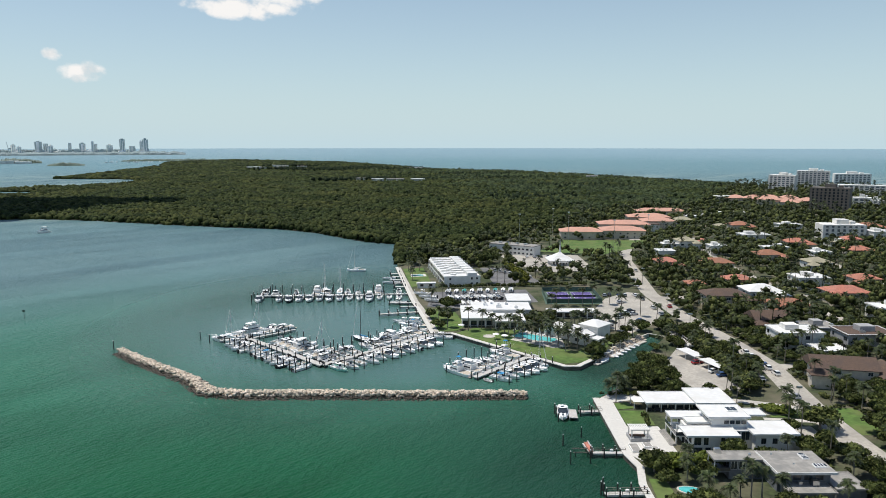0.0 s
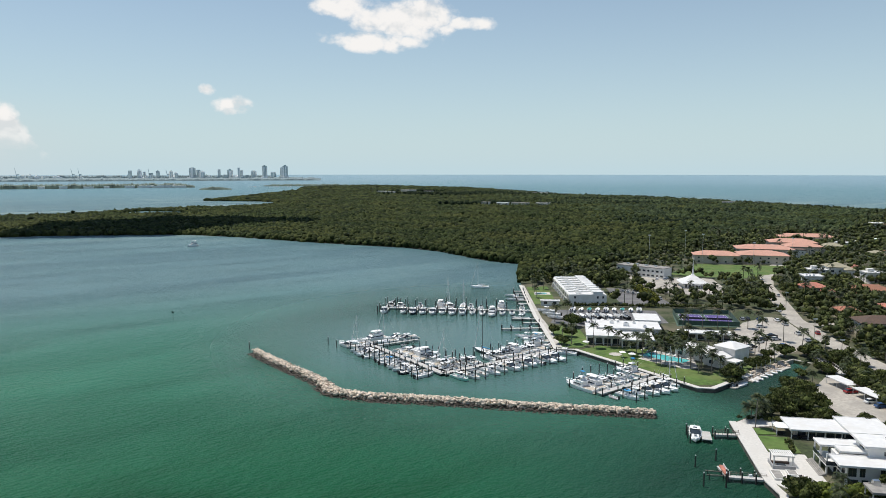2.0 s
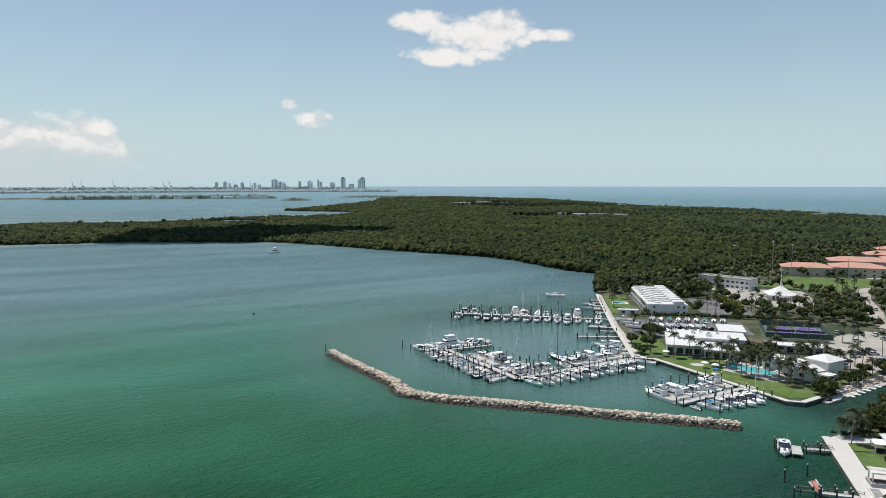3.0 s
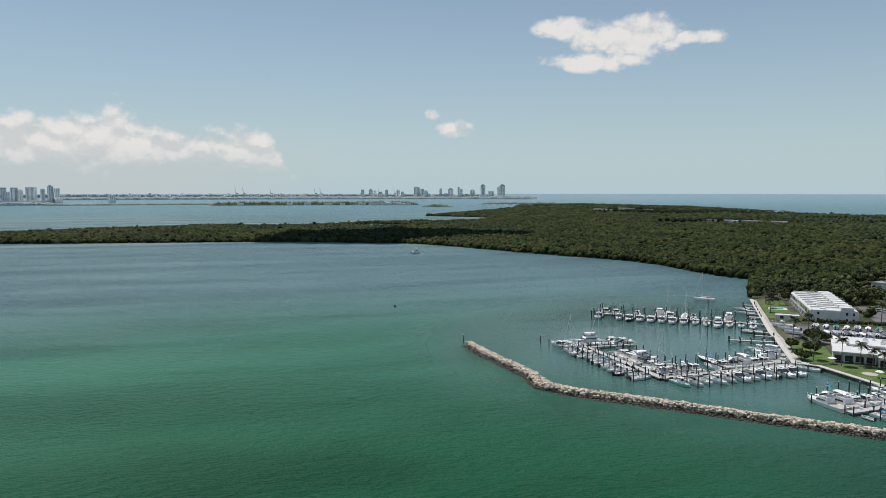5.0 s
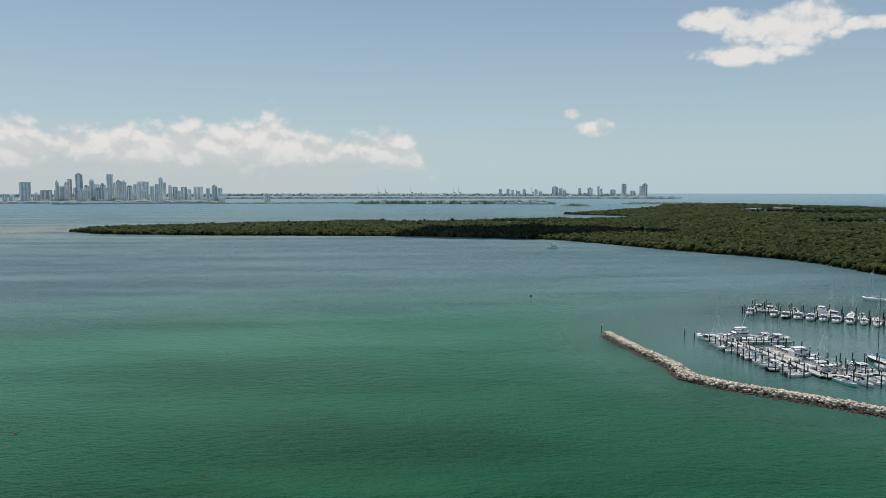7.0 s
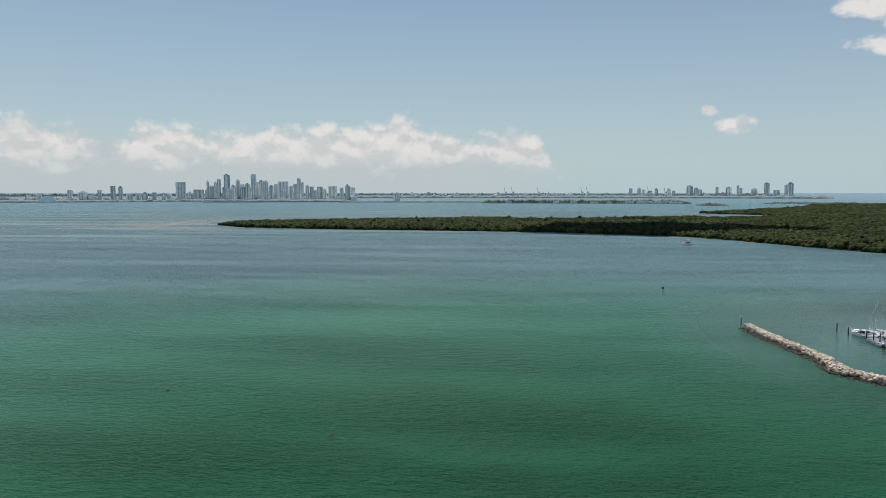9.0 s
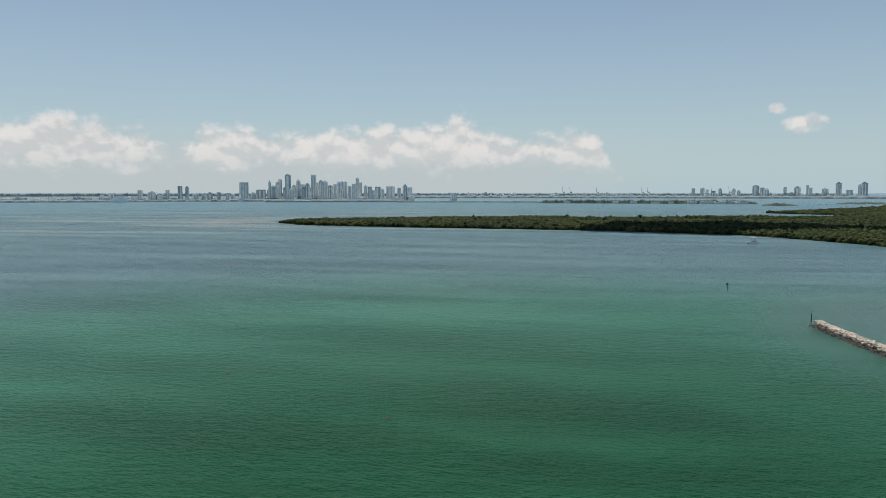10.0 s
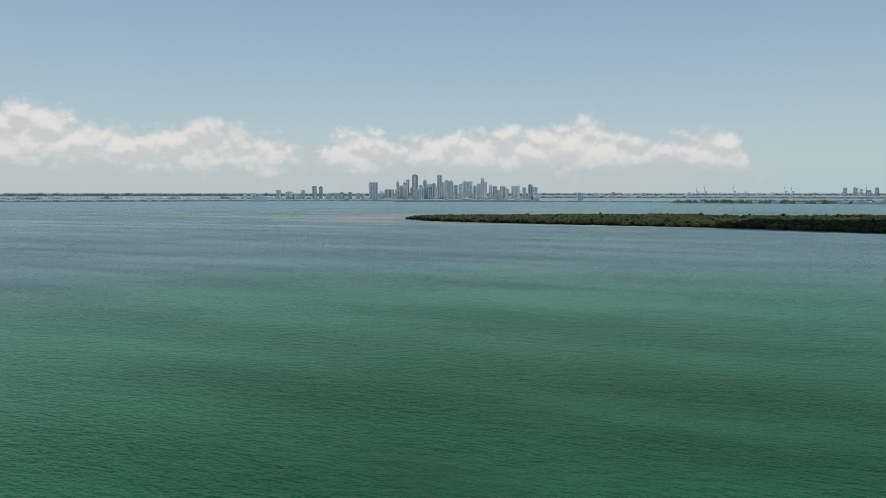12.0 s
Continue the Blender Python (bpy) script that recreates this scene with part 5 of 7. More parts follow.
for x, y, k in ((57.6, 254.5, "rib"), (61.2, 256.2, "ski"), (44.5, 258.5, "ski"), (-1, 289, "con_c"), (-12.5, 300, "cru_a"), (-14.0, 308, "yac"), (-18.0, 314.5, "con_c")):
    moor(k, x, y, 45 if x > 40 else 165)
sail = sailboat(12.5, 3.7, "navy", "darkframe", 24.0, "dark-hulled sailing yacht with a tall black mast")
sail.matrix_basis = pose(-33.6, 284.6, 0, 0, 0, 140)
for x, y, h, s, lab in ((-56, 446, 190, 12.0, "white sailing yacht at anchor off the marina"), (-66, 381.5, 88, 12.0, "white sailing yacht at the dock"), (-57.0, 381, 92, 11.0, "white sailing yacht at the dock"),
                        (-78.0, 293.5, 215, 11.5, "white sailing yacht with a white mast at the dock"), (-47.0, 268.0, 225, 9.5, "white sailing boat with a raked mast at the dock"), (35.6, 256.5, -45, 9.5, "white sailing boat at the small dock"),
                        (-89.5, 289.5, 150, 9.0, "white sailing boat with a raked mast at the dock")):
    sb = sailboat(s, s * 0.3, "gel", "frame", s * 1.42, lab, "canvas")
    sb.matrix_basis = pose(x, y, 0, 0, 0, h)
for k, (x, y) in enumerate(((66.2, 262.6), (68.6, 265.6), (70.9, 268.6), (73.3, 271.6), (75.7, 274.6), (78.2, 277.6))):
    sb = thing("sailing_dinghy", x, y, 0, 140 + k * 2, "small white sailing dinghy with a bare mast beside the canal bank", "dinghy", "sailing dinghies")
    rings, rail = hull_geo(4.2, 1.6, 0.5)
    part("hull", Geo().loft(rings), "gel", sb)
    part("deck", deck_geo(rail, 0.05, 0.05), "gel", sb)
    part("mast", Geo().tube((0.6, 0, 0.4), (0.6, 0, 5.2 + 0.3 * (k % 2)), 0.05, 0.04, 5), "frame", sb)
    part("furled_sail", Geo().tube((0.55, 0, 1.0), (-1.5, 0, 1.15), 0.12, 0.08, 5), "canvas", sb)

# channel marker and buoys
mk = thing("channel_marker", -197.8, 322.5, 0, 0, "slim steel channel marker post with a small sign", "marker")
part("post", Geo().tube((0, 0, -2), (0, 0, 4.2), 0.13, 0.11, 6), "pile", mk)
part("sign", Geo().box(-0.6, 0.6, -0.2, -0.14, 3.2, 4.2), "courtgreen", mk)
M["buoy"] = material("orange_buoy", (0.55, 0.06, 0.02), 0.5, vary=0.1, scale=3.0)
for x, y in ((-188.3, 68.9), (-130.3, 83.5)):
    bu = thing("buoy", x, y, 0, 0, "small round red-orange mooring buoy on the water", "buoy")
    part("float", Geo().loft([[(r * math.cos(a * 0.7854), r * math.sin(a * 0.7854), z) for a in range(8)] for r, z in ((0.1, -0.2), (0.26, -0.05), (0.32, 0.1), (0.24, 0.3), (0.07, 0.42))]), "buoy", bu)
    part("ring", Geo().tube((0, 0, 0.4), (0, 0, 0.6), 0.05, 0.04, 6), "metal", bu)


# ---- the two waterfront villas ----
def block_out(x0, x1, y0, y1):
    BLOCKED.append([(x0, y0), (x1, y0), (x1, y1), (x0, y1)])


def roof_slab(ob, x0, x1, y0, y1, z, mat, t=0.35):
    """A flat roof with a thin raised rim."""
    part("roof", Geo().box(x0, x1, y0, y1, z - t, z), mat, ob)
    rim = Geo()
    for a in ((x0, x1, y0, y0 + .2), (x0, x1, y1 - .2, y1), (x0, x0 + .2, y0 + .2, y1 - .2), (x1 - .2, x1, y0 + .2, y1 - .2)):
        rim.box(*a, z, z + 0.14)
    part("roof_rim", rim, mat, ob)


def white_villa():
    ob = thing("villa", 0, 0, 0, 0, "white two-storey modern villa with stacked flat roofs", "house")
    block_out(61, 95, 171, 191)
    part("wall", Geo().box(65.5, 76.5, 173.6, 184.5, 0.6, 6.4), "stucco", ob)
    part("wall", Geo().box(66.5, 82, 184.5, 189.2, 0.6, 6.6), "stucco", ob)
    part("wall", Geo().box(72.2, 81.8, 179.3, 187.2, 6.0, 9.1), "stucco", ob, "white upper storey")
    part("wall", Geo().box(76.5, 82.4, 177.5, 184.5, 0.6, 6.2), "stucco", ob)
    part("wall", Geo().box(82.4, 92.4, 175.0, 183.0, 0.6, 6.1), "stucco", ob)
    part("wall", Geo().box(92.4, 98.0, 175.4, 180.0, 0.6, 3.2), "stucco", ob, "low white garden wing")
    roof_slab(ob, 63.3, 77.4, 172.4, 179.6, 6.8, "white")
    roof_slab(ob, 62.9, 74.6, 184.6, 189.6, 7.0, "white")
    roof_slab(ob, 66.0, 72.2, 180.0, 184.3, 7.4, "white")
    roof_slab(ob, 70.9, 82.4, 178.4, 187.8, 9.5, "white")
    roof_slab(ob, 81.4, 93.6, 174.0, 183.4, 6.55, "white")
    roof_slab(ob, 82.6, 90.0, 186.0, 191.0, 7.1, "white")
    roof_slab(ob, 92.2, 98.4, 175.0, 180.4, 3.5, "white", 0.25)
    # skylight on the upper roof
    sk = part("skylight", Geo().box(77.6, 80.6, 182.4, 185.2, 9.5, 9.85, 0.1), "frame", ob, "pyramid skylight with white bars")
    for u in range(2):
        for v in range(2):
            part("pane", Geo().box(77.85 + u * 1.35, 79.05 + u * 1.35, 182.6 + v * 1.25, 183.7 + v * 1.25, 9.85, 9.9), "glass", sk)
    # windows: clerestory, front slots, ground floor
    for k in range(4):
        window(ob, 76.2 + k * 1.55, 179.3, 7.3, 0, 1.25, 1.0, True)
    for x, z, w, h in ((66.6, 3.9, 1.8, 2.1), (68.8, 3.9, 1.2, 2.1), (73.2, 4.4, 1.0, 1.5), (75.6, 4.4, 0.9, 1.5), (66.8, 1.0, 2.2, 2.2), (69.4, 0.9, 1.4, 2.3), (72.8, 1.0, 1.6, 2.1)):
        window(ob, x, 173.6, z, 0, w, h, True)
    for x in (77.4, 78.7, 80.2, 81.3):
        window(ob, x, 177.5, 3.6, 0, 1.0, 2.3, True)
    for y in (176.0, 178.5, 181.0):
        window(ob, 65.5, y, 3.6, 270, 1.9, 2.3, True)
        window(ob, 65.5, y, 0.9, 270, 1.9, 2.3, True)
    for y in (185.6, 186.9, 188.2):
        window(ob, 66.5, y, 4.0, 270, 1.0, 2.2, True)
        window(ob, 66.5, y, 0.8, 270, 1.0, 2.2, True)
    for x in (84.5, 87.5, 90.5):
        window(ob, x, 175.0, 3.6, 0, 1.3, 1.5, True)
    for y in (184.2, 182.6):
        window(ob, 72.2, y, 6.6, 270, 1.2, 2.0, True)
    # balcony towards the bay
    bal = part("balcony", Geo().box(63.0, 66.5, 179.8, 189.4, 3.45, 3.75), "stucco", ob)
    part("glass_railing", Geo().box(63.02, 63.1, 179.9, 189.3, 3.75, 4.75).box(63.1, 66.4, 179.85, 179.93, 3.75, 4.75), "glass", bal, "glass balcony railing")
    for y in (180.2, 184.8, 189.0):
        part("post", Geo().box(63.1, 63.45, y - 0.18, y + 0.18, 1.2, 6.66), "stucco", ob)
    # terrace steps
    for k in range(4):
        part("step", Geo().box(61.2 + k * 0.42, 61.62 + k * 0.42, 179, 189, 1.2, 1.42 + k * 0.14), "greyroof", ob)
    return ob


white_villa()


def long_villa():
    ob = thing("guest_house", 0, 0, 0, 0, "long low white house with a bright white roof", "house")
    block_out(57, 90, 201, 216)
    part("wall", Geo().box(63.5, 87.5, 205.4, 213.2, 0.6, 3.7), "cream", ob)
    part("wall", Geo().box(76.5, 87.8, 212, 215, 0.6, 4.3), "stucco", ob)
    roof_slab(ob, 61.6, 79.0, 203.0, 213.4, 4.0, "white")
    roof_slab(ob, 76.3, 88.3, 201.6, 215.2, 4.5, "white")
    part("awning", Geo().box(58.4, 61.6, 205.2, 209.8, 3.5, 3.62), "canvas", ob, "pale grey awning roof")
    for x, y in ((58.6, 205.4), (58.6, 209.6), (61.9, 203.3), (66.2, 203.3), (70.5, 203.3), (74.8, 203.3)):
        part("post", Geo().box(x, x + 0.2, y, y + 0.2, 1.2, 3.64), "stucco", ob)
    for k in range(6):
        window(ob, 65.2 + k * 2.5, 205.4, 1.3, 0, 2.1, 2.0, True)
    return ob


long_villa()


def patio_sofa(x, y):
    ob = thing("patio_sofa", x, y, 1.2, 0, "dark outdoor sofa under the white porch roof", "sofa", "porch sofas")
    part("seat", Geo().box(-0.95, 0.95, -0.4, 0.4, 0.16, 0.46), "darkframe", ob)
    part("backrest", Geo().box(-0.95, 0.95, 0.26, 0.42, 0.46, 0.85), "darkframe", ob)
    for s in (-1, 1):
        part("armrest", Geo().box(s * 0.95 - 0.1, s * 0.95 + 0.1, -0.4, 0.26, 0.46, 0.66), "darkframe", ob)
        part("foot", Geo().box(s * 0.8 - 0.06, s * 0.8 + 0.06, -0.3, 0.3, 0, 0.16), "metal", ob)


for x in (60.0, 62.9, 65.6, 68.2, 72.4, 76.0):
    patio_sofa(x, 204.2 if x > 61 else 206.5)


def grey_villa():
    ob = thing("grey_villa", 0, 0, 0, 0, "grey modern house with weathered flat roofs", "house")
    block_out(64, 99, 147, 165)
    part("wall", Geo().box(69.5, 78.0, 160.2, 164.0, 0.6, 6.1), "slate", ob)
    part("wall", Geo().box(78.2, 90.6, 154.0, 163.4, 0.6, 6.1), "slate", ob)
    part("wall", Geo().box(79.0, 89.0, 149.0, 154.0, 0.6, 3.2), "slate", ob)
    part("wall", Geo().box(90.6, 97.5, 151.0, 159.0, 0.6, 3.1), "slate", ob)
    roof_slab(ob, 65.3, 78.0, 159.2, 164.4, 6.5, "greyroof")
    part("roof", Geo().box(77.3, 91.2, 152.3, 164.1, 6.3, 6.7), "greyroof", ob)
    roof_slab(ob, 78.6, 89.6, 148.6, 153.9, 3.5, "greyroof")
    roof_slab(ob, 90.4, 98.0, 150.6, 159.4, 3.4, "greyroof")
    part("fascia", Geo().box(77.2, 91.3, 152.15, 152.29, 6.2, 6.8), "stucco", ob)
    part("fascia", Geo().box(77.1, 77.28, 152.3, 164.1, 6.2, 6.8), "stucco", ob)
    part("balcony", Geo().box(65.5, 69.5, 159.6, 164.0, 3.2, 3.5), "slate", ob)
    part("railing", Geo().box(65.5, 65.6, 159.6, 164.0, 3.5, 4.4).box(65.6, 69.4, 159.6, 159.7, 3.5, 4.4), "glass", ob, "glass balcony railing")
    for x, y in ((65.6, 159.7), (65.6, 163.8), (73.0, 159.4)):
        part("post", Geo().box(x, x + 0.22, y, y + 0.22, 1.2, 6.15), "stucco", ob)
    for x, w in ((70.6, 1.6), (72.6, 1.8)):
        window(ob, x, 160.2, 3.7, 0, w, 2.1, False)
    for y in (161.2, 162.9):
        window(ob, 69.5, y, 3.6, 270, 1.4, 2.2, True)
    for k in range(4):
        window(ob, 80.2 + k * 2.6, 154.0, 4.1, 0, 1.9, 1.3, True)
    # rooftop units and skylights
    for x, y, w, d in ((86.6, 159.2, 1.7, 3.0), (87.4, 154.8, 3.0, 1.9)):
        sk = part("skylight", Geo().box(x, x + w, y, y + d, 6.7, 6.95, 0.08), "frame", ob, "white framed roof skylight")
        for k in range(4):
            if d > w:
                part("pane", Geo().box(x + 0.2, x + w - 0.2, y + 0.15 + k * d / 4, y + (k + 1) * d / 4 - 0.1, 6.95, 6.98), "glass", sk)
            else:
                part("pane", Geo().box(x + 0.15 + k * w / 4, x + (k + 1) * w / 4 - 0.1, y + 0.2, y + d - 0.2, 6.95, 6.98), "glass", sk)
    for x, y, z, s in ((66.9, 163.0, 6.5, 1.5), (85.6, 152.2, 3.5, 1.6), (82.6, 152.6, 3.5, 0.9), (80.0, 161.8, 6.7, 0.5), (83.0, 156.6, 6.7, 0.4), (74.5, 161.5, 6.5, 0.7)):
        part("air_conditioner", Geo().box(x, x + s, y, y + s * 0.8, z, z + s * 0.75, 0.08), "metal", ob, "grey rooftop air conditioner")
    return ob


grey_villa()
pl = thing("swimming_pool", 58.5, 154.2, 1.2, -20, "kidney-shaped turquoise garden pool", "pool")
part("coping", Geo().prism([(4.9 * math.cos(a * 0.3142), 2.9 * math.sin(a * 0.3142)) for a in range(20)], 0.0, 0.16), "concrete", pl)
part("water", Geo().prism([(4.2 * math.cos(a * 0.3142), 2.4 * math.sin(a * 0.3142)) for a in range(20)], 0.1, 0.2), "pool", pl)
block_out(53, 64, 150, 158)
block_out(49, 66, 166, 205)
block_out(61, 94, 190, 203)
pl.scale = (0.72, 0.72, 1.0)
pg = thing("pergola", 54.2, 184.8, 1.3, 0, "white slatted terrace pergola on square posts", "pergola")
for x, y in ((-2.2, -1.6), (2.2, -1.6), (2.2, 1.6), (-2.2, 1.6)):
    part("post", Geo().box(x - 0.15, x + 0.15, y - 0.15, y + 0.15, 0, 2.6), "stucco", pg)
part("frame", Geo().box(-2.6, 2.6, -2.0, -1.8, 2.6, 2.85).box(-2.6, 2.6, 1.8, 2.0, 2.6, 2.85), "stucco", pg)
for k in range(11):
    part("slat", Geo().box(-2.6 + k * 0.49, -2.3 + k * 0.49, -2.0, 2.0, 2.85, 2.97), "stucco", pg)
ps = thing("sunken_seat", 54.0, 183.6, 1.3, 0, "dark built-in outdoor seating with low walls", "seating")
part("low_wall", Geo().box(-2.8, 2.6, -2.4, -2.1, 0, 0.9).box(-2.8, -2.5, -2.1, 2.2, 0, 0.9), "greywall", ps)
part("cushion", Geo().box(-2.4, 2.2, 1.2, 2.0, 0.0, 0.5, 0.05), "browntile", ps)
part("table", Geo().box(-1.2, 0.8, -1.2, 0.4, 0.0, 0.45, 0.05), "darkframe", ps)
for x, y, w, d in ((51.2, 176.8, 2.6, 5.0), (55.0, 178.6, 2.4, 3.0), (56.6, 175.0, 1.8, 5.0)):
    pb = thing("planter_wall", x, y, 1.3, 0, "low white terrace wall box", "wall")
    part("body", Geo().box(-w / 2, w / 2, -d / 2, d / 2, 0, 0.55, 0.02), "stucco", pb)
    part("fill", Geo().box(-w / 2 + .25, w / 2 - .25, -d / 2 + .25, d / 2 - .25, 0.55, 0.58), "greyroof", pb)


# ---- yacht club, boat yard, courts ----
def pavilion(name, x, y, w, d, h, turn, roof, wall, roof_mat, label, category="building", open_front=False):
    ob = thing(name, x, y, 1.2, turn, label, category)
    a = radians(turn)
    BLOCKED.append([(x + sx * w / 2 * math.cos(a) - sy * d / 2 * math.sin(a), y + sx * w / 2 * math.sin(a) + sy * d / 2 * math.cos(a)) for sx, sy in ((-1, -1), (1, -1), (1, 1), (-1, 1))])
    back = -d / 2 + (2.6 if open_front else 0)
    part("wall", Geo().box(-w / 2, w / 2, back, d / 2, -0.4, h), wall, ob)
    if roof == "flat":
        roof_slab(ob, -w / 2 - 0.4, w / 2 + 0.4, -d / 2 - 0.4, d / 2 + 0.4, h + 0.35, roof_mat)
    else:
        part("roof", Geo().hip(w + 1.2, d + 1.2, h, min(w, d) * 0.2, roof == "gable"), roof_mat, ob)
    if open_front:
        n = max(2, int(w / 3.2))
        for k in range(n + 1):
            u = -w / 2 + 0.2 + (w - 0.4) * k / n
            part("post", Geo().box(u - 0.13, u + 0.13, -d / 2 + 0.1, -d / 2 + 0.36, -0.2, h), "frame", ob)
        for k in range(n):
            window(ob, -w / 2 + w * (k + 0.5) / n, back, 0.2, 0, w / n * 0.75, 2.2, True)
    else:
        for k in range(max(1, int(w / 4))):
            window(ob, -w / 2 + w * (k + 0.5) / max(1, int(w / 4)), -d / 2, 1.0, 0, 1.8, 1.4, True)
        for k in range(max(1, int(d / 4))):
            window(ob, -w / 2, -d / 2 + d * (k + 0.5) / max(1, int(d / 4)), 1.0, 270, 1.8, 1.4, True)
    return ob


CLUB = "white low club house wing with a bright white flat roof"
pavilion("club_house", 15.5, 310, 14, 16, 3.8, 0, "flat", "stucco", "white", CLUB, open_front=True)
pavilion("club_house", 29.5, 306, 13, 15, 3.3, 0, "flat", "stucco", "white", CLUB, open_front=True)
pavilion("club_house", 27, 322.5, 27, 15, 4.6, 0, "flat", "stucco", "white", CLUB)
cl = pavilion("club_house", 11.5, 321.5, 6, 12, 3.6, 0, "flat", "stucco", "white", CLUB)
for x, y, z, s in ((20, 324, 6.2, 1.8), (26, 320, 6.2, 2.4), (30, 325, 6.2, 1.4), (34, 318, 6.2, 1.6), (18, 312, 5.4, 1.2), (31, 309, 4.9, 1.3), (23, 327, 6.2, 1.2)):
    ac = thing("air_conditioner", x, y, z, 0, "pale grey rooftop air conditioner on the club roof", "air conditioner", "roof units")
    part("case", Geo().box(-s / 2, s / 2, -s / 2, s / 2, -0.1, s * 0.6, 0.06), "gel", ac)
    part("fan_grille", Geo().tube((0, 0, s * 0.6), (0, 0, s * 0.6 + 0.06), s * 0.3, s * 0.3, 10), "darkframe", ac)
pavilion("boat_shed", 37.5, 345, 11, 16, 3.8, 0, "flat", "stucco", "white", "white flat-roofed shed in the boat yard", "shed")
pavilion("cabana_row", 60, 320.5, 22, 6.5, 3.0, 0, "flat", "stucco", "white", "long low white cabana building", "building", True)
pavilion("pool_house", 51.2, 288.6, 14, 8.5, 3.9, -38, "hip", "stucco", "white", "white pool house with a white metal hip roof")
pavilion("pool_house", 63.6, 284.5, 9.5, 8.5, 6.2, 45, "hip", "stucco", "white", "taller white pool house with a white metal hip roof")
pavilion("pool_house", 57.6, 279.4, 9, 7, 3.2, 45, "gable", "stucco", "white", "low white pool house wing with a gabled roof")
pavilion("canopy", 62.5, 274.8, 4.5, 3.4, 2.6, 45, "flat", "stucco", "white", "small white square pavilion on the lawn")
pavilion("canopy", -9.5, 388.5, 10, 3.2, 2.5, 4, "flat", "stucco", "white", "long low white canopy beside the boat yard")
pool = thing("swimming_pool", 38.5, 284.8, 1.3, -36, "long turquoise club swimming pool", "pool")
part("coping", Geo().box(-9.4, 9.4, -4.1, 4.1, -0.1, 0.14), "concrete", pool)
part("water", Geo().prism([(-8.8, -3.5), (3, -3.5), (5, -2), (8.8, -2), (8.8, 3.5), (-8.8, 3.5)], 0.1, 0.18), "pool", pool)
block_out(26, 52, 272, 296)
lw = thing("lawn_table", 19.5, 287.4, 1.28, 0, "round pale paved circle on the lawn", "terrace")
part("paving", Geo().prism([(2.6 * math.cos(a * 0.3142), 2.6 * math.sin(a * 0.3142)) for a in range(20)], 0, 0.08), "concrete", lw)
slab("court", [(54, 377), (82.5, 378.5), (81, 348), (52, 346.5)], 1.29, "courtgreen", "green hard court surround", "tennis court")
for x0 in (56.6, 69.4):
    tc = thing("tennis_court", x0, 352, 1.3, 0, "purple tennis court with white lines and a net", "tennis court", "courts")
    part("surface", Geo().box(0, 10.97, 0, 23.77, 0, 0.02), "court", tc)
    for b in ((0, .1, 0, 23.77), (10.87, 10.97, 0, 23.77), (1.37, 1.47, 0, 23.77), (9.5, 9.6, 0, 23.77), (0.1, 10.87, 0, .1), (0.1, 10.87, 23.67, 23.77), (1.47, 9.5, 5.4, 5.5), (1.47, 9.5, 18.2, 18.3), (5.43, 5.53, 5.5, 18.2)):
        part("line", Geo().box(*b, 0.02, 0.03), "line", tc)
    part("net", Geo().box(-0.6, 11.5, 11.86, 11.91, 0.03, 1.0), "darkframe", tc)
    for x in (-0.7, 11.5):
        part("net_post", Geo().tube((x, 11.88, 0), (x, 11.88, 1.1), 0.06, 0.06, 6), "darkframe", tc)
tp = thing("swimming_pool", -15.5, 425, 1.3, 8, "small turquoise pool on the townhouse lawn", "pool")
part("terrace", Geo().box(-4.5, 5.0, -4.0, 4.0, -0.1, 0.06), "terrace", tp)
part("coping", Geo().box(-3.4, 3.4, -2.3, 2.3, 0.06, 0.16), "concrete", tp)
part("water", Geo().box(-3.0, 3.0, -1.9, 1.9, 0.1, 0.2), "pool", tp)
fence = thing("court_fence", 53, 348, 1.2, 0, "dark green mesh fence with windscreen round the courts", "fence")
for a, b in (((0, 0), (28, 1)), ((28, 1), (29, 30)), ((0, 0), (1.2, 29)), ((1.2, 29), (29, 30))):
    part("screen", Geo().prism(strip([a, b], 0.06), 0.3, 2.6), "courtgreen", fence)
    for k in range(5):
        t = k / 5
        x, y = a[0] + (b[0] - a[0]) * t, a[1] + (b[1] - a[1]) * t
        part("post", Geo().tube((x, y, 0), (x, y, 3.2), 0.05, 0.05, 5), "darkframe", fence)

# boats ashore in rows
for k in range(9):
    moor(("con_b", "ski", "skt", "ski")[k % 4], 3 + k * 4.3, 374.5 + k * 0.55, 82, 1.75, "white boat under a cover on a boat yard trailer")
for k in range(8):
    moor(("con_b", "ski", "con_b", "con_n")[k % 4], 4 + k * 3.5, 359 + k * 0.3, 110, 1.75, "white boat on its trailer in the boat yard")
for k in range(5):
    moor(("ski", "con_b")[k % 2], 10 + k * 3.6, 346 + k * 0.5, 100, 1.75, "white boat on its trailer beside the club house")
for x, y in ((-8, 360), (-11, 368), (-5, 352)):
    moor("con_a", x, y, 170, 1.75, "white boat on a stand beside the sea wall")

# floating steps and rocks along the canal bank
RNG2 = np.random.default_rng(31)
SHAPES = [boulder(k + 30) for k in range(5)]
n = 420
tt = RNG2.uniform(0, 1, n)
ox = RNG2.uniform(-0.5, 2.6, n)
v, f = spread(SHAPES, 57 + tt * 27 + ox * 0.76, 256.5 + tt * 31.5 - ox * 0.65, 1.5 - ox * 0.6, RNG2.uniform(0.35, 0.8, n), RNG2.uniform(0.3, 0.6, n), RNG2)
tagged(new("rock_bank", big_mesh("rock_bank", v, f, "rocks", False)), "sloping bank of pale boulders along the canal", "rocks", kind="stuff")
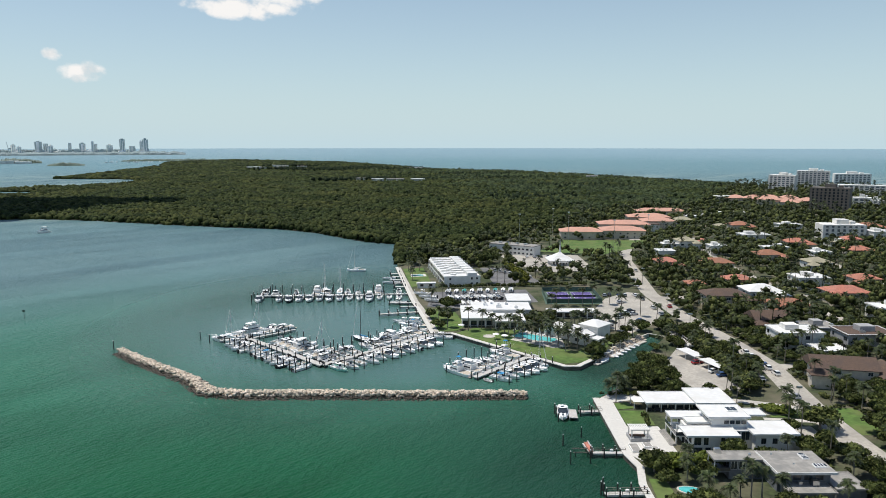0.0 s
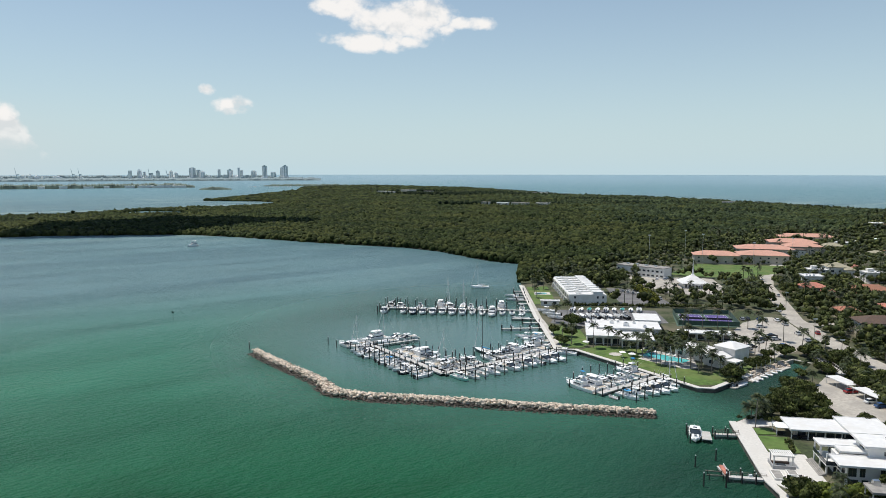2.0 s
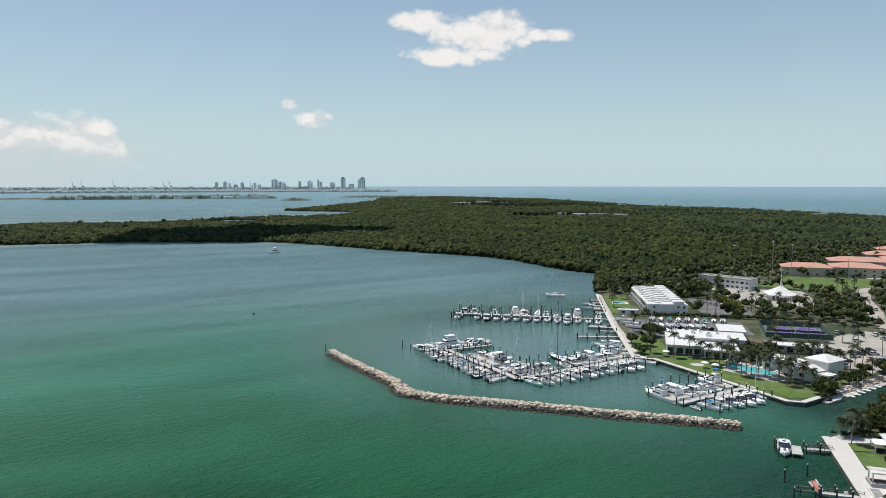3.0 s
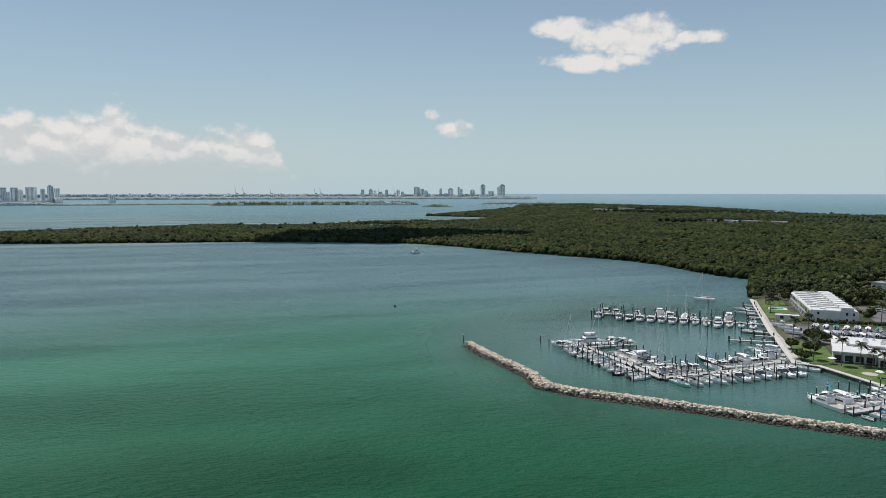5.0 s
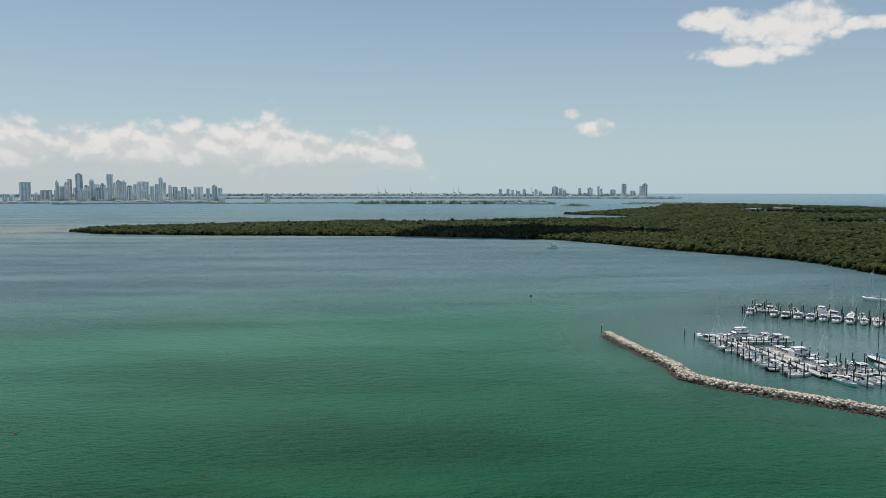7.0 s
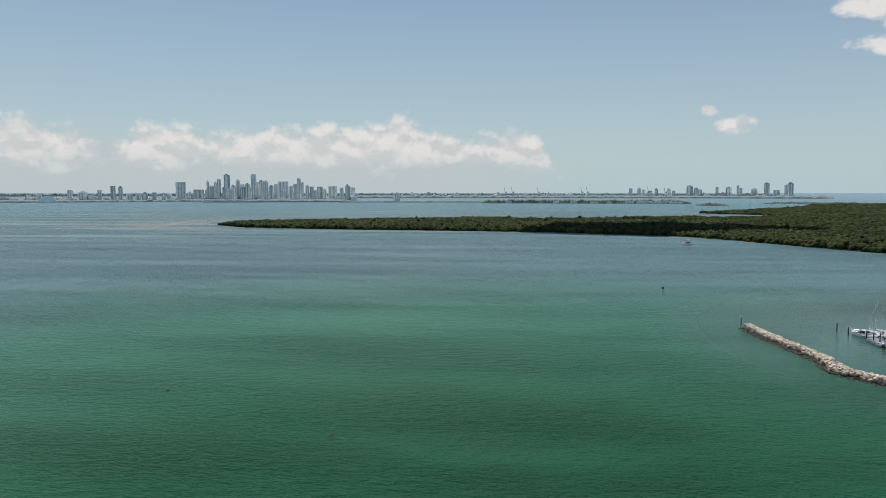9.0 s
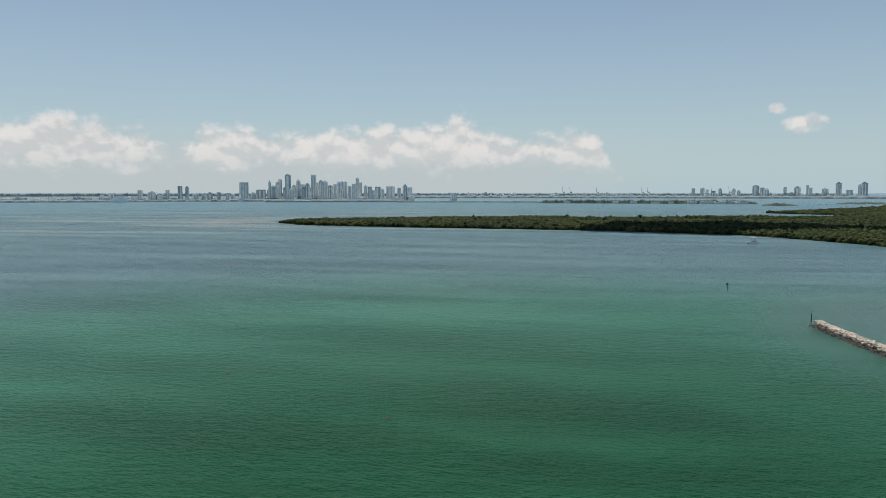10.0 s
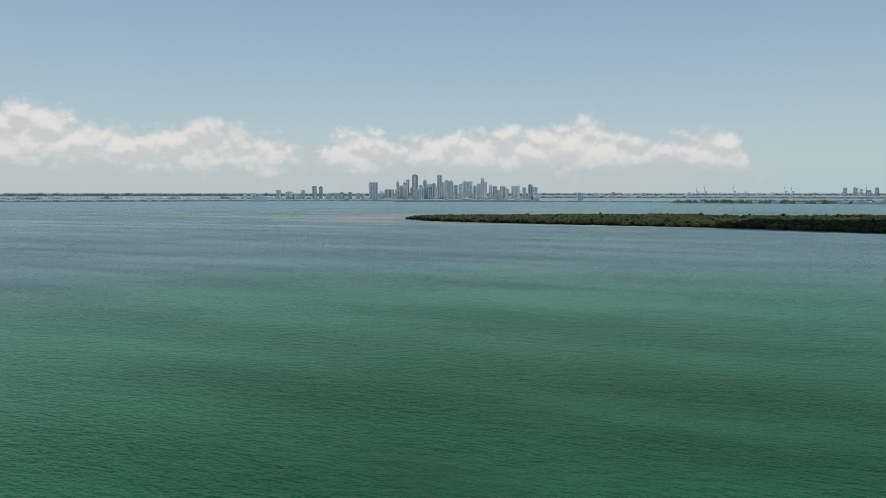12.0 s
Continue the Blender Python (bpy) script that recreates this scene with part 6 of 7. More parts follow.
for x, y in ((59.0, 254.0), (67.0, 263.4), (82.0, 281.0)):
    fd = thing("floating_dock", x, y, 0, 47, "small pale floating dock in the canal", "dock", "docks")
    part("deck", Geo().box(-3.0, 3.0, -1.0, 1.0, 0.1, 0.5), "concrete", fd)
single("sea_wall", Geo().prism(strip([(83.2, 286.6), (88.2, 291.4), (93.4, 286.4)], 0.8), -1, 1.5), "concrete", "pale concrete wall at the head of the canal", "sea wall", kind="structure")

fb = thing("footbridge", 97.5, 280, 1.2, 92, "grey wooden footbridge with railings", "bridge")
part("deck", Geo().box(-11, 11, -1.6, 1.6, 1.0, 1.25), "deck", fb)
for s in (-1, 1):
    part("handrail", Geo().box(-11, 11, s * 1.6 - 0.07, s * 1.6 + 0.07, 2.15, 2.3), "deck", fb)
    for k in range(12):
        part("baluster", Geo().box(-11 + k * 2 - 0.06, -11 + k * 2 + 0.06, s * 1.6 - 0.06, s * 1.6 + 0.06, 1.2, 2.2), "deck", fb)
for x in (-9, 0, 9):
    part("pier", Geo().box(x - 0.4, x + 0.4, -1.3, 1.3, -0.4, 1.0), "concrete", fb)
for x, y in ((93.6, 256.0), (97.4, 243.0)):
    cp = thing("carport", x, y, 1.27, 18, "white flat-roofed open carport on posts", "carport", "carports")
    part("roof", Geo().box(-2.4, 2.4, -5.5, 5.5, 2.5, 2.72), "white", cp)
    for sx in (-2.2, 2.2):
        for sy in (-5.2, 0, 5.2):
            part("post", Geo().tube((sx, sy, 0), (sx, sy, 2.5), 0.08, 0.08, 6), "frame", cp)


# ---- townhouses, church, school, larger blocks ----
for k in range(8):
    a = radians(9.2)
    u = -27.5 + k * 7.85
    tx, ty = 6 - math.sin(a) * u, 422 + math.cos(a) * u
    th = thing("townhouse", tx, ty, 1.2, 9.2, "white townhouse in a row with a flat white roof", "house", "townhouses")
    part("wall", Geo().box(-10.5, 10.5, -3.85, 3.85, -0.4, 6.0), "stucco", th)
    part("roof", Geo().box(-10.2, 10.2, -3.7, 3.7, 6.0, 6.25), "white", th)
    part("party_wall", Geo().add([(-11.4, 3.65, 0), (-9.4, 3.65, 7.0), (10.6, 3.65, 7.0), (10.6, 3.65, 0), (-11.4, 3.95, 0), (-9.4, 3.95, 7.0), (10.6, 3.95, 7.0), (10.6, 3.95, 0)],
                                 [(0, 3, 2, 1), (4, 5, 6, 7), (0, 1, 5, 4), (1, 2, 6, 5), (2, 3, 7, 6), (3, 0, 4, 7)]), "stucco", th)
    part("roof_room", Geo().box(3.0, 8.5, -3.6, 2.2, 6.25, 7.7), "white", th)
    part("roof_room", Geo().box(-6.0, -3.0, -1.2, 1.6, 6.25, 6.9), "white", th)
    for z in (0.3, 3.4):
        for y in (-1.8, 1.6):
            window(th, -10.5, y, z, 270, 2.4, 2.1, True)
    if k == 0:
        for x in (-7, 5.5, 8.5):
            for z in (1.0, 4.0):
                window(th, x, -3.85, z, 0, 1.0, 1.3, True)
BLOCKED.append([(-12, 456), (16, 459), (25, 392), (-2, 387)])

w2 = thing("office_block", 53, 512, 1.2, -33, "long two-storey pale grey block with a flat roof", "building")
part("wall", Geo().box(-18, 18, -6, 6, -0.4, 6.8), "stucco", w2)
roof_slab(w2, -18.3, 18.3, -6.3, 6.3, 7.2, "greyroof")
facade(w2, 36, 12, 2, 3, True, 3.2)
for k in range(4):
    part("air_conditioner", Geo().box(-13 + k * 7, -11 + k * 7, -1, 1, 7.2, 8.3, 0.1), "metal", w2, "grey rooftop air conditioner")
BLOCKED.append([(33, 520), (66, 496), (74, 506), (42, 532)])

ch = thing("church", 79, 468, 1.2, 4, "white church with a tent-shaped roof and a slim spire", "church")
BLOCKED.append([(65, 454), (93, 454), (93, 482), (65, 482)])
part("wall", Geo().box(-9, 9, -9, 9, -0.4, 3.6), "stucco", ch)
ring = [[(s * r * x, s * r * y, z) for x, y in ((-1, -1), (0, -1.02), (1, -1), (1.02, 0), (1, 1), (0, 1.02), (-1, 1), (-1.02, 0))] for s, r, z in ((1, 11.5, 3.5), (1, 11.5, 3.8), (1, 6.5, 6.0), (1, 1.9, 8.6), (1, 0.8, 9.6), (1, 0.4, 13.5), (1, 0.08, 20))]
part("roof", Geo().loft(ring), "white", ch)
for k in range(6):
    window(ch, -7.5 + k * 3, -9, 0.4, 0, 2.0, 2.6, True)
ch.scale = (0.74, 0.74, 0.85)
part("porch", Geo().box(-4, 4, -14, -11, 2.9, 3.2), "white", ch)
for x in (-3.6, 3.6):
    part("porch_post", Geo().box(x - 0.2, x + 0.2, -13.8, -13.4, -0.2, 2.9), "stucco", ch)

for i, (x, y, w, d, h) in enumerate(((118, 598, 34, 18, 6.4), (155, 604, 36, 24, 6.8), (165, 640, 44, 22, 8.0), (205, 668, 30, 20, 7.6), (205, 700, 40, 22, 8.2), (240, 772, 52, 18, 7.0))):
    sc = thing("school_block", x, y, 1.2, -4, "cream school block with a wide pale terracotta roof", "school", "school blocks")
    part("wall", Geo().box(-w / 2, w / 2, -d / 2, d / 2, -0.4, h), "cream", sc)
    part("roof", Geo().hip(w + 2, d + 2, h, 3.0), "pinktile", sc)
    facade(sc, w, d, 2, i, True, 6.0, sides=(0,))
    BLOCKED.append([(x - w / 2 - 2, y - d / 2 - 2), (x + w / 2 + 2, y - d / 2 - 2), (x + w / 2 + 2, y + d / 2 + 2), (x - w / 2 - 2, y + d / 2 + 2)])
for i, (x, y, w, d, turn) in enumerate(((392, 938, 22, 18, -20), (408, 922, 24, 20, 25), (424, 905, 22, 18, -20), (440, 889, 24, 20, 25), (455, 876, 20, 18, -20), (412, 884, 26, 18, -38), (430, 870, 26, 18, -38), (430, 925, 22, 20, 10), (448, 908, 22, 20, -20))):
    rc = thing("condominium_block", x, y, 1.2, turn, "low residential block with a pink clay tiled roof", "building", "tiled blocks")
    part("wall", Geo().box(-w / 2, w / 2, -d / 2, d / 2, -0.4, 8.5 + i % 3), "cream", rc)
    part("roof", Geo().hip(w + 3, d + 3, 8.5 + i % 3, 4.0), "pinktile", rc)
    facade(rc, w, d, 3, i, True, 7.0, sides=(0,))
for i, (x, y, w, d, h) in enumerate(((386, 957, 28, 20, 9.0), (322, 787, 34, 12, 4.0), (292, 757, 24, 10, 4.0), (267, 744, 30, 12, 4.0), (190, 648, 20, 16, 6.5))):
    lb = thing("low_block", x, y, 1.2, -6, "low pale flat-roofed block among the trees", "building", "low blocks")
    part("wall", Geo().box(-w / 2, w / 2, -d / 2, d / 2, -0.4, h), "stucco", lb)
    roof_slab(lb, -w / 2 - .4, w / 2 + .4, -d / 2 - .4, d / 2 + .4, h + 0.4, "white" if i != 4 else "browntile")
    facade(lb, w, d, max(1, int(h / 3)), i, True, 5.0, sides=(0, 3))
    BLOCKED.append([(x - w / 2 - 2, y - d / 2 - 2), (x + w / 2 + 2, y - d / 2 - 2), (x + w / 2 + 2, y + d / 2 + 2), (x - w / 2 - 2, y + d / 2 + 2)])


def apartment(x, y, w, d, h, turn, wall, label, floor=3.3, top=True, bays=6, name="apartment_tower"):
    """A slab of flats: glazed storeys between white floor bands, vertical fins, a plant room on top."""
    ob = thing(name, x, y, 1.2, turn, label, "apartment building", "apartment towers")
    part("wall", Geo().box(-w / 2, w / 2, -d / 2, d / 2, -1, h), "shadeglass" if wall != "taupe" else "glass", ob)
    band = Geo().box(-w / 2 - 0.9, w / 2 + 0.9, -d / 2 - 0.9, d / 2 + 0.9, -0.6, 0.5).mesh("balcony", wall)
    for k in range(int(h / floor) + 1):
        b = part("balcony", band, "", ob)
        b.location = (0, 0, min(h, (k + 1) * floor))
    fin = Geo().box(-1.1, 1.1, -d / 2 - 1.1, d / 2 + 1.1, -1, h + 0.4).mesh("pier", wall)
    for k in range(bays + 1):
        p = part("pier", fin, "", ob)
        p.location = (-w / 2 + w * k / bays, 0, 0)
    if top:
        part("roof_room", Geo().box(-w * 0.16, w * 0.14, -d * 0.3, d * 0.3, h, h + 4.5), wall, ob)
        part("roof_room", Geo().box(w * 0.2, w * 0.32, -d * 0.2, d * 0.25, h, h + 3), wall, ob)
    a = radians(turn)
    BLOCKED.append([(x + sx * (w / 2 + 3) * math.cos(a) - sy * (d / 2 + 3) * math.sin(a), y + sx * (w / 2 + 3) * math.sin(a) + sy * (d / 2 + 3) * math.cos(a)) for sx, sy in ((-1, -1), (1, -1), (1, 1), (-1, 1))])
    return ob


apartment(567, 1172, 38, 24, 28, -38, "stucco", "white oceanfront apartment tower with balconies")
apartment(656, 1247, 50, 22, 32, -30, "stucco", "white oceanfront apartment tower with long balconies", bays=8)
apartment(762, 1312, 58, 20, 24, -20, "stucco", "wide white oceanfront apartment tower", bays=9)
apartment(640, 1075, 62, 18, 17, -24, "stucco", "broad white apartment block near the ocean", bays=9, top=False)
apartment(700, 1060, 44, 20, 18, -24, "stucco", "white apartment block near the ocean", bays=7)
apartment(446, 806, 38, 20, 30, -36, "taupe", "dark taupe apartment tower with vertical piers", bays=9)
apartment(518, 866, 18, 14, 14, -30, "stucco", "stepped white apartment block", bays=3)
apartment(540, 874, 16, 14, 10, -30, "stucco", "stepped white apartment block", bays=3)
apartment(338, 592, 32, 16, 12.5, -8, "stucco", "white four-storey apartment house among trees", bays=7, name="apartment_house")


# ---- far shores and city across the bay ----
def polar(az, r):
    return (-r * math.sin(radians(az)), r * math.cos(radians(az)))


def shore(name, az0, az1, r, depth, top, label, seed, mat="farland"):
    """A low wooded shore seen far off: a bank with an uneven tree line."""
    rng = random.Random(seed)
    n = int((az1 - az0) / 0.06)
    g1, rows = Geo(), []
    for k in range(n + 1):
        az = az0 + (az1 - az0) * k / n
        fade = min(1, k / 12, (n - k) / 12)
        h = top * (0.7 + 0.35 * rng.random() + 0.35 * noise.noise((az * 2.1, seed, 0))) * (0.25 + 0.75 * fade)
        a, b = polar(az, r), polar(az, r + depth)
        z = rise(r)
        rows.append([(*a, z - 3), (*polar(az, r + 8), z + h), (*polar(az, r + depth * 0.6), rise(r + depth * 0.6) + h * 1.15), (*b, z - 3 + rise(r + depth) - z)])
    g1.loft(rows)
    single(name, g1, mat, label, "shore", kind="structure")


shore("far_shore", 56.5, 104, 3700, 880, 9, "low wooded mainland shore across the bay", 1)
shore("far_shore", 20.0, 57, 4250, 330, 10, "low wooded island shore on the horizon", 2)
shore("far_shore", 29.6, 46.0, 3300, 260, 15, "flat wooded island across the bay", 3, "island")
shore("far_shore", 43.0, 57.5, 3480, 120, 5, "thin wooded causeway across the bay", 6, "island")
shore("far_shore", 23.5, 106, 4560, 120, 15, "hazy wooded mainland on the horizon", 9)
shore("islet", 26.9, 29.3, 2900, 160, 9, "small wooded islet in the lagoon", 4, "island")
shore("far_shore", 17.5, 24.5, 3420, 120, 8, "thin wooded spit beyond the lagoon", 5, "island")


CITY_MESH = {}


def city_tower(az, w, h, r, seed, group):
    rng = random.Random(seed)
    x, y = polar(az, r)
    z = rise(r)
    ob = thing("city_tower", x, y, z, az + rng.uniform(-18, 18), rng.choice(("pale grey high-rise tower across the bay", "blue-grey glass high-rise tower across the bay", "hazy grey high-rise tower across the bay")), "tower", group)
    h, d, tone_ = h - z, w * rng.uniform(0.7, 1.0), rng.randrange(5)
    w *= 0.93
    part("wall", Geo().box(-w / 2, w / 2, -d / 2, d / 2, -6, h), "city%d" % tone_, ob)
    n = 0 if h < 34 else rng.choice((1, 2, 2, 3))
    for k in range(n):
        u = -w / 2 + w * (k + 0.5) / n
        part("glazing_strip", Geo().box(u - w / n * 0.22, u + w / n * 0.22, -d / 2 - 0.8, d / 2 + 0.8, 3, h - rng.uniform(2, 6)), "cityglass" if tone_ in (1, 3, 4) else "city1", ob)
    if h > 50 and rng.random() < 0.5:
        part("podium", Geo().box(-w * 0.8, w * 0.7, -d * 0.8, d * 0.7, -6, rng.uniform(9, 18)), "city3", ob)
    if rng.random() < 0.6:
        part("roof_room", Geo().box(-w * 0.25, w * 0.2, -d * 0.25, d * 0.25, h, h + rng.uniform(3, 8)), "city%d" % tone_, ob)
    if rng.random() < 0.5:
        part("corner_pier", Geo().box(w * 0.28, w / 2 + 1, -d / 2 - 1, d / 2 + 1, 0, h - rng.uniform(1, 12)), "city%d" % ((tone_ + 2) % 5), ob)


for i, (az, w, h) in enumerate([(69.48, 46, 104), (68.81, 29, 48), (68.19, 47, 66), (67.53, 26, 66), (67.51, 12, 107), (67.23, 44, 84), (66.94, 15, 101), (66.70, 18, 122), (66.10, 29, 143), (65.28, 24, 114), (65.63, 24, 87),
                                (64.98, 30, 96), (64.57, 27, 93), (64.09, 27, 147), (63.87, 27, 105), (63.52, 21, 114), (63.17, 27, 108), (62.77, 27, 87), (62.39, 18, 96), (61.84, 57, 111), (61.24, 18, 87)]):
    city_tower(az, w, h, 3860 + (i % 4) * 40, i, "downtown towers")
for i, (az, w, h) in enumerate([(60.88, 24, 97), (60.61, 18, 127), (60.37, 15, 106), (59.96, 21, 88), (59.60, 21, 82), (58.97, 27, 82), (58.59, 18, 70), (57.95, 42, 85), (57.25, 21, 76), (56.77, 24, 88), (56.36, 24, 79), (66.34, 21, 75),
                                (65.84, 30, 69), (64.85, 36, 72), (64.33, 24, 78), (61.86, 36, 66), (59.31, 18, 63)]):
    city_tower(az, w, h, 3840 + (i % 4) * 40, i + 50, "downtown towers")
for i, (az, w, h) in enumerate([(76.97, 22, 62), (76.12, 36, 51), (75.05, 20, 63), (74.16, 20, 83), (73.66, 20, 77), (73.05, 29, 43), (72.47, 26, 48), (71.99, 26, 46), (71.34, 20, 51), (70.69, 20, 48), (70.30, 18, 43), (75.61, 28, 40),
                                (79.53, 19, 40), (78.91, 22, 46), (52.83, 31, 48)]):
    city_tower(az, w, h, 3860, i + 90, "waterfront towers")
for i, (az, w, h) in enumerate([(34.12, 21, 75), (33.47, 21, 75), (33.13, 18, 68), (32.69, 21, 61), (32.21, 18, 72), (31.27, 21, 72), (30.91, 21, 61), (29.74, 32, 89), (29.31, 21, 79), (29.01, 25, 68), (27.79, 18, 82), (26.98, 31, 79),
                                (26.33, 14, 92), (26.13, 17, 78), (25.21, 35, 71), (24.37, 28, 103), (23.71, 35, 65), (23.07, 17, 92), (22.79, 28, 102)]):
    city_tower(az, w, h, 4420 + (i % 3) * 30, i + 120, "beach towers")
rng = random.Random(77)
for i in range(60):
    az = rng.uniform(25, 56)
    city_tower(az, rng.uniform(14, 40), rise(4450) + rng.uniform(8, 24), 4440, i + 160, "low city blocks")
for i in range(80):
    az = rng.uniform(56, 104)
    city_tower(az, rng.uniform(15, 50), rise(3900) + rng.uniform(9, 20), 3890, i + 220, "low city blocks")
# stadium with a white arched roof
x, y = polar(78.4, 3690)
st = thing("arena", x, y, rise(3690), 78, "white arched arena roof across the bay", "arena")
part("roof", Geo().loft([[(-34, u, 14), (-20, u, 27), (0, u, 32), (20, u, 27), (34, u, 14)] for u in (-20, 20)]), "gel", st)
part("wall", Geo().box(-34, 34, -20, 20, -5, 14), "city3", st)
# port cranes
for i, az in enumerate((43.97, 43.39, 41.32, 37.87, 37.43, 32.75, 31.51)):
    x, y = polar(az, 4300)
    cr = thing("port_crane", x, y, rise(4300), az, "tall harbour crane on the horizon", "crane", "port cranes")
    part("leg", Geo().box(-4, -2, -3, 3, 0, 34).box(4, 6, -3, 3, 0, 34), "city0", cr)
    part("boom", Geo().tube((-4, 0, 36), (-9, 0, 68), 1.3, 0.8, 5), "city0", cr)
    part("house", Geo().box(-4, 8, -3, 3, 32, 37), "city2", cr)
# causeway bridge in front of the city
cb = thing("causeway_bridge", 0, 0, 0, 0, "long low causeway bridge on piers across the bay", "bridge")
ends = [polar(56.0 + k * 1.0, 3560) for k in range(13)]
part("deck", Geo().prism(strip(ends, 14), 6.5 + rise(3560), 9 + rise(3560)), "city3", cb)
for k in range(60):
    x, y = polar(56.0 + k * 0.2, 3560)
    part("pier", Geo().box(x - 2, x + 2, y - 4, y + 4, -1, 6.5 + rise(3560)), "city0", cb)
# white buildings on the island across the bay and a far marina
rng = random.Random(12)
for i in range(16):
    x, y = polar(rng.uniform(30.5, 44), 3290 + rng.uniform(0, 20))
    w, d, h = rng.uniform(18, 48), rng.uniform(12, 24), rng.uniform(7, 12)
    wb = thing("waterfront_building", x, y, rise(3340), rng.uniform(20, 50), "low white building on the wooded island", "building", "island buildings")
    part("wall", Geo().box(-w / 2, w / 2, -d / 2, d / 2, -2, h), "stucco", wb)
    part("roof", Geo().box(-w / 2 - 1, w / 2 + 1, -d / 2 - 1, d / 2 + 1, h, h + 1), "city4", wb)
for i in range(22):
    x, y = polar(rng.uniform(18.5, 25.5), 3290 + rng.uniform(-50, 40))
    mb = thing("far_boat", x, y, rise(3290), rng.uniform(0, 180), "tiny white boat in the far lagoon marina", "boat", "far boats")
    rings, rail = hull_geo(13, 4, 1.6)
    part("hull", Geo().loft(rings), "gel", mb)
    part("cabin", cabin_geo(-4, 3, 3, 1.5, 4.2), "gel", mb)
# low white buildings showing in the forest
for i, (x, y, w) in enumerate(((-134, 1445, 22), (-98, 1440, 34), (-52, 1436, 26), (-172, 1470, 16), (-560, 2150, 40), (-500, 2180, 30), (-600, 2230, 36), (-450, 2240, 30), (-530, 2300, 50), (-110, 2150, 36), (-70, 2110, 30), (330, 1560, 24))):
    hb = thing("forest_building", x, y, 0.4, -10, "pale low building rising out of the forest", "building", "forest buildings")
    high = 9.2 if y < 1500 else 8.0 + i % 3
    part("wall", Geo().box(-w / 2, w / 2, -7, 7, 0, high), "stucco", hb)
    part("roof", Geo().box(-w / 2 - 1, w / 2 + 1, -8, 8, high, high + 0.7), "greyroof" if i % 2 else "white", hb)
    facade(hb, w, 14, 3, i, True, 4.0, h0=0.6, sides=(0,), ww=3.0, wh=1.9, sh=2.9)


# ---- trees ----
def leaf_crown(seed, n_blobs, n_leaves, r=4.2, h=3.2, leaf=1.0):
    """A broad uneven crown: lumpy masses with loose leaf clumps standing off them."""
    rng = np.random.default_rng(seed)
    vs, fs, o = [], [], 0
    cs = []
    for k in range(n_blobs):
        a, q = rng.uniform(0, 6.283), np.sqrt(rng.random()) * 0.62
        c = np.array([math.cos(a) * q * r, math.sin(a) * q * r, h * (0.75 + 0.7 * (1 - q) * rng.random())])
        s = r * rng.uniform(0.28, 0.42)
        tv, tf = dome(1, seed * 31 + k, 0.25, -0.8)
        vs.append(tv * np.array([s, s, s * 0.72]) + c)
        fs.append(tf + o)
        o += len(tv)
        cs.append((c, s))
    for k in range(n_leaves):
        c, s = cs[rng.integers(len(cs))]
        d = rng.normal(size=3)
        d[2] = abs(d[2]) * 0.9 - 0.25
        d /= np.linalg.norm(d)
        p = c + d * np.array([s, s, s * 0.72]) * rng.uniform(0.9, 1.32)
        a, b = rng.normal(size=3), rng.normal(size=3)
        a = a / np.linalg.norm(a) * rng.uniform(0.25, 0.58) * leaf
        b = b / np.linalg.norm(b) * rng.uniform(0.25, 0.58) * leaf
        vs.append(np.array([p - a, p + b, p + a, p - b * 0.7 + d * 0.2]))
        fs.append(np.array([[0, 1, 2], [0, 2, 3]]) + o)
        o += 4
    return np.concatenate(vs), np.concatenate(fs)


def trunk_geo(seed, top=3.0, r=0.28):
    rng = random.Random(seed)
    g1 = Geo()
    g1.tube((0, 0, -0.2), (0.15, 0.1, top * 0.55), r, r * 0.75, 7)
    for k in range(5):
        a = k * 1.26 + rng.uniform(-0.3, 0.3)
        q = rng.uniform(1.4, 2.4)
        g1.tube((0.15, 0.1, top * 0.5), (math.cos(a) * q, math.sin(a) * q, top * rng.uniform(1.0, 1.3)), r * 0.5, r * 0.2, 5)
    return g1


TREES = []
for k in range(6):
    v, f = leaf_crown(k + 1, 13, 1500, 3.6 + 0.35 * (k % 3), 3.0 + 0.4 * (k % 2), 0.72)
    TREES.append((trunk_geo(k).mesh("trunk", "bark"), big_mesh("crown", v, f, "leaves", False)))
BROAD = ("dense dark green garden tree", "broad leafy shade tree in a garden", "rounded dark green broadleaf tree")


def broad_tree(x, y, s, rng, z=1.2, label=""):
    k = rng.randrange(len(TREES))
    ob = thing("broadleaf_tree", x, y, z, rng.uniform(0, 360), label or BROAD[k % 3], "tree", "village trees")
    ob.scale = (s, s, s * rng.uniform(0.85, 1.15))
    part("trunk", TREES[k][0], "", ob)
    part("crown", TREES[k][1], "", ob)
    return ob


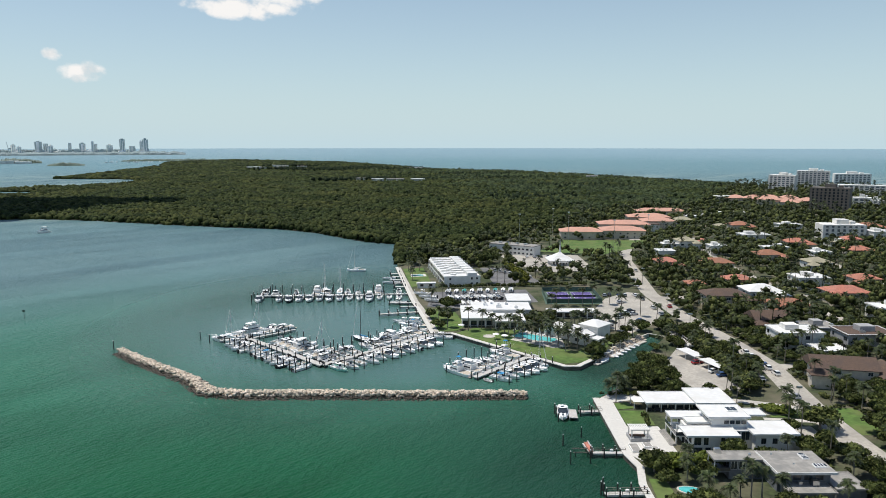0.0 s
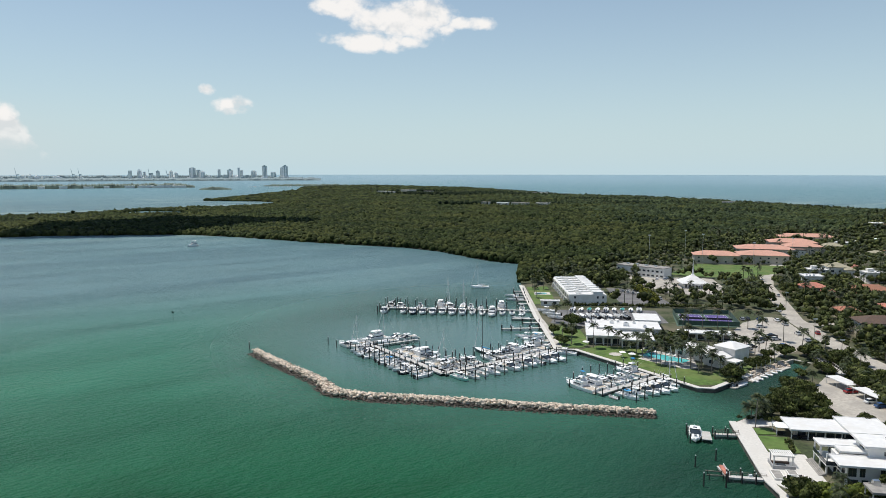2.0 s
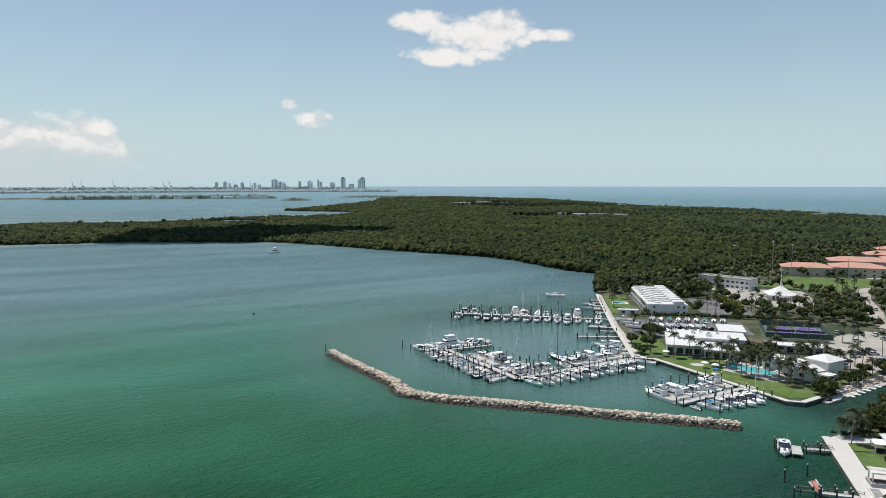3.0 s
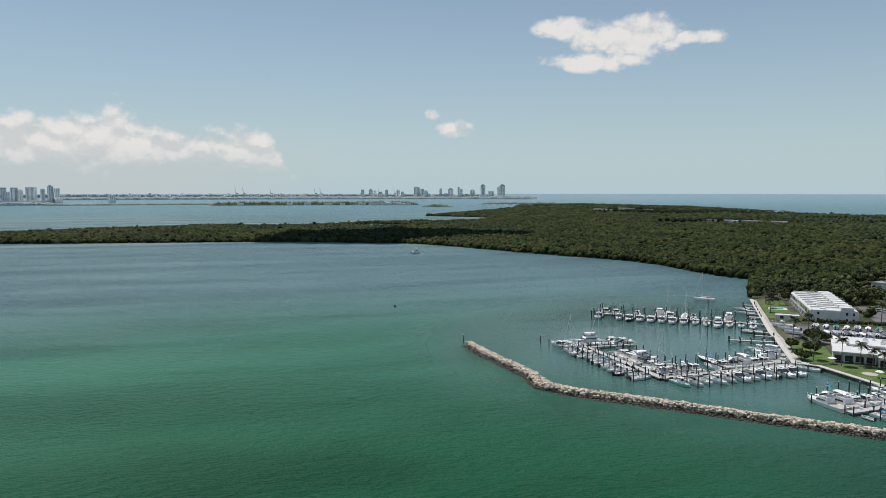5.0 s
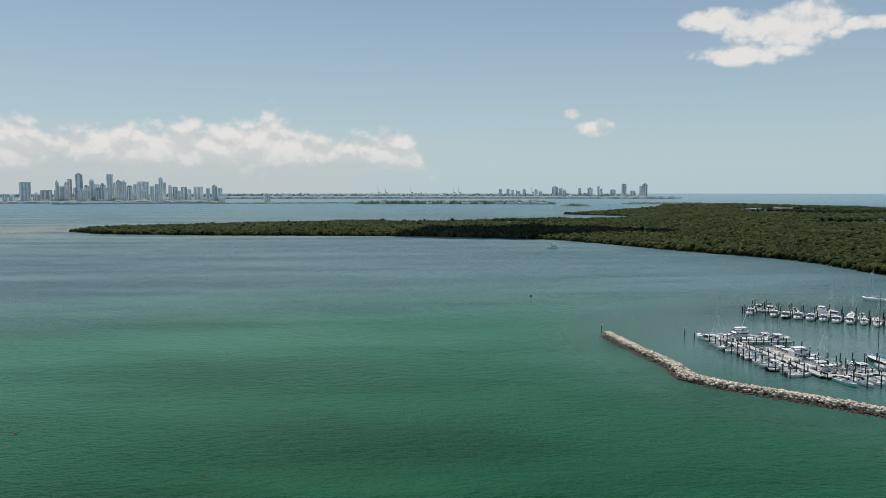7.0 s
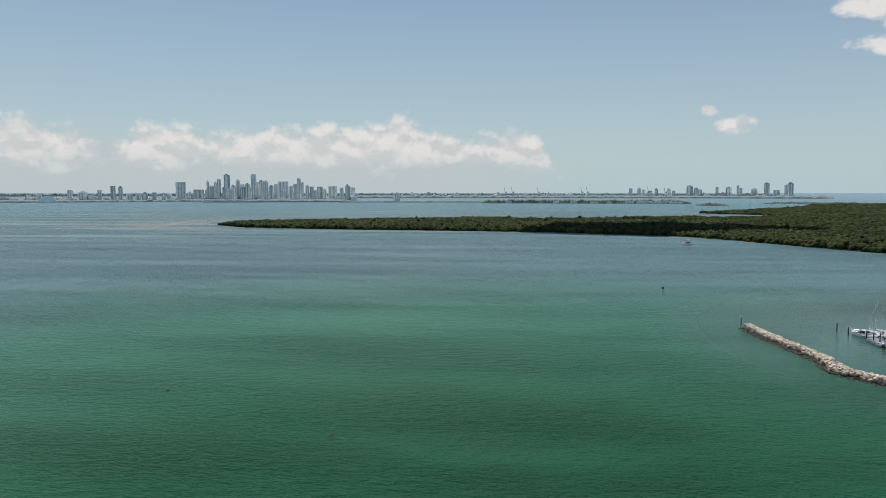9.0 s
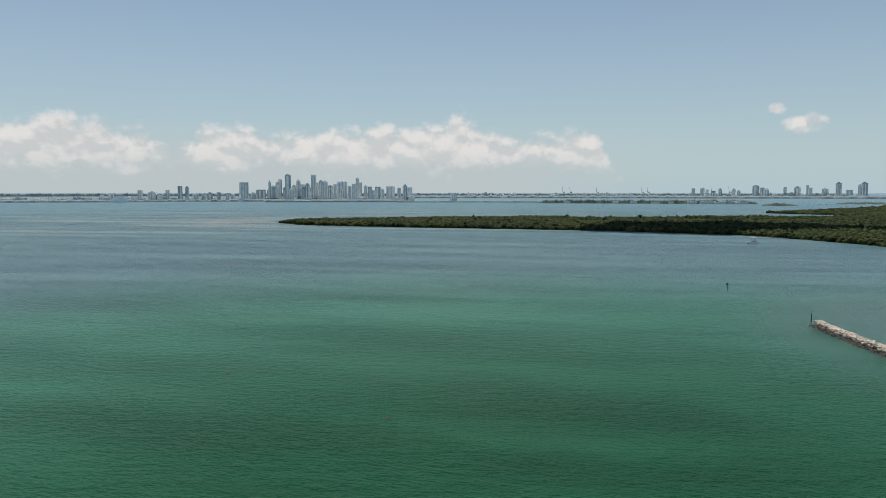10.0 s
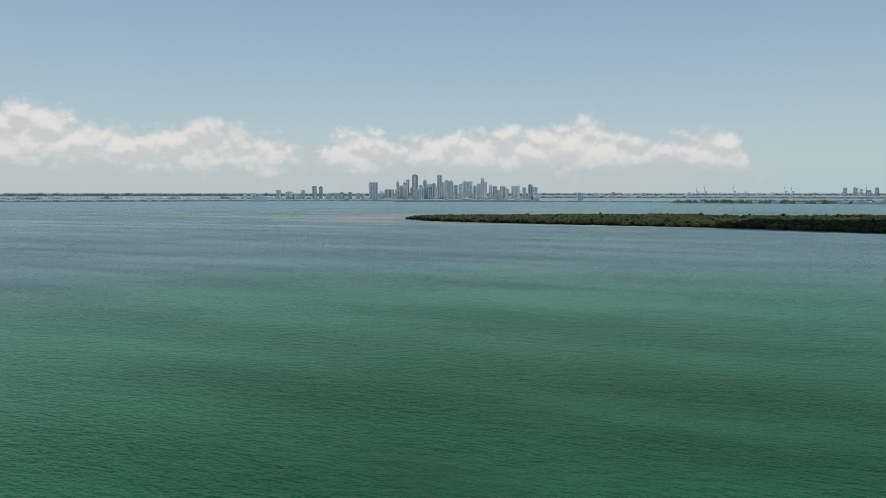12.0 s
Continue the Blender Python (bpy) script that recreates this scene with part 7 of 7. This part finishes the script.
def frond(g1, base, a, length, lift, rng):
    """One drooping frond: a folded blade of narrowing leaf pairs."""
    d = Vector((math.cos(a), math.sin(a), 0))
    n = Vector((-d.y, d.x, 0))
    pts = []
    for k in range(6):
        t = k / 5
        pts.append(base + d * length * (t - 0.12 * t * t) * (1 - 0.13 * max(lift, 0)) + Vector((0, 0, lift * t - 1.75 * t * t)))
    g1.add([pts[0] + n * 0.05, pts[0] - n * 0.05, pts[3] - n * 0.035, pts[3] + n * 0.035], [(0, 1, 2, 3)])
    for k in range(9):
        u = 0.4 + k * 0.5
        i = min(int(u), 4)
        p = pts[i].lerp(pts[i + 1], u - i)
        fwd = (pts[i + 1] - pts[i]).normalized()
        reach = length * (0.14 + 0.24 * math.sin(math.pi * (0.2 + 0.72 * k / 8)))
        for s in (-1, 1):
            q = p + n * s * reach * 0.8 + fwd * reach * 0.55 - Vector((0, 0, reach * rng.uniform(0.1, 0.5)))
            g1.add([p - fwd * 0.13, p + fwd * 0.15, q], [(0, 1, 2)])


def palm_meshes(seed, h, count=17, length=2.7):
    rng = random.Random(seed)
    lean = rng.uniform(-0.5, 0.5)
    tr = Geo()
    pts = [(lean * (t ** 2), lean * 0.4 * t, h * t) for t in (-0.03, 0.2, 0.45, 0.7, 1.0)]
    for k, (p, q) in enumerate(zip(pts, pts[1:])):
        tr.tube(p, q, 0.19 - 0.02 * k, 0.17 - 0.02 * k, 6)
    tr.tube(pts[-1], (pts[-1][0], pts[-1][1], h + 0.6), 0.14, 0.05, 6)
    cr = Geo()
    for k in range(count):
        frond(cr, Vector((pts[-1][0], pts[-1][1], h + 0.3)), k * 2.39996 + rng.uniform(-0.2, 0.2), length * rng.uniform(0.8, 1.1), rng.uniform(-0.7, 3.1), rng)
    return tr, cr


PALMS = []
for k, (h, n, l) in enumerate(((6.5, 22, 3.0), (8.0, 24, 3.4), (5.0, 20, 2.8), (9.5, 22, 3.2), (4.2, 34, 4.6))):
    tr, cr = palm_meshes(k, h, n, l)
    PALMS.append((tr.mesh("trunk", "bark"), cr.mesh("fronds", "palm")))


def palm_tree(x, y, s, rng, z=1.2, k=None):
    k = rng.randrange(4) if k is None else k
    ob = thing("palm_tree", x, y, z, rng.uniform(0, 360), ("slim coconut palm with drooping fronds", "tall palm with a bushy green head", "short bushy garden palm", "tall slender palm on a thin trunk", "short stout palm with a wide dark head")[k], "palm tree", "palms")
    ob.scale = (s, s, s)
    part("trunk", PALMS[k][0], "", ob)
    part("frond_head", PALMS[k][1], "", ob)
    return ob


rng = random.Random(21)
taken = []


def clear(x, y, r):
    return all((x - a) ** 2 + (y - b) ** 2 > (r * 0.5 + c * 0.5) ** 2 for a, b, c in taken if abs(x - a) < 8)


# named palms: club lawn, pool terrace, villa corner, streets
for x, y, k in ((54.6, 217, 4), (57.8, 219.5, 4), (11, 296, 3), (17, 299, 1), (24, 292, 0), (28, 290, 1), (31, 294, 0), (26, 286, 2), (33, 281, 0), (36, 278, 1), (40, 277, 0), (44, 279, 1), (47, 276, 0), (50, 272, 1), (53, 268, 0), (48, 266, 1),
                (43, 292, 0), (46, 297, 1), (50, 301, 3), (57, 296, 1), (66, 293, 0), (69, 289, 1), (70, 297, 0), (73, 301, 2), (52, 330, 1)):
    palm_tree(x, y, 1.0, rng, k=k)
    taken.append((x, y, 3))
for x, y, k in ((34, 275, 1), (37, 273, 0), (42, 274, 1), (46, 271, 0), (51, 276, 1), (54, 273, 0), (30, 286, 1), (33, 291, 0), (39, 294, 1), (44, 288, 0), (48, 283, 1), (55, 263, 0), (21, 298, 0), (34, 298, 1), (63, 300, 1), (68, 303, 0), (75, 296, 0), (78, 302, 1)):
    palm_tree(x, y, 1.0, rng, k=k)
    taken.append((x, y, 3))
for x, y, k in ((57, 344, 1), (63, 343, 3), (70, 344, 1), (75, 344, 3), (84, 346, 1), (90, 352, 0), (2, 302, 1), (-2, 310, 0), (86, 330, 1), (93, 322, 3), (80, 300, 0), (97, 310, 1), (-20, 425, 1), (-18, 410, 0), (-15, 440, 1), (-22, 440, 0), (-6, 345, 1),
                (0, 349, 3), (99, 184, 3), (100, 193, 1), (103, 201, 1), (68, 150, 2), (60, 148, 0), (64, 146, 2), (72, 148, 1), (76, 147, 0)):
    palm_tree(x, y, 1.0, rng, k=k)
    taken.append((x, y, 3))
for x, y, s in ((2, 335, 1.25), (7, 344, 0.7), (42, 308, 1.3), (47, 312, 1.1), (44, 303, 1.0), (50, 317, 0.9), (-2, 300, 0.8), (-6, 318, 0.8), (1, 315, 0.8), (97.5, 187, 0.8), (107.6, 190, 1.5), (103, 178, 0.9), (105, 170, 1.0), (12, 469, 1.9), (22, 462, 1.6), (-20, 468, 1.2), (-12, 476, 1.4),
                (30, 470, 1.5), (66, 222, 0.9), (72, 228, 1.0), (78, 231, 1.1), (86, 217, 0.8), (70, 238, 0.9), (68, 231, 0.9), (76, 221, 0.9), (96, 292, 1.2), (101, 285, 1.2)):
    broad_tree(x, y, s, rng)
    taken.append((x, y, 5 * s))
# dense hedges and thickets in the nearer gardens, then everywhere that is free
placed = 0
for pas, (lo, hi, step) in enumerate(((140, 205, 3.9), (205, 300, 4.7))):
    yy = lo
    while yy < hi:
        xx = 50.0
        while xx < 0.70 * yy + 26:
            x, y = xx + rng.uniform(-1.8, 1.8), yy + rng.uniform(-1.8, 1.8)
            ok = bool(inside(VILLAGE, [x], [y])[0]) and x > 52 and not any(inside(b, [x], [y])[0] for b in BLOCKED) and clear(x, y, 3.4)
            if ok and rng.random() < 0.9 and placed < 400:
                placed += 1
                if rng.random() < 0.34:
                    palm_tree(x, y, rng.uniform(0.75, 1.05), rng)
                else:
                    broad_tree(x, y, rng.uniform(0.6, 1.1), rng)
                taken.append((x, y, 4))
            xx += step
        yy += step
print("trees", placed)


def shrubs():
    """Low garden growth between the nearer trees."""
    r2 = np.random.default_rng(18)
    xs, ys = [], []
    for lo, hi, step in ((135, 215, 2.3), (215, 330, 3.0)):
        gx, gy = np.meshgrid(np.arange(50, 300, step), np.arange(lo, hi, step))
        gx = gx.ravel() + r2.uniform(-0.45, 0.45, gx.size) * step
        gy = gy.ravel() + r2.uniform(-0.45, 0.45, gy.size) * step
        ok = inside(VILLAGE, gx, gy) & (gx < 0.70 * gy + 20) & (gx > 53)
        for b in BLOCKED:
            ok &= ~inside(b, gx, gy)
        ok &= ~((gx < 95) & (gy > 232))
        xs.append(gx[ok])
        ys.append(gy[ok])
    x, y = np.concatenate(xs), np.concatenate(ys)
    keep = np.array([noise.noise((a * 0.09, b * 0.09, 3)) for a, b in zip(x, y)]) + r2.uniform(-0.35, 0.35, len(x)) > -0.12
    x, y = x[keep], y[keep]
    s = r2.uniform(0.28, 0.62, len(x))
    v, f = spread([leaf_crown(140 + k, 5, 60, 3.4, 2.2) for k in range(5)], x, y, 1.2 - s * 0.6, s, s * r2.uniform(0.7, 1.2, len(x)), r2)
    tagged(new("garden_shrubs", big_mesh("garden_shrubs", v, f, "leaves_far", False)), "low dark green shrubs and hedges in the gardens", "shrubs", kind="stuff")
    print("shrubs", len(x), len(f))


shrubs()


def far_village_trees():
    r2 = np.random.default_rng(8)
    xs, ys = [], []
    for lo, hi, step in ((300, 480, 6.0), (480, 760, 6.8), (760, 1300, 9.5)):
        gx, gy = np.meshgrid(np.arange(-30, 1000, step), np.arange(lo, hi, step))
        gx = gx.ravel() + r2.uniform(-0.45, 0.45, gx.size) * step
        gy = gy.ravel() + r2.uniform(-0.45, 0.45, gy.size) * step
        ok = inside(VILLAGE, gx, gy) & (gx < 0.68 * gy + 40)
        for b in BLOCKED:
            ok &= ~inside(b, gx, gy)
        ok &= ~((gy < 345) & (gx < 100)) & ~((gx < 108) & (gy < 392)) & ~((gx < 25) & (gy < 455))
        xs.append(gx[ok])
        ys.append(gy[ok])
    for hx, hy, hw, hd in HOUSES:
        k = 5 if hy > 240 else 3
        xs.append(hx + r2.uniform(-0.6, 0.6, k) * hw)
        ys.append(hy - hd / 2 - r2.uniform(2.4, 5.0, k))
    x, y = np.concatenate(xs), np.concatenate(ys)
    keep = r2.random(len(x)) < 0.86
    x, y = x[keep], y[keep]
    s = r2.uniform(0.6, 1.3, len(x)) * np.where(y > 700, 1.35, 1.0)
    pal = r2.random(len(x)) < 0.2
    near = (y < 520) & ~pal
    far = ~near & ~pal
    t1 = [leaf_crown(60 + k, 7, 80, 3.9, 3.2) for k in range(5)]
    t2 = [leaf_crown(80 + k, 5, 18, 4.2, 3.4) for k in range(5)]
    made = [spread(t1, x[near], y[near], np.full(near.sum(), 1.0), s[near], s[near] * r2.uniform(1.0, 1.5, near.sum()), r2), spread(t2, x[far], y[far], np.full(far.sum(), 1.0), s[far], s[far] * r2.uniform(0.95, 1.5, far.sum()), r2)]
    v = np.concatenate([m[0] for m in made])
    f = np.concatenate([made[0][1], made[1][1] + len(made[0][0])])
    tagged(new("village_trees", big_mesh("village_trees", v, f, "leaves_far", False)), "thick dark green garden trees between the village houses", "trees", kind="stuff")
    tp = []
    for k in range(3):
        tr, cr = palm_meshes(40 + k, 8.5, 13, 2.9)
        g1 = Geo().add(tr.v, tr.f).add(cr.v, cr.f)
        tri = []
        for q in g1.f:
            tri += [(q[0], q[i], q[i + 1]) for i in range(1, len(q) - 1)]
        tp.append((np.array([tuple(p) for p in g1.v]), np.array(tri)))
    v, f = spread(tp, x[pal], y[pal], np.full(pal.sum(), 1.0), s[pal] * 1.1, s[pal] * 1.1, r2)
    tagged(new("village_palms", big_mesh("village_palms", v, f, "palm", False)), "scattered palms between the village houses", "palm trees", kind="stuff")
    print("far trees", len(x), len(f))


far_village_trees()


# ---- hedges ----
def hedge(pts, width, h, seed, mat="leaves_far"):
    """A clipped hedge: a low body with rough leafy skin."""
    r2 = np.random.default_rng(seed)
    seg = np.array(pts, float)
    cum = np.concatenate([[0], np.cumsum(np.hypot(*np.diff(seg, axis=0).T))])
    n = int(cum[-1] * 1.5 * max(1.0, width / 3))
    s = r2.uniform(0, cum[-1], n)
    x, y = np.interp(s, cum, seg[:, 0]) + r2.uniform(-.3, .3, n) * width, np.interp(s, cum, seg[:, 1]) + r2.uniform(-.3, .3, n) * width
    w_, h_ = width * 0.15 * r2.uniform(0.8, 1.25, n), h * 0.24 * r2.uniform(0.85, 1.12, n)
    v, f = spread([leaf_crown(200 + k, 6, 64, 3.4, 2.6) for k in range(4)], x, y, np.full(n, 1.0), w_, h_, r2)
    ob = new("hedge", big_mesh("hedge", v, f, mat, False))
    tagged(ob, "thick clipped green hedge", "hedge")
    return ob


hedge([(51.5, 165), (57, 166.5), (64, 168)], 5.0, 3.2, 1, "hedge")
hedge([(64, 168.5), (72, 169.5), (80, 169), (88, 168.5), (95, 168)], 3.2, 3.2, 2, "hedge")
hedge([(-3, 385), (20, 388.5), (50, 392), (84, 395)], 2.2, 2.6, 3)
hedge([(50, 217), (60, 218), (76, 218)], 2.2, 1.6, 4)
hedge([(59, 192), (60, 200)], 1.6, 2.0, 5)
hedge([(97, 203), (101, 203.5), (105, 202)], 4.5, 2.6, 10, "hedge")
hedge([(102, 222), (102, 250), (103, 275)], 6.0, 4.5, 6)
hedge([(47, 400), (48, 418), (42, 448)], 4.5, 4.5, 7, "lime")
hedge([(60, 288), (56, 276)], 2.0, 1.5, 8)
hedge([(56, 253), (60, 257)], 3.2, 2.2, 9)


# ---- cars ----
CAR_BODY = {}
for k, c in enumerate([(0.75, 0.75, 0.74), (0.03, 0.03, 0.035), (0.35, 0.36, 0.38), (0.30, 0.03, 0.03), (0.05, 0.10, 0.22), (0.55, 0.55, 0.55)]):
    M["car%d" % k] = material("car_paint", c, 0.25, vary=0.03, scale=2.0, spec=0.6)


def car_section(rows, w):
    return Geo().loft([[(x, -w * a, z0), (x, -w * b, z1), (x, w * b, z1), (x, w * a, z0)] for x, z0, z1, a, b in rows])


CAR_LOW = lambda: car_section([(-2.2, 0.4, 0.75, .46, .44), (-2.1, 0.3, 0.98, .5, .47), (-0.8, 0.25, 1.02, .5, .48), (1.0, 0.25, 0.98, .5, .48), (2.0, 0.3, 0.8, .49, .45), (2.25, 0.4, 0.62, .44, .42)], 1.82)
CAR_TOP = lambda: car_section([(-1.9, 0.97, 1.02, .44, .43), (-1.3, 0.97, 1.5, .46, .38), (0.1, 0.97, 1.56, .46, .38), (1.1, 0.95, 1.0, .45, .42)], 1.82)
WHEEL = Geo().tube((0, -0.11, 0), (0, 0.11, 0), 0.33, 0.33, 12).mesh("wheel", "rubber")
RIM = Geo().tube((0, -0.12, 0), (0, 0.12, 0), 0.19, 0.19, 8).mesh("rim", "metal")
GLASS_MESH = CAR_TOP().mesh("cabin_glass", "glass")
ROOF_GEO = Geo().loft([[(-1.3, -0.68, 1.49), (-1.25, -0.64, 1.58), (-1.25, 0.64, 1.58), (-1.3, 0.68, 1.49)], [(0.15, -0.68, 1.55), (0.05, -0.64, 1.63), (0.05, 0.64, 1.63), (0.15, 0.68, 1.55)]])
CARS = []
for k in range(6):
    cname = ("white", "black", "silver-grey", "dark red", "dark blue", "pale grey")[k]
    c = thing("car", 0, 0, 0, 0, cname + " car parked on the pale paving", "car", "parked cars")
    part("body", CAR_LOW(), "car%d" % k, c)
    part("cabin_glass", GLASS_MESH, "", c)
    part("roof", ROOF_GEO.mesh("roof", "car%d" % k), "", c)
    for x in (-1.35, 1.4):
        for y in (-0.82, 0.82):
            wh = part("wheel", WHEEL, "", c)
            wh.location = (x, y, 0.33)
    CARS.append([c, False])


def park(x, y, heading, rng, z=1.29):
    row = CARS[rng.choice((0, 0, 1, 2, 2, 5, 5, 1, 3, 4))]
    m = pose(x, y, z, 0, 0, heading)
    if row[1]:
        copy_thing(row[0], m)
    else:
        row[0].matrix_basis = m
        row[1] = True


rng = random.Random(9)
for k in range(6):
    if k != 2:
        park(74 + k * 2.7, 304 + k * 4.6, 20 + rng.uniform(-4, 4), rng)
for k in (0, 2, 3, 6):
    park(90.5 + (k % 2) * 0.3, 312 + k * 6.2, 15 + rng.uniform(-5, 5), rng)
for k in (0, 1, 3, 4, 6):
    park(86 + k * 2.7, 366 + (k % 2), 95 + rng.uniform(-4, 4), rng)
for k in (1, 3, 6):
    park(103.5, 318 + k * 6.5, 92 + rng.uniform(-4, 4), rng)
for k in range(8):
    park(33 + k * 2.8, 440 - k * 3.2, 100, rng)
for k in range(6):
    park(60 + k * 5, 494, 90, rng)
for k in range(6):
    park(117.5, 238 + k * 5.2 + rng.uniform(-1, 1), 88, rng, 1.25)
for x, y, h in ((94, 250, 20), (96.5, 240, 20), (98, 236, 15), (111, 300, 92), (112.5, 340, 88), (109.5, 232, 90), (113, 262, 90), (110, 392, 100), (123, 440, 80), (113, 215, 90), (115.5, 270, 88), (150, 251, 5), (180, 300, 90)):
    park(x, y, h, rng)
for k, c in enumerate(CARS):
    if not c[1]:
        c[0].matrix_basis = pose(118 + k * 0.1, 290 + k * 6, 1.25, 0, 0, 88)

# street lamps and field light masts
for x, y, h in ((60, 545, 26), (101, 560, 26), (128, 520, 24), (165, 560, 24), (93, 590, 26), (108, 330, 9), (105, 290, 9), (107, 250, 9), (106, 200, 9), (116, 400, 9)):
    lp = thing("lamp_mast", x, y, 1.2, 0, "slim grey lamp mast", "lamp post", "lamp masts")
    part("pole", Geo().tube((0, 0, 0), (0, 0, h), 0.16, 0.09, 6), "metal", lp)
    part("lamp_head", Geo().box(-0.9, 0.9, -0.2, 0.2, h - 0.3, h + 0.3, 0.04), "metal", lp)
# sun loungers and parasols by the club pool
for k in range(8):
    x, y = 30 + k * 2.3, 292.5 - k * 1.7
    sl = thing("sun_lounger", x + 1.0, y + 3.6, 1.44 - 0.1, 54, "white sun lounger on the pool terrace", "sun lounger", "sun loungers")
    part("seat", Geo().box(-1.0, 0.4, -0.33, 0.33, 0.25, 0.36), "canvas", sl)
    part("backrest", Geo().add([(0.4, -0.33, 0.3), (0.4, 0.33, 0.3), (1.0, 0.33, 0.75), (1.0, -0.33, 0.75), (0.4, -0.33, 0.22), (0.4, 0.33, 0.22), (1.03, 0.33, 0.68), (1.03, -0.33, 0.68)],
                               [(0, 1, 2, 3), (7, 6, 5, 4), (0, 4, 5, 1), (1, 5, 6, 2), (2, 6, 7, 3), (3, 7, 4, 0)]), "canvas", sl)
    for lx in (-0.9, 0.35):
        part("leg", Geo().box(lx - 0.03, lx + 0.03, -0.3, 0.3, 0, 0.25), "frame", sl)
for x, y in ((8, 298), (22, 283), (25.5, 281)):
    um = thing("parasol", x, y, 1.28, 0, "pale garden parasol on the lawn", "parasol", "parasols")
    part("pole", Geo().tube((0, 0, 0), (0, 0, 2.5), 0.04, 0.04, 6), "frame", um)
    part("canopy", Geo().loft([[(r * math.cos(a * 0.7854), r * math.sin(a * 0.7854), z) for a in range(8)] for r, z in ((1.5, 2.1), (1.52, 2.16), (0.7, 2.5), (0.05, 2.66))]), "canvas", um)


# ---- palms and tall trees along the ocean shore ----
def shore_palms():
    r2 = np.random.default_rng(44)
    line = np.array([(-454, 2960), (-163, 2380), (-7, 2040), (185, 1950), (311, 1760), (407, 1570), (484, 1425), (545, 1335), (600, 1290)], float)
    cum = np.concatenate([[0], np.cumsum(np.hypot(*np.diff(line, axis=0).T))])
    n = 330
    s = cum[-1] * r2.uniform(0, 1, n) ** 0.6
    x, y = np.interp(s, cum, line[:, 0]) + r2.uniform(-25, 5, n), np.interp(s, cum, line[:, 1]) - r2.uniform(0, 60, n)
    tp = []
    for k in range(3):
        tr, cr = palm_meshes(70 + k, 8.0, 13, 3.4)
        g1 = Geo().add(tr.v, tr.f).add(cr.v, cr.f)
        tri = []
        for q in g1.f:
            tri += [(q[0], q[i], q[i + 1]) for i in range(1, len(q) - 1)]
        tp.append((np.array([tuple(p) for p in g1.v]), np.array(tri)))
    sc = r2.uniform(0.8, 1.3, n)
    v, f = spread(tp, x, y, np.full(n, 0.4), sc * 1.2, sc, r2)
    tagged(new("shore_palms", big_mesh("shore_palms", v, f, "palm", False)), "line of tall palms along the ocean shore", "palm trees", kind="stuff")


shore_palms()


# ---- a cumulus cloud out of view overhead, added to cast the shadow on the mangroves ----
def overhead_cloud(shade, high, seed):
    """A cloud of rounded heaps that stands towards the sun from the shaded ground outlined by `shade`."""
    r2 = np.random.default_rng(seed)
    k = high / math.tan(radians(SUN_EL))
    x, y = r2.uniform(-720, -330, 4000), r2.uniform(690, 1060, 4000)
    ok = np.nonzero(inside(shade, x, y))[0][:240]
    x, y = x[ok], y[ok]
    cx, cy = x.mean(), y.mean()
    s = r2.uniform(16, 30, len(x))
    v, f = spread([dome(2, 300 + i, 0.15, -2) for i in range(4)], x - cx, y - cy, r2.uniform(0, 30, len(x)), s, s * 0.6, r2)
    ob = new("cumulus_cloud", big_mesh("cumulus_cloud", v, f, "cloud"))
    ob.location = (cx + k * math.sin(radians(SUN_AZ)), cy + k * math.cos(radians(SUN_AZ)), high)
    tagged(ob, "unseen white cumulus cloud overhead, added to shade the mangroves", "cloud")


M["cloud"] = material("cloud_white", (0.85, 0.85, 0.85), 1.0, vary=0.03, scale=0.01)
overhead_cloud([(-620, 700), (-462, 752), (-450, 895), (-370, 940), (-380, 968), (-500, 1010), (-600, 990), (-690, 840)], 950, 1)


# ---- single boulders of the breakwater ----
for i, (x, y, z, s, a) in enumerate(BOULDERS):
    b = new("boulder", BOULDER_MESHES[i % len(BOULDER_MESHES)])
    b.parent = BREAKWATER
    b.matrix_basis = pose(x, y, z, 0, 0, a) @ Matrix.Scale(s, 4)
